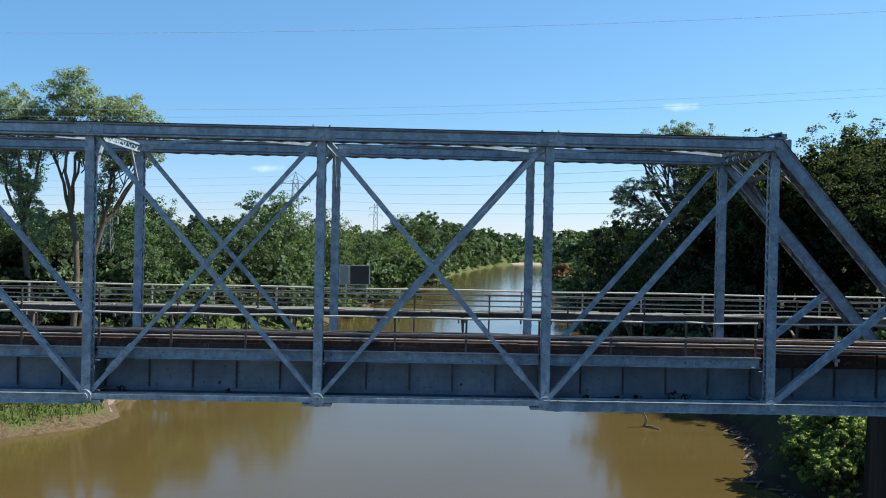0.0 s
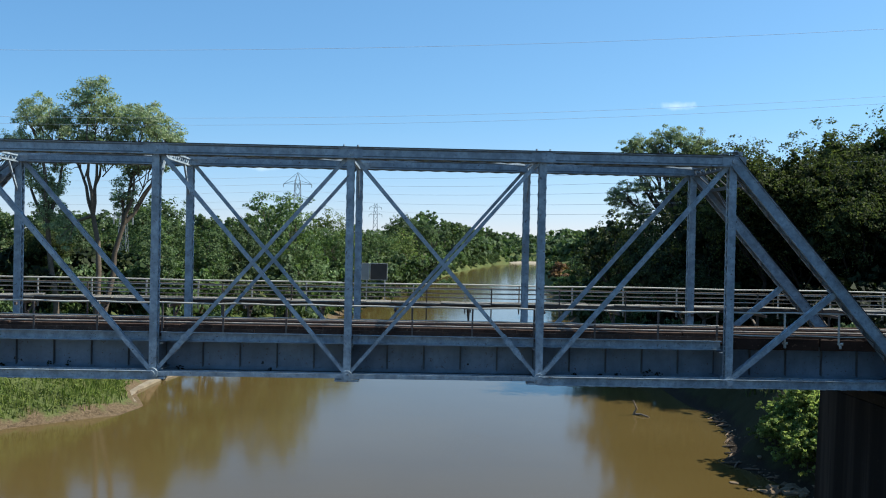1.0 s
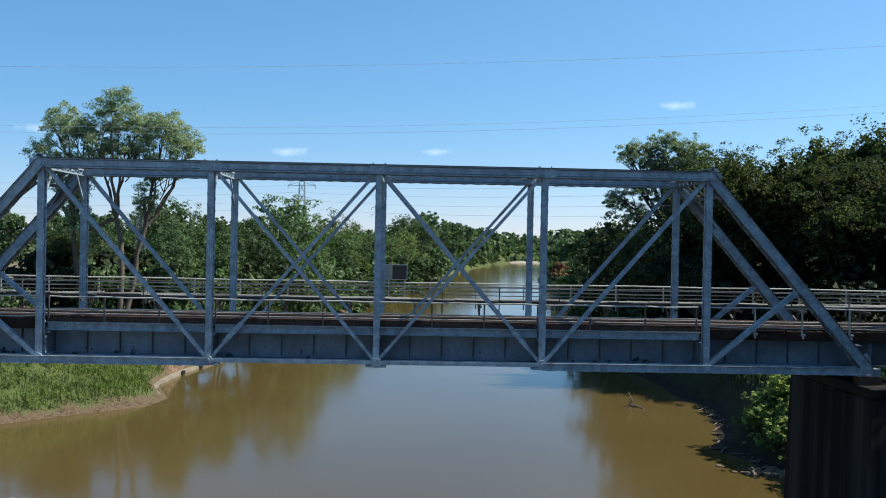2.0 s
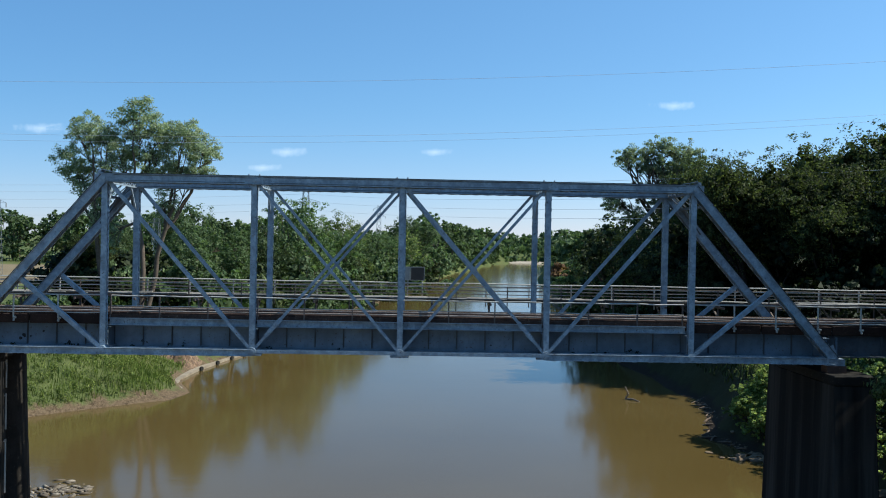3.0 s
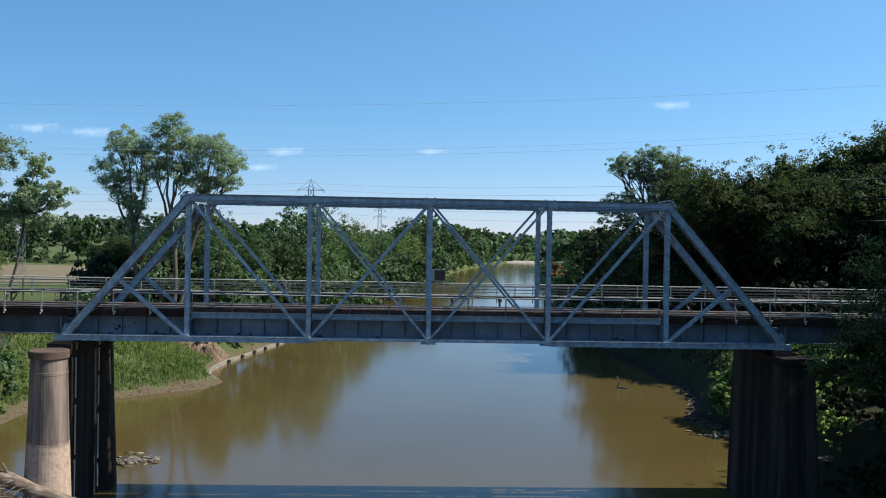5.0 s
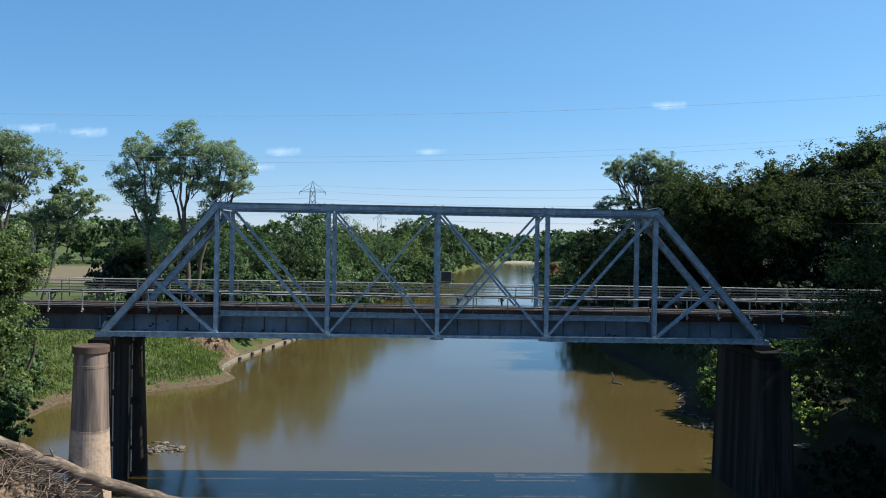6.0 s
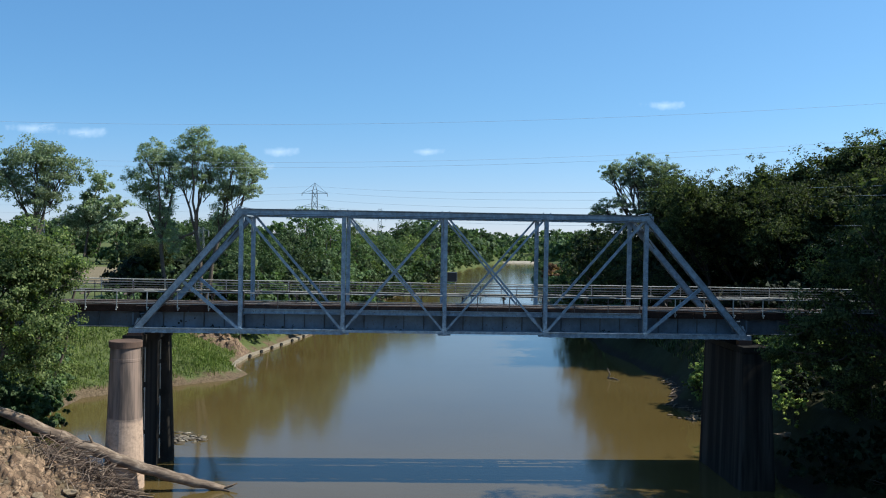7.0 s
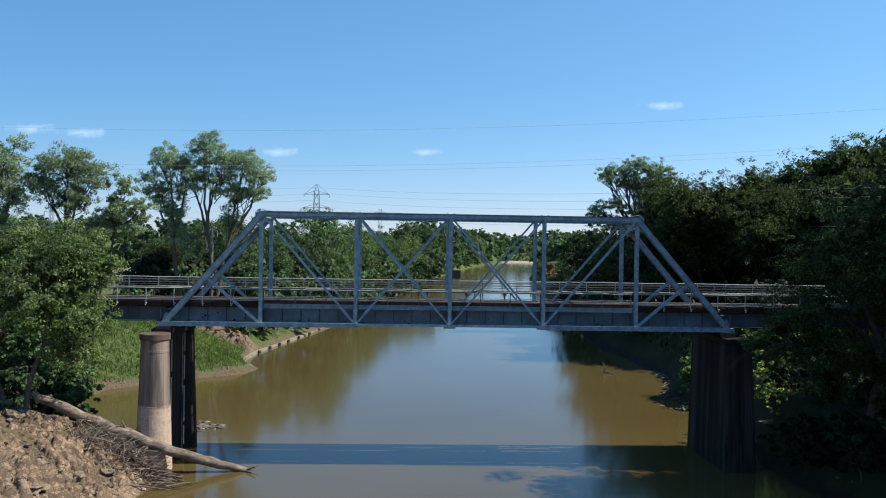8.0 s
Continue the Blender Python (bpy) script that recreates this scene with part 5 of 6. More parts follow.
bush_d = proto(4.0, 6.0, 48, leaf_lime, 1500, 0.155, "bright lime green willow bush beside the bridge pier", 33.6, 27.2, "bank bushes", 0.0, 10, "bush", 0.06, core=0.0, loose=1.2, per=40)
grove("bush", [bush_d], [(28.6, 23.6, -5.6), (29.6, 22.0, -4.8), (30.6, 24.6, -4.0), (28.4, 27.2, -4.8), (29.6, 26.2, -4.8), (28.8, 25.4, -6.4), (29.4, 22.6, -6.8), (26.4, 26.6, -7.4), (27.0, 24.4, -7.2), (28.0, 24.0, -7.0), (30.8, 27.4, -4.2), (26.9, 23.0, -7.7), (28.4, 21.8, -6.8), (27.4, 22.0, -7.5), (29.8, 20.6, -6.2), (27.5, 9.5, -4.4), (26.8, 6.8, -5.6)], "bank bushes")
g = random.Random(61)
spots = []
for k in range(20):
    y = 22.4 + 5.6 * (k % 10 + g.uniform(0.1, 0.9)) / 10
    x = 27.1 + 1.1 * (k // 10) + g.uniform(-0.35, 0.35) + 0.06 * (y - 22)
    spots.append((x, y, ground_z(x, y) + g.uniform(1.1, 1.5) + 0.25 * (k // 10)))
for k in range(9):
    y = 21.6 + 0.75 * k
    x = 26.5 + 0.03 * (y - 22) + g.uniform(-0.3, 0.3)
    spots.append((x, y, ground_z(x, y) + g.uniform(1.3, 1.8)))
grove("bush", [bush_d], spots, "bank bushes")
grove("tree", [right_c], [(-38, 63, 4.6)], "grassy bank thicket")
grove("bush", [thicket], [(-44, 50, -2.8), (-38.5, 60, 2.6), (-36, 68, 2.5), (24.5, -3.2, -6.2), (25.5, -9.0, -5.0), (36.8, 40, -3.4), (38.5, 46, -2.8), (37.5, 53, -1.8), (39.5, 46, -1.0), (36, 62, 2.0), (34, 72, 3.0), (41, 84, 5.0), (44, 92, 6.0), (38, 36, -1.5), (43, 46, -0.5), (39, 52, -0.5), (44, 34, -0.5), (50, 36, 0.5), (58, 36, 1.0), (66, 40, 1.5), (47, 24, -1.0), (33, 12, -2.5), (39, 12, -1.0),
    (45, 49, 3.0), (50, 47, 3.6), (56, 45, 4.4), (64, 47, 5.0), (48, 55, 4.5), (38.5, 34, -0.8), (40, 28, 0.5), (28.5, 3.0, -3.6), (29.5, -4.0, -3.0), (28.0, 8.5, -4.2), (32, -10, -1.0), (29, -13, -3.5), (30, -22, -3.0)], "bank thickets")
shore_bush = proto(5.5, 8.0, 45, leaf_mid, 1100, 0.42, "leafy bush hanging over the far shore", -16.5, 112, "shore bushes", 0.0, 8, "bush", 0.08)
shore_bush2 = proto(6.0, 8.5, 46, leaf_bright, 1100, 0.43, "bright leafy bush on the far shore", -12.6, 136, "shore bushes", 0.0, 8, "bush", 0.08)
spots = []
for k in range(26):
    y = 122 + 9.5 * k + 0.35 * k * k
    spots.append((float(np.interp(y, YL, XL)) - 2.6 - 1.2 * math.sin(k * 2.3), y, -3.8 + 1.6 * math.sin(k * 1.7)))
for k in range(21):
    y = 62 + 10 * k + 0.5 * k * k
    spots.append((float(np.interp(y, YR, XR)) + 2.8 + 1.2 * math.sin(k * 1.9), y, -3.4 + 1.6 * math.sin(k * 2.7)))
for k in range(30):
    y = 272 + 10 * k
    spots.append((float(np.interp(y, YL, XL)) - 2.4 - 1.0 * math.sin(k * 2.9), y, -2.9 + 1.4 * math.sin(k * 1.3)))
    spots.append((float(np.interp(y + 4, YL, XL)) - 0.5, y + 4, -7.0 + 0.8 * math.sin(k * 2.1)))
grove("bush", [shore_bush, shore_bush2], spots, "shore bushes")
grove("bush", [shore_bush, shore_bush2], [(-48 - 7.5 * k, 224 + 5 * math.sin(k * 2.1), 0.8 + 1.3 * math.sin(k * 1.3)) for k in range(18)], "field hedge")
grove("bush", [shore_bush2, shore_bush], [(-23.5 - 5.2 * k, 132 + 5 * math.sin(k * 1.9), -0.8 + 1.2 * math.sin(k * 2.3)) for k in range(5)], "field hedge")
grove("bush", [bush_d, bush_b], [(31.5, 14, -2.5), (33.5, 17.5, -1.5), (35.5, 20, -0.5), (32.5, 21, -2.5), (36.5, 15.5, 0.0), (38.5, 18.5, 0.5), (30.8, 17.6, -3.8), (31, 17, -3.2), (34.0, 17, -2.8), (31.5, 11, -3.6), (34.5, 15.5, -1.6), (30.5, 20.5, -4.6)], "bank bushes")
grove("bush", [bush_a, bush_b, bush_c], [
    (-36, 64, 2.5), (-28, 66, 1.5), (-33, 70, 3.0), (-39.5, 66, 2.0), (-25, 72, 0.0), (-22.5, 82, 0.5), (-20, 104, 1.5), (-17, 122, 1.0), (-12, 150, 1.0), (-8, 176, 0.5), (-3, 204, 0.5), (2, 232, 0.0), (8, 266, 0.5),
    (33, 72, -1.0), (32, 84, -0.5), (33.5, 96, 0.5), (35, 112, 0.5), (36, 130, 0.5), (38, 150, 1.0), (42, 172, 1.0), (46, 200, 1.0), (50, 230, 1.0)], "bank bushes")
grove("bush", [bush_b, bush_a], [(-37, 26, -4.6), (-39, 32, -4.0), (-41, 38, -3.4), (-38.5, 43, -4.4), (-37, 18, -4.6), (-36, 10, -2.0), (-38, 14, -1.5), (-35, 5, -1.0), (-28.3, 3.6, -5.4), (-29.8, 6.0, -4.6), (-31.5, 9.0, -4.4), (-31.5, 3.5, -3.4), (-33.5, 7.0, -3.6), (-30.0, 0.0, -3.6)], "bank bushes")

rust = proto(9.0, 9.0, 49, leaf_rust, 1500, 0.42, "rusty red-brown bush at the edge of the far wood", 40.5, 200, "wood edge trees", 0.0, 8, "bush", 0.1)
slim = proto(14.5, 6.4, 26, leaf_mid, 9000, 0.12, "slender green tree standing above the revetment wall", -26.0, 65, "revetment trees", 0.12, 10, r=0.2, core=0.06)
slim_b = proto(14.0, 5.6, 27, leaf_bright, 8000, 0.12, "slender bright green tree standing above the revetment wall", -23.6, 75, "revetment trees", 0.2, 9, r=0.2, core=0.05)
grove("tree", [slim, slim_b], [(-28.2, 71, 6.6), (-24.6, 83, 6.0)], "revetment trees")

# the airy tree over the wood
make_tree("tall_tree", (38, 91.3, ground_z(38, 91.3)), raised([(-5.8, 0, 22.0, 2.6, 2.6, 1.9), (-0.5, 0, 23.8, 2.7, 2.6, 2.1), (3.2, 0, 23.0, 2.9, 2.8, 2.2), (1.0, 0.4, 19.6, 3.0, 2.6, 2.6), (4.2, 0.3, 20.2, 2.1, 2.0, 1.8), (-3.0, 0, 20.6, 2.2, 2.0, 1.2), (-4.2, 0, 17.0, 2.4, 2.4, 1.6), (-7.4, 0, 15.4, 2.6, 2.6, 1.9), (-4.8, 0.5, 13.4, 2.8, 2.4, 1.8), (1.8, 0, 17.2, 3.4, 2.8, 2.0), (4.4, 0.4, 17.4, 2.6, 2.4, 2.0), (-0.6, 0, 15.6, 2.6, 2.4, 1.8), (-3.2, 0, 22.6, 2.2, 2.2, 1.6), (5.6, 0, 21.6, 1.8, 1.8, 1.6), (-1.2, 0.3, 20.8, 2.4, 2.2, 1.6), (2.4, 0, 21.0, 2.4, 2.2, 1.8)], 38, 91.3, -3.8),
          52000, 0.12, 17, leaf_grey, bark, 0.5, "tall airy grey-green tree standing above the shaded wood", fork=0.5, clump=0.22, shell=0.45, core=0.04, loose=0.7)

# trees close to the camera's side of the bridge
make_tree("tree", (-29.0, -4.5, ground_z(-29.0, -4.5)), raised([(1.0, 0, 9.6, 3.2, 3.0, 2.3), (4.0, 0.8, 8.0, 2.6, 2.4, 1.9), (-2.6, 0, 9.8, 3.4, 3.2, 2.5), (2.2, -1.0, 6.2, 3.2, 3.0, 2.0), (5.0, -0.2, 5.4, 2.3, 2.4, 1.7), (-1.5, -1.5, 7.2, 3.2, 3.0, 2.4), (4.4, -0.4, 3.2, 2.2, 2.2, 1.4), (-4, -1, 6, 3, 3, 3), (4.0, 0, 10.0, 2.6, 2.4, 1.9), (5.7, 0.2, 8.4, 1.7, 1.8, 1.6), (2.4, 0, 8.4, 3.0, 2.8, 2.0)], -29.0, -4.5, -4.6),
          52000, 0.088, 51, leaf_left, bark, 0.24, "dense green tree leaning over the eroded bank", stems=((0, 0), (1.2, 0.4)), fork=0.4, clump=0.25, core=0.35)
make_tree("tree", (-30.6, 9.0, ground_z(-30.6, 9.0)), raised([(0.2, 0, 16.3, 2.5, 2.4, 1.8), (2.0, 0.3, 15.3, 2.0, 1.9, 1.5), (-1.8, 0, 14.9, 1.9, 2.0, 1.5), (0.6, 0, 13.6, 2.2, 2.0, 1.2)], -30.6, 9.0, -4.6),
          17000, 0.09, 52, leaf_grey, bark, 0.22, "slim tree with a light open crown beyond the bridge", fork=0.72, clump=0.28, shell=0.5, core=0.03, loose=0.85)
make_tree("tree", (-36.5, 10.0, ground_z(-36.5, 10.0)), raised([(0.6, 0, 16.6, 2.4, 2.4, 2.2), (-1.6, 0, 15.0, 2.4, 2.4, 2.0), (1.6, 0, 14.0, 2.0, 2.0, 1.6), (0, 0, 11.8, 2.2, 2.2, 1.8)], -36.5, 10.0, -4.6),
          16000, 0.095, 53, leaf_grey, bark, 0.25, "slim tree with a light open crown beyond the bridge", fork=0.7, clump=0.28, shell=0.5, core=0.03, loose=0.85)
make_tree("tree", (-31.8, 12.0, ground_z(-31.8, 12.0)), raised([(5.1, 0, 14.8, 1.1, 1.0, 1.1), (4.5, 0, 13.5, 1.3, 1.2, 1.0), (6.2, 0, 13.2, 1.4, 1.2, 0.6), (3.6, 0, 12.3, 1.7, 1.5, 1.0), (5.8, 0, 12.3, 1.2, 1.1, 0.6), (2.7, 0, 11.4, 1.7, 1.4, 0.9), (4.9, 0, 11.3, 1.7, 1.4, 0.9)], -31.8, 12.0, -4.6),
          17000, 0.085, 54, leaf_grey, bark, 0.12, "small leaning tree with sparse leaves beyond the bridge", fork=0.82, twigs=3, clump=0.28, shell=0.5, core=0.03, loose=0.85)
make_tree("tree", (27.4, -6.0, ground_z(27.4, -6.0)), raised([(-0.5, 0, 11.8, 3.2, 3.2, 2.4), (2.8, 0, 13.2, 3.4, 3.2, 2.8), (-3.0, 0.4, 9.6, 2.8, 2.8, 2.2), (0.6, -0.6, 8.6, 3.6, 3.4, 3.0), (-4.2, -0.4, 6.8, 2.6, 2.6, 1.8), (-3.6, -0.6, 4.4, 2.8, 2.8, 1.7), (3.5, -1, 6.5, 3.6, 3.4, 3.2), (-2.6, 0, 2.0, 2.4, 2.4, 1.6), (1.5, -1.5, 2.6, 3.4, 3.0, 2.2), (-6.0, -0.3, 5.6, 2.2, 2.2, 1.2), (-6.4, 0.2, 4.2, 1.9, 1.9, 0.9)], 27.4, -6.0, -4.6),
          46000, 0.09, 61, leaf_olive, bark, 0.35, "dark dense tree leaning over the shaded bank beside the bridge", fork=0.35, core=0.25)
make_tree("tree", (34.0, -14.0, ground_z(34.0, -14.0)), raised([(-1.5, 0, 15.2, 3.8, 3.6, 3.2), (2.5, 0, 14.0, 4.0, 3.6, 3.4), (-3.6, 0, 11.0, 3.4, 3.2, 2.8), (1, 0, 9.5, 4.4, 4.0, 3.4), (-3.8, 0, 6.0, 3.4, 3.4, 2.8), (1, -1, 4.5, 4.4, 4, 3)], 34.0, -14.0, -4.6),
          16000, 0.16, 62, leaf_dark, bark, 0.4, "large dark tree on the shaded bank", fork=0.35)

# ---------------------------------------------------------------- weeds, driftwood, stones
def blades(places, low, high, seed, width=0.10):
    """Bent weed blades, two quads each: vertices and quads."""
    g = np.random.default_rng(seed)
    p = np.asarray(places, float)
    n = len(p)
    a = g.uniform(0, 6.283, n)
    h = g.uniform(low, high, n)
    side = np.stack([np.cos(a), np.sin(a), 0 * a], 1) * (width * g.uniform(0.5, 1.3, n))[:, None]
    lean = np.stack([g.normal(size=n), g.normal(size=n), 0 * a], 1) * 0.25 * h[:, None]
    up = np.stack([0 * a, 0 * a, h], 1)
    v = np.stack([p - side, p + side, p + side * 0.8 + up * 0.6 + lean * 0.4, p - side * 0.8 + up * 0.6 + lean * 0.4, p + side * 0.15 + up + lean, p - side * 0.15 + up + lean], 1).reshape(-1, 3)
    k = np.arange(n)[:, None] * 6
    return v, np.concatenate([k + [0, 1, 2, 3], k + [3, 2, 4, 5]])


def strewn(n, seed, x0, x1, y0, y1, zlo, zhi, keep=None):
    g = np.random.default_rng(seed)
    x, y = g.uniform(x0, x1, n), g.uniform(y0, y1, n)
    z = height(x, y)
    ok = (z > zlo) & (z < zhi)
    if keep is not None:
        ok &= keep(x, y)
    return np.stack([x, y, z - 0.03], 1)[ok]


scarp = lambda x, y: np.hypot((x + 28.8) / 1.3, y - 60.0) > 3.4
tufts = np.concatenate([strewn(1700, 1, -48, -16, 28, 62, WATER + 0.6, 0, scarp), strewn(160, 2, -42, -22, 3, 28, WATER + 0.6, 0), strewn(700, 5, -33, -16, 60, 104, WATER + 0.9, 0, scarp)])
tg = np.random.default_rng(8)
v1, q1 = leaves([(p[0], p[1], p[2] + 0.25, *(tg.uniform(0.3, 0.8, 2)), 0.25 + 1.15 * tg.random() ** 2) for p in tufts], 74000, 0.094, 4, clump=0.45, shell=0.6, narrow=0.4, core=0.0)
v2, q2 = blades(np.concatenate([strewn(20000, 3, -48, -16, 28, 62, WATER + 0.5, 0, scarp), strewn(5000, 9, -42, -22, 2, 28, WATER + 0.5, 0)]), 0.2, 0.7, 4, 0.04)
reedy = lambda x, y: (np.interp(y, YL, XL) - x > 1.6) & (np.interp(y, YL, XL) - x < 5.5 + 1.5 * np.sin(y))
v3, q3 = blades(strewn(1500, 14, -33, -22, 35, 48, WATER + 0.9, -5, reedy), 0.3, 0.9, 15, 0.045)
me = mesh_np("weeds", np.concatenate([v1, v2, v3]), np.concatenate([q1, q2 + len(v1), q3 + len(v1) + len(v2)]))
me.materials.append(grass_mat)
tagged(new("weeds", me), "tall green weeds and grass on the sloping bank", "weeds", kind="stuff")
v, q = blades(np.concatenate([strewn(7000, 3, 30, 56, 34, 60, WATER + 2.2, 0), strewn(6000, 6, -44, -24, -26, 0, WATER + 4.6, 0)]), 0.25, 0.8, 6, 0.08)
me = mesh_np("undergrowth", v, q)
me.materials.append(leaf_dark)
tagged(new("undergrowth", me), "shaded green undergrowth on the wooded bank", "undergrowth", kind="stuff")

# far woods closing the view
g = np.random.default_rng(12)
lobes = []
for k in range(430):
    t = g.uniform(-1, 1)
    x, y = 1500 * t, g.uniform(960, 1180) + 260 * abs(t)
    if k > 230:
        x, y = g.uniform(-700, -120), g.uniform(330, 900)
    if k > 290:
        x, y = g.uniform(120, 500), g.uniform(300, 900)
        x += y * 0.12
    if k > 330:
        x, y = -150 + 4.2 * (k - 330) + g.uniform(-4, 4), g.uniform(640, 700)
    hgt, w = g.uniform(11, 19), g.uniform(9, 17)
    lobes.append((x, y, ground_z(x, y) + hgt * 0.5, w, w * 0.7, hgt * 0.55))
for k in range(60):
    y = 430 + 2.6 * k
    x = float(np.interp(y, YL, XL)) - g.uniform(5, 14)
    lobes.append((x, y, ground_z(x, y) + g.uniform(3, 8), g.uniform(6, 10), g.uniform(5, 9), g.uniform(5, 8)))
for k in range(34):
    y = 380 + 3.4 * k
    x = float(np.interp(y, YR, XR)) + g.uniform(5, 14)
    lobes.append((x, y, ground_z(x, y) + g.uniform(3, 8), g.uniform(6, 10), g.uniform(5, 9), g.uniform(5, 8)))
for k in range(70):
    x, y = -60 + 4.6 * k + g.uniform(-6, 6), g.uniform(1015, 1120)
    hgt, w = g.uniform(15, 22), g.uniform(9, 15)
    lobes.append((x, y, ground_z(x, y) + hgt * 0.5, w, w * 0.7, hgt * 0.6))
for k in range(34):
    x = 40 + 3.2 * k + g.uniform(-2, 2)
    y = float(np.interp(x, [51, 66, 120, 300], [545, 587, 607, 627])) + g.uniform(6, 9)
    lobes.append((x, y, WATER + g.uniform(2.6, 3.6), g.uniform(4, 6), 3.0, g.uniform(2.2, 3.2)))
for k in range(40):
    x = 30 + 3.2 * k + g.uniform(-2, 2)
    y = float(np.interp(x, [51, 66, 120, 300], [545, 587, 607, 627])) + g.uniform(14, 44)
    lobes.append((x, y, ground_z(x, y) + g.uniform(2, 4), g.uniform(5, 8), 4.0, g.uniform(3.5, 5.5)))
lobes += [(x, y, ground_z(x, y) + 2.5, rx * 1.3, ry * 1.2, 3.5) for x, y, _, rx, ry, _ in lobes[330:430]]
v, q = leaves(lobes, 62000, 1.85, 5, clump=0.33, shell=0.8)
me = mesh_np("far_woods", v, q)
# mid green instead of dark, so the haze is in the leaf colour
me.materials.append(leaf_mid)
tagged(new("far_woods", me), "distant grey-green woods along the horizon", "woods", kind="stuff")


def log_mesh(pts, radii, name, label, mat, sides=10):
    g = random.Random(len(label))
    th = thing(name, pts[0], label, "driftwood", "driftwood")
    dense, rr = [], []
    for i in range(len(pts) - 1):
        for k in range(5):
            t = k / 5
            dense.append(Vector(pts[i]).lerp(Vector(pts[i + 1]), t) + Vector((g.uniform(-1, 1), g.uniform(-1, 1), g.uniform(-1, 1))) * radii[i] * 0.2)
            rr.append((radii[i] * (1 - t) + radii[i + 1] * t) * g.uniform(0.84, 1.14))
    dense.append(Vector(pts[-1]))
    rr.append(radii[-1])
    v, f = tube(dense, rr, sides)
    f += [tuple(range(sides))[:4], tuple(range(len(v) - sides, len(v)))[:4]]
    me = mesh_np(name, [tuple(p) for p in v], f)
    me.polygons.foreach_set("use_smooth", np.ones(len(f), bool))
    part("stem", me, mat, th)
    return th


trunk_log = log_mesh([(-27.7, -3.6, -4.45), (-25.2, -3.3, -5.7), (-22.6, -2.9, -6.95), (-19.9, -2.6, -8.05), (-16.8, -2.3, -9.1), (-13.8, -2.0, -9.92)], [0.24, 0.36, 0.40, 0.38, 0.33, 0.20], "fallen_log", "long bleached fallen trunk sloping from the bank into the water", log_mat, 14)
bm = bmesh.new()
rod(bm, (-21.6, -2.75, -7.4), (-22.0, -3.0, -6.3), 0.11, 0.05, 7)
part("branch_stub", bm, deadwood, trunk_log)
for q in ((-13.2, -2.3, -9.55), (-13.1, -1.7, -9.6), (-13.4, -2.5, -9.9)):
    bm = bmesh.new()
    rod(bm, (-14.0, -2.05, -9.9), q, 0.10, 0.04, 6)
    part("branch_stub", bm, deadwood, trunk_log)
log_mesh([(-25.2, -4.6, -7.2), (-23.6, -4.6, -7.9), (-21.4, -4.4, -8.6)], [0.14, 0.17, 0.12], "driftwood", "short bleached log on the debris heap", log_mat)
log_mesh([(-20.8, -4.9, -9.2), (-19.2, -4.6, -9.5), (-17.6, -4.4, -9.75)], [0.10, 0.13, 0.08], "driftwood", "short bleached log at the water's edge", deadwood)
log_mesh([(21.2, 44.6, -10.3), (21.5, 44.2, -9.4), (21.1, 43.9, -8.6)], [0.10, 0.09, 0.05], "snag", "thin dead branch standing out of the water", pale_bark, 7)
log_mesh([(21.4, 44.4, -9.9), (21.9, 43.8, -9.8), (22.4, 43.2, -9.95)], [0.09, 0.09, 0.05], "snag", "thin dead branch lying in the water", pale_bark, 7)

# brushwood heap under the trunk
g = random.Random(4)
verts, faces = [], []
for k in range(760):
    x, y = g.gauss(-21.6, 1.35), g.gauss(-4.7, 0.75)
    z = ground_z(x, y) + abs(g.gauss(0.2, 0.4))
    a, t = g.uniform(0, 6.283), g.gauss(0.25, 0.45)
    ln = g.uniform(0.5, 2.4) if k % 9 else g.uniform(2.0, 4.2)
    if k % 9 == 0:
        a, t, x = g.gauss(0.0, 0.35), g.gauss(-0.12, 0.1), g.gauss(-20.2, 1.2)
        z = max(ground_z(x, y), WATER) + 0.15
    d = Vector((math.cos(a) * math.cos(t), math.sin(a) * math.cos(t), math.sin(t))) * ln
    p = Vector((x, y, z))
    tv, tf = tube([p - d / 2, p + Vector((g.uniform(-0.1, 0.1), g.uniform(-0.1, 0.1), 0.05)), p + d / 2], [0.03, 0.024, 0.01] if k % 9 else [0.06, 0.045, 0.015], 4)
    o = len(verts)
    verts += [tuple(w) for w in tv]
    faces += [tuple(i + o for i in f) for f in tf]
me = mesh_np("brushwood", verts, faces)
me.materials.append(stick_mat)
tagged(new("brushwood", me), "tangled heap of bleached driftwood sticks on the bank", "brushwood", kind="stuff")

# stranded sticks along the shaded shore
g = random.Random(77)
for k in range(17):
    y = 23.5 + 1.2 * k + g.uniform(-0.8, 0.8)
    x = next(v for v in np.arange(22, 32, 0.1) if ground_z(v, y) > WATER + 0.03)
    reach, turn = g.uniform(0.25, 0.95), g.uniform(-0.9, 0.9)
    ends = [(x - reach + 0.25, y - turn, WATER + 0.03), (x - 0.1, y - 0.3 * turn, WATER + 0.12), (x + reach * 0.5, y + turn * 0.4, ground_z(x + reach * 0.5, y + turn * 0.4) + 0.06)]
    log_mesh(ends, [0.03, 0.07, 0.05], "driftwood", "pale stick stranded at the foot of the shaded bank", deadwood)


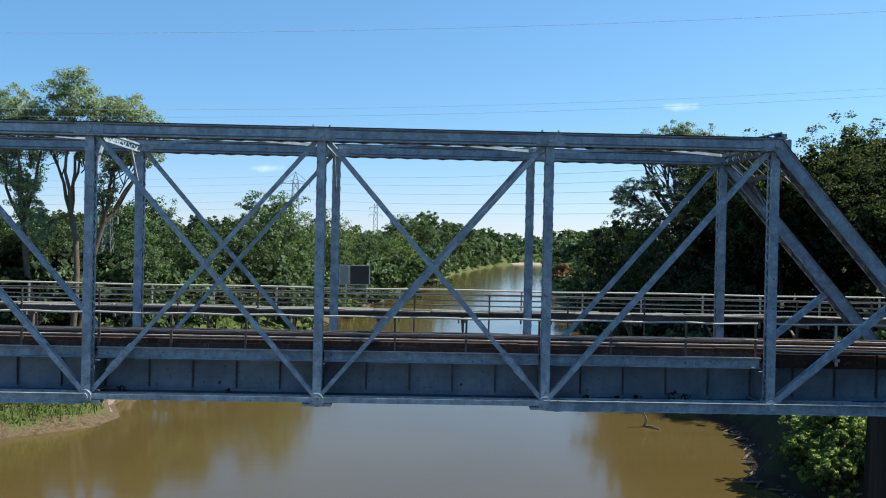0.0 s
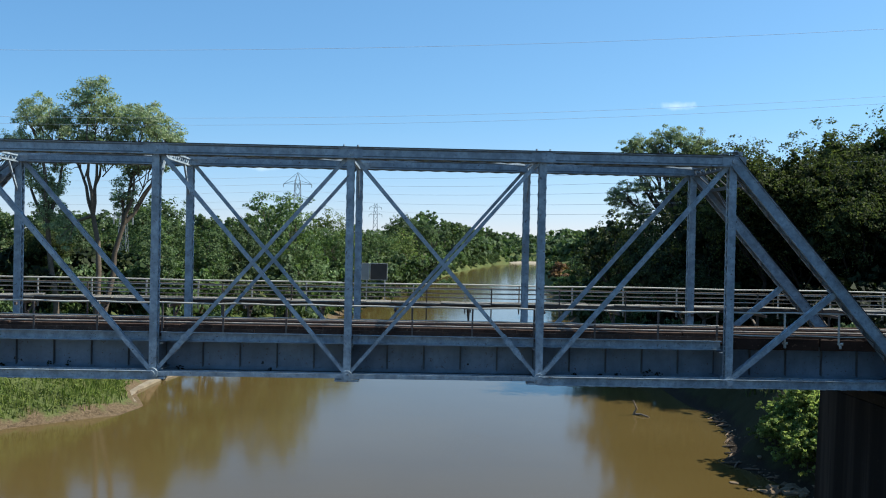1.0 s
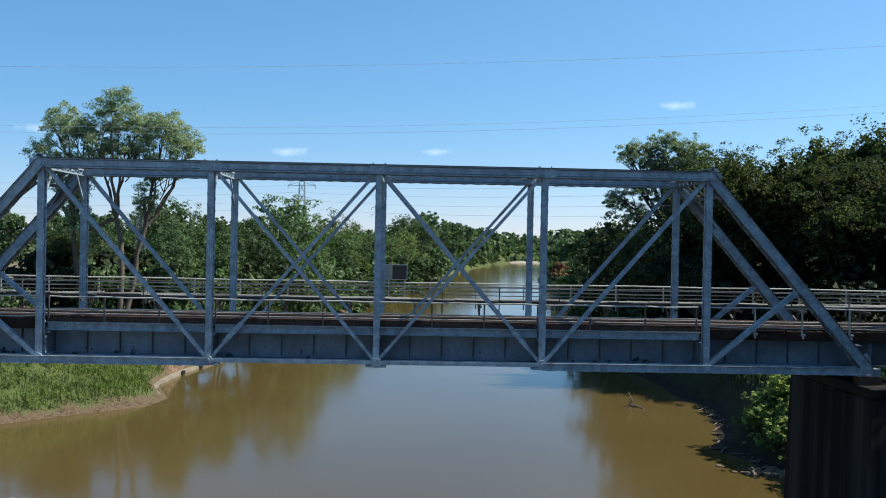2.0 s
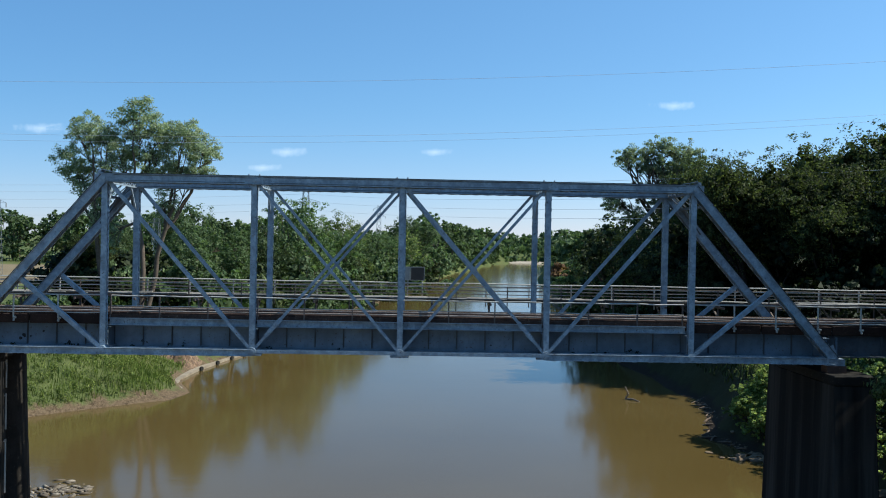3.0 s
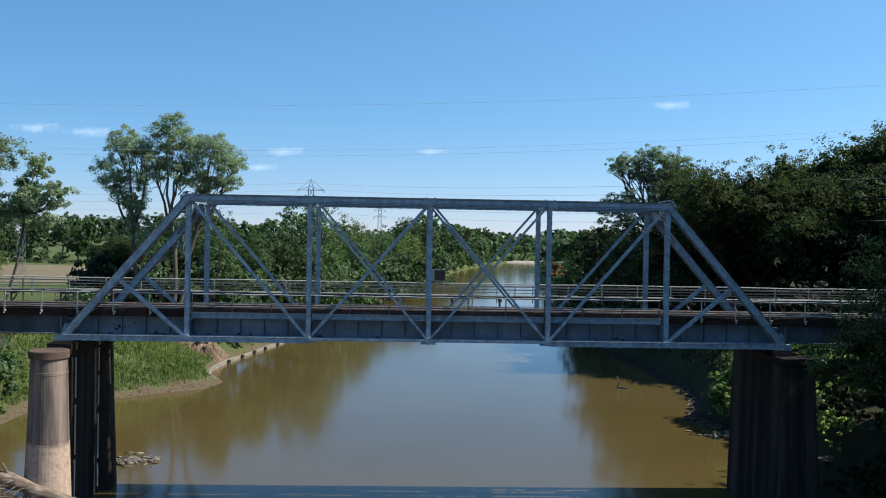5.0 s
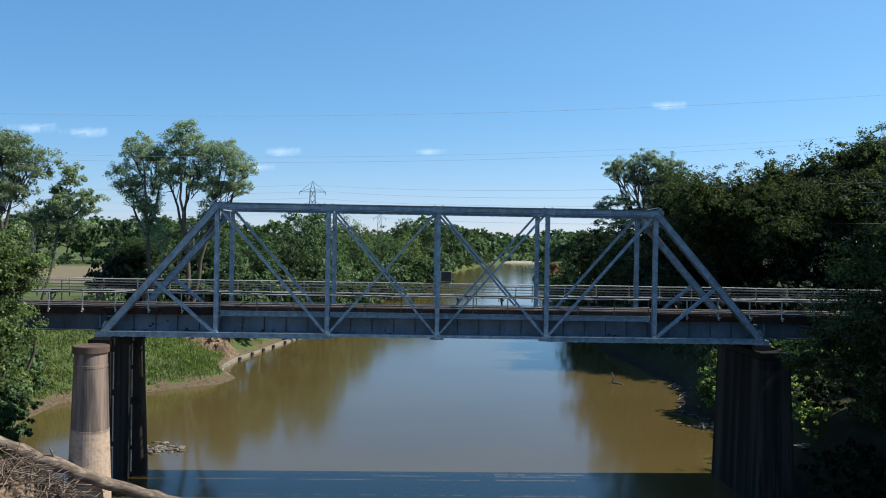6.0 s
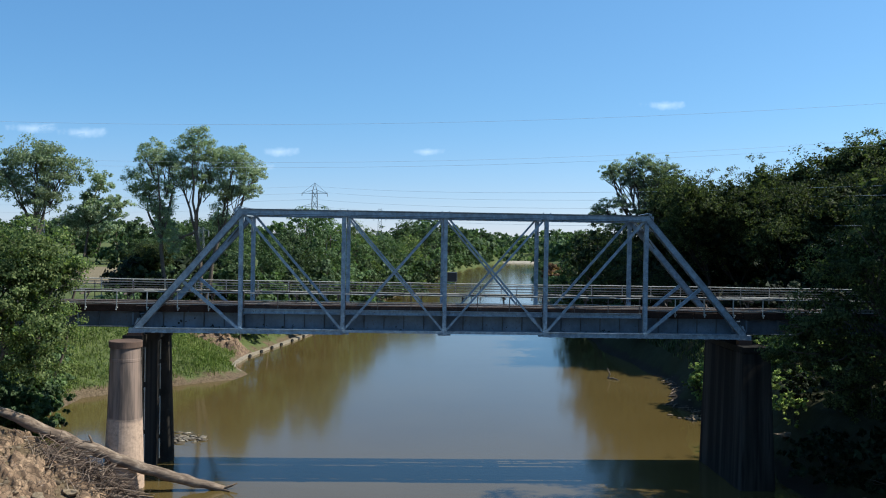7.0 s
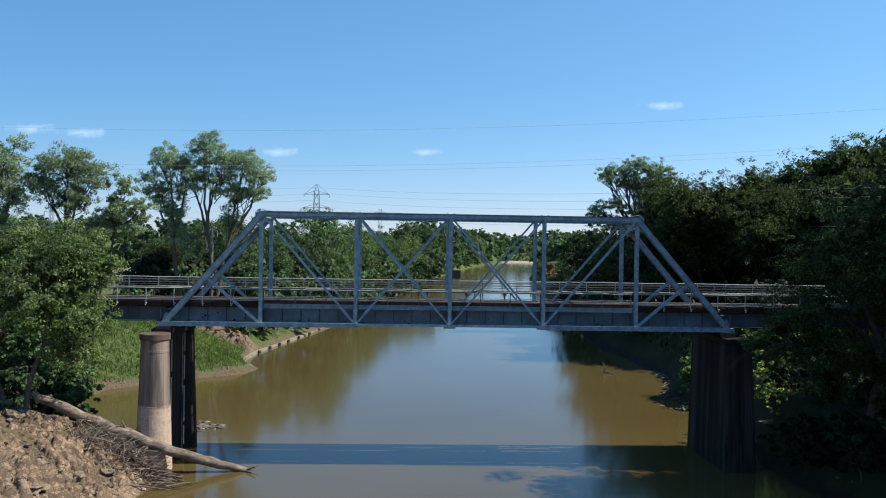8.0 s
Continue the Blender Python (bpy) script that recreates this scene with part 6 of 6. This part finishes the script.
def rock(bm, c, r, g):
    m = bmesh.ops.create_icosphere(bm, subdivisions=2 if r > 0.4 else 1, radius=1.0)["verts"]
    s = Vector((g.uniform(0.7, 1.4), g.uniform(0.7, 1.3), g.uniform(0.4, 0.8))) * r
    off = Vector((g.uniform(0, 50), g.uniform(0, 50), 0))
    for v in m:
        k = 1 + 0.85 * noise.noise(v.co * 1.3 + off) + 0.6 * noise.noise(v.co * 3.1 + off)
        v.co = Vector((v.co.x * s.x * k, v.co.y * s.y * k, v.co.z * s.z * k)) + Vector(c)


# stepped dry earth of the eroded bank
def cells(x, y, size, seed):
    """Uneven blocks: each point takes the height and tilt of its nearest seed."""
    g = np.random.default_rng(seed)
    ci, cj = np.floor(x / size).astype(int), np.floor(y / size).astype(int)
    ox, oy = ci.min() - 1, cj.min() - 1
    shape = (ci.max() - ox + 2, cj.max() - oy + 2)
    px, py, h, tx, ty = g.random(shape), g.random(shape), g.uniform(-1, 1, shape), g.normal(0, 0.5, shape), g.normal(0, 0.5, shape)
    best, second, out = np.full(x.shape, 1e9), np.full(x.shape, 1e9), 0 * x
    for a in (-1, 0, 1):
        for b in (-1, 0, 1):
            i, j = ci + a - ox, cj + b - oy
            dx, dy = x / size - (ci + a + px[i, j]), y / size - (cj + b + py[i, j])
            dist = dx * dx + dy * dy
            new_best = dist < best
            second = np.where(new_best, best, np.minimum(second, dist))
            best, out = np.where(new_best, dist, best), np.where(new_best, h[i, j] + tx[i, j] * dx + ty[i, j] * dy, out)
    return out - 0.9 * np.clip(1 - (np.sqrt(second) - np.sqrt(best)) / 0.15, 0, 1)


sx, sy = np.meshgrid(np.arange(-34.4, -23.4, 0.14), np.arange(56.0, 64.2, 0.14))
sw = sx + 0.3 * waves(sx, sy, 37, 0.4)
rise = np.clip((sy - 57.2 - 0.8 * waves(sx, sy, 38, 1.2)) / 1.1, 0, 1) * np.clip((64.0 - sy) / 2.5, 0, 1) * np.clip((5.2 - np.abs(sx + 28.9)) / 1.6, 0, 1)
sz = height(sx, sy) - 0.25 + rise * (1.25 + 0.35 * cells(sw, sy, 1.1, 39) + 0.18 * cells(sw, sy, 0.5, 40))
grid = np.arange(sx.size).reshape(sx.shape)
me = mesh_np("eroded_scarp", np.stack([sx, sy, sz], -1).reshape(-1, 3), np.stack([grid[:-1, :-1], grid[:-1, 1:], grid[1:, 1:], grid[1:, :-1]], -1).reshape(-1, 4))
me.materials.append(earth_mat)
tagged(new("eroded_scarp", me), "bare pale earth scarp above the grassy shore", "ground", kind="structure")

ex, ey = np.meshgrid(np.arange(-33.5, -16.5, 0.10), np.arange(-18.0, -2.2, 0.10))
wx2, wy2 = ex + 0.25 * waves(ex, ey, 31, 0.35), ey + 0.25 * waves(ex, ey, 32, 0.35)
ez = height(ex, ey) + 0.05 + 0.08 + 0.34 * cells(wx2, wy2, 1.3, 33) + 0.19 * cells(wx2, wy2, 0.62, 34) + 0.05 * cells(wx2, wy2, 0.27, 35)
ez = np.where(height(ex, ey) < WATER + 0.5, np.minimum(ez, height(ex, ey) + 0.06), ez)
rim = np.minimum.reduce([ex + 33.5, -16.6 - ex, ey + 18.0, -2.3 - ey])
ez = ez - 1.2 * np.clip(1 - rim / 1.2, 0, 1)
en = ex.size
grid = np.arange(en).reshape(ex.shape)
me = mesh_np("eroded_bank", np.stack([ex, ey, ez], -1).reshape(-1, 3), np.stack([grid[:-1, :-1], grid[:-1, 1:], grid[1:, 1:], grid[1:, :-1]], -1).reshape(-1, 4))
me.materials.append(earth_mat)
tagged(new("eroded_bank", me), "eroded brown earth bank broken into dry clods", "ground", kind="structure")

pick = np.random.default_rng(41).integers(0, en, 2600)
dry = pick[(ez.ravel()[pick] > WATER + 0.3) & (rim.ravel()[pick] > 1.3)]
chips = np.stack([ex.ravel()[dry], ey.ravel()[dry], ez.ravel()[dry] + 0.03], 1)
v, q = leaves([(0, 0, 0, 0.01, 0.01, 0.01)], len(chips), 0.085, 42, core=0.0)
v = v.reshape(-1, 4, 3)[:len(chips)]
v = (v - v.mean(1, keepdims=True)) * np.array([1, 1, 0.5]) + chips[:len(v), None, :]
me = mesh_np("litter", v.reshape(-1, 3), q[:len(chips)])
me.materials.append(stick_mat)
tagged(new("litter", me), "dry leaves and bark chips strewn over the earth bank", "litter", kind="stuff")

# stones and clods: single ones where they show, the gravel as one heap
g = random.Random(9)
for k in range(70):
    x, y = g.uniform(-31, -20), g.uniform(-14, -4.0)
    r = 0.10 + 0.42 * g.random() ** 3
    bm = bmesh.new()
    rock(bm, (x, y, ground_z(x, y) + 0.12 + r * 0.1), r, g)
    st = thing("stone", (x, y, ground_z(x, y)), "angular brown clod of dry earth on the eroded bank", "stone", "bank stones")
    part("body", bm, clod_mat, st)
for cx, cy, n, s in ((25.3, 21.3, 12, 0.4), (23.6, 22.0, 4, 0.28), (26.5, 19.5, 7, 0.35), (25.5, 5.9, 3, 0.5), (24.4, -8.0, 3, 0.3)):
    for k in range(n):
        x, y = cx + g.gauss(0, 0.9), cy + g.gauss(0, 0.7)
        r = s * g.uniform(0.5, 1.3)
        bm = bmesh.new()
        rock(bm, (x, y, max(ground_z(x, y), WATER) + r * 0.05), r, g)
        st = thing("stone", (x, y, max(ground_z(x, y), WATER)), "pale stone at the water's edge", "stone", "shore stones")
        part("body", bm, stone, st)
ico = bmesh.new()
bmesh.ops.create_icosphere(ico, subdivisions=1, radius=1.0)
iv, jf = np.array([v.co[:] for v in ico.verts]), np.array([[v.index for v in f.verts] for f in ico.faces])
ico.free()
gv, gf, o = [], [], 0
gg = np.random.default_rng(3)
spots = list(strewn(1500, 21, -33, -18, -22, -3, WATER - 0.1, 0)) + [np.array((-20.1 + 0.9 * gg.normal(), 11.9 + 0.65 * gg.normal(), WATER)) for _ in range(170)] + list(strewn(160, 22, 22, 29, 14, 34, WATER - 0.05, WATER + 1.2)) + list(strewn(2200, 23, 23, 30, 21, 46, WATER - 0.12, WATER + 0.3))
debris = [p for p in spots if p[0] < 0 and p[1] > 5]
for p in [p for p in spots if p[0] > 0 or p[1] < 5]:
    r = (0.05 + 0.24 * gg.random() ** 3) * (0.6 if p[0] > 20 or p[1] > 5 else 1.0)
    gv.append(iv * gg.uniform(0.6, 1.4, 3) * np.array([1, 1, 0.6]) * r * gg.uniform(0.6, 1.35, (len(iv), 1)) + p)
    gf.append(jf + o)
    o += len(iv)
me = mesh_np("gravel", np.concatenate(gv), np.concatenate(gf))
me.materials.append(clod_mat)
tagged(new("gravel", me), "scattered pale gravel and clods along the shores", "gravel", kind="stuff")
dv, df = [], []
for k, p in enumerate(debris):
    a, r = gg.uniform(0, 6.283), 0.05 + 0.16 * gg.random() ** 2
    q = iv * gg.uniform(0.6, 1.3, (len(iv), 1)) * np.array([gg.uniform(1.2, 3.4), 0.8, 0.5]) * r
    dv.append(np.stack([q[:, 0] * math.cos(a) - q[:, 1] * math.sin(a), q[:, 0] * math.sin(a) + q[:, 1] * math.cos(a), q[:, 2]], 1) + p + np.array([0, 0, 0.06 * gg.random()]))
    df.append(jf + k * len(iv))
me = mesh_np("river_debris", np.concatenate(dv), np.concatenate(df))
me.materials.append(debris_mat)
tagged(new("river_debris", me), "pale stranded debris of sticks and stones beside the pier", "debris", kind="stuff")

# low concrete revetment with old tyres along the grassy shore
wall = thing("revetment_wall", (-21, 75, WATER), "low pale concrete revetment wall along the grassy shore", "wall")
line = [(-22.2, 45.6), (-23.5, 48.2), (-24.2, 52), (-24.0, 58), (-22.8, 66), (-20.9, 76), (-19.2, 86), (-17.6, 96), (-15.2, 110)]
for (xa, ya), (xb, yb) in zip(line, line[1:]):
    bm = bmesh.new()
    bar(bm, (xa, ya, WATER + 0.02), (xb, yb, WATER + 0.02), 0.5, 0.75, Vector((xb - xa, yb - ya, 0)).normalized().cross(Vector((0, 0, 1))))
    part("wall_section", bm, pale_concrete, wall)
tyre = shared("tyre", lambda bm: (bmesh.ops.create_cone(bm, cap_ends=True, segments=14, radius1=0.24, radius2=0.24, depth=0.2)), rubber)
for k, f in enumerate((3.1, 3.7, 4.2, 4.6, 5.1, 5.7, 6.3)):
    i = int(f)
    p = Vector((*line[i], 0)).lerp(Vector((*line[i + 1], 0)), f - i)
    t = piece("tyre", tyre, None, pose(p.x + 0.56, p.y, WATER + 0.25, 90, 0, 60))
    tagged(t, "old black tyre hung on the revetment wall", "tyre", "tyres")

# eroded bank with roots above the revetment
g = random.Random(14)
for k in range(9):
    x, y = -32.4 + 0.75 * k + g.uniform(-0.5, 0.5), 59.2 + g.uniform(-0.8, 1.2)
    z = ground_z(x, y)
    log_mesh([(x, y, z + 0.1), (x + g.uniform(-0.6, 0.6), y - 0.8, z + 0.9), (x + g.uniform(-1.4, 1.4), y - 1.4, z + g.uniform(0.6, 2.0))], [0.16, 0.12, 0.05], "dead_root", "bleached dead root on the eroded bank", deadwood, 6)

lamp = thing("street_lamp", (-18.5, 112, ground_z(-18.5, 112)), "slim grey street lamp with a curved arm behind the trees", "street lamp")
v, f = tube([(-18.5, 112, ground_z(-18.5, 112)), (-18.5, 112, 4.6), (-18.3, 112, 5.5), (-17.7, 112, 5.9), (-16.9, 112, 5.8)], [0.10, 0.07, 0.06, 0.05, 0.05], 6)
part("post", mesh_np("post", [tuple(p) for p in v], f), galvanised, lamp)
bm = bmesh.new()
box(bm, (-17.1, 111.85, 5.66), (-16.4, 112.15, 5.8))
part("head", bevelled(bm, 0.03), galvanised, lamp)

# ---------------------------------------------------------------- pylons, cables, clouds
def pylon(x, y, z0, z1, width, arms, label, peak=0.0):
    py = thing("pylon", (x, y, z0), label, "pylon", "pylons")
    bm = bmesh.new()
    r = width * 0.035
    h = z1 - z0
    half = lambda f: width / 2 * (1 - f) + width * 0.22 * f
    for sx in (-1, 1):
        for sy in (-1, 1):
            bar(bm, (x + sx * half(0), y + sy * half(0), z0), (x + sx * half(1), y + sy * half(1), z1), r, r)
    for k in range(9):
        f0, f1 = k / 9, (k + 1) / 9
        for s in (-1, 1):
            bar(bm, (x - half(f0), y + s * half(f0), z0 + h * f0), (x + half(f1), y + s * half(f1), z0 + h * f1), r * 0.7, r * 0.7)
            bar(bm, (x + half(f0), y + s * half(f0), z0 + h * f0), (x - half(f1), y + s * half(f1), z0 + h * f1), r * 0.7, r * 0.7)
            bar(bm, (x + s * half(f0), y - half(f0), z0 + h * f0), (x + s * half(f1), y + half(f1), z0 + h * f1), r * 0.7, r * 0.7)
    if peak:
        for s in (-1, 1):
            for sy in (-1, 1):
                bar(bm, (x + s * half(1), y + sy * half(1), z1), (x, y, z1 + peak), r * 0.8, r * 0.8)
            bar(bm, (x + s * arms[0][1], y, z0 + h * arms[0][0]), (x, y, z1 + peak), r * 0.7, r * 0.7)
    part("mast", bm, galvanised, py)
    for f, w in arms:
        bm = bmesh.new()
        z = z0 + h * f
        bar(bm, (x - w, y, z), (x + w, y, z), r, r)
        for s in (-1, 1):
            bar(bm, (x, y, z + h * 0.05), (x + s * w, y, z), r * 0.8, r * 0.8)
            rod(bm, (x + s * w, y, z), (x + s * w, y, z - 0.9), 0.10, sides=6)
        part("cross_arm", bm, galvanised, py)
    return py


pylon(-32.6, 219, ground_z(-32.6, 219), 21.0, 3.3, ((0.97, 4.0), (0.80, 4.2)), "grey lattice power pylon with two cross arms behind trees", 2.6)
pylon(-15.4, 320, ground_z(-15.4, 320), 19.5, 2.6, ((0.93, 2.4), (0.8, 2.6)), "distant grey lattice power pylon above the trees")
pylon(-82, 134, ground_z(-82, 134), 11.7, 1.5, ((0.96, 1.6),), "slim grey lattice mast in the field")
pylon(-35.5, 82, ground_z(-35.5, 82), 7.6, 1.6, ((0.95, 1.2),), "short grey lattice mast behind the trees")

cable_mat, n, l, b = material("cable")
b.inputs["Base Color"].default_value, b.inputs["Roughness"].default_value = (0.42, 0.45, 0.5, 1), 0.5


def cable(p, q, sag, r, group):
    p, q = Vector(p), Vector(q)
    pts = [p.lerp(q, k / 30) - Vector((0, 0, sag * 4 * (k / 30) * (1 - k / 30))) for k in range(31)]
    v, f = tube(pts, [r] * 31, 4)
    me = mesh_np("cable", [tuple(w) for w in v], f)
    me.materials.append(cable_mat)
    tagged(new("cable", me), "thin grey power cable hung across the sky", "cable", group)


for z in (18.2, 15.9, 15.3):
    y = 28 if z > 17 else 44
    cable((-90, y + 4, z + 0.5), (130, y - 6, z + 13.0), 6.4, 0.010, "power cables")
for k, z in enumerate((22.5, 20.6, 18.4, 16.0, 13.8)):
    cable((-32.6 - 300, 219 + 4 * k, z + 3), (-32.6 + 3.5 * (k % 2), 219, z), 5, 0.028, "power cables")
    cable((-32.6 + 3.5 * (k % 2), 219, z), (72, 8 - 1.5 * k, 13.0 - 1.0 * k), 2.0, 0.02, "power cables")


def cloud_material():
    m, n, l, b = material("cloud")
    tc = n.new("ShaderNodeTexCoord")
    no = n.new("ShaderNodeTexNoise")
    no.inputs["Scale"].default_value, no.inputs["Detail"].default_value = 0.02, 6
    l.new(tc.outputs["Object"], no.inputs["Vector"])
    gen = n.new("ShaderNodeVectorMath")
    gen.operation = "DISTANCE"
    gen.inputs[1].default_value = (0.5, 0.5, 0.5)
    l.new(tc.outputs["Generated"], gen.inputs[0])
    fall = n.new("ShaderNodeMapRange")
    fall.inputs["From Min"].default_value, fall.inputs["From Max"].default_value = 0.5, 0.0
    fall.inputs["To Min"].default_value, fall.inputs["To Max"].default_value = -0.55, 0.45
    l.new(gen.outputs["Value"], fall.inputs["Value"])
    add = n.new("ShaderNodeMath")
    l.new(fall.outputs[0], add.inputs[0])
    l.new(no.outputs[0], add.inputs[1])
    cl = n.new("ShaderNodeMapRange")
    cl.inputs["From Min"].default_value, cl.inputs["From Max"].default_value, cl.inputs["To Max"].default_value = 0.42, 1.0, 0.36
    l.new(add.outputs[0], cl.inputs["Value"])
    # flat card glows: the cloud's sunlit white is given off as emission
    tr, em, mx = n.new("ShaderNodeBsdfTransparent"), n.new("ShaderNodeEmission"), n.new("ShaderNodeMixShader")
    em.inputs["Color"].default_value, em.inputs["Strength"].default_value = (0.93, 0.95, 1.0, 1), 0.9
    l.new(cl.outputs[0], mx.inputs[0])
    l.new(tr.outputs[0], mx.inputs[1])
    l.new(em.outputs[0], mx.inputs[2])
    l.new(mx.outputs[0], n["Material Output"].inputs["Surface"])
    return m


cloud_mat = cloud_material()
for x, y, z, w, h in ((74, 4000, 419, 130, 34), (-610, 4000, 405, 170, 44), (-1500, 4000, 475, 210, 50), (-1730, 4000, 490, 230, 46), (1190, 4000, 660, 190, 42), (-720, 4000, 330, 150, 34)):
    me = mesh_np("cloud", [(-w, 0, -h), (w, 0, -h), (w, 0, h), (-w, 0, h)], [(0, 1, 2, 3)])
    me.materials.append(cloud_mat)
    c = new("cloud", me)
    c.location = (x, y, z)
    c.visible_shadow = False
    tagged(c, "small thin white cloud low in the blue sky", "cloud", "clouds", "structure")

# dark weeds rooted on the girder's ledge
g = random.Random(77)
for x, wide, high in ((10.9, 0.26, 0.17), (11.3, 0.16, 0.12), (-6.1, 0.22, 0.08), (-10.15, 0.11, 0.20), (-10.8, 0.08, 0.14), (-12.5, 0.16, 0.07), (-15.4, 0.26, 0.11), (-15.0, 0.14, 0.09), (-17.9, 0.30, 0.08), (-18.7, 0.26, 0.09), (8.2, 0.14, 0.05), (9.1, 0.14, 0.05), (9.8, 0.18, 0.06), (-2.9, 0.10, 0.06)):
    v, q = leaves([(x, 1.24, -0.06 + 0.8 * high, wide, 0.10, high), (x + g.uniform(-0.5, 0.5) * wide, 1.24, -0.06 + 1.2 * high, wide * 0.5, 0.08, high * 0.6)], int(60 + 260 * wide), 0.032, int(x * 10) + 500, core=0.0, per=12)
    tf = new("weed_tuft", mesh_np("weed_tuft", v, q))
    tf.data.materials.append(leaf_shade)
    tagged(tf, "small dark weed tuft growing on the girder's ledge", "weed", "weed tufts", "stuff")
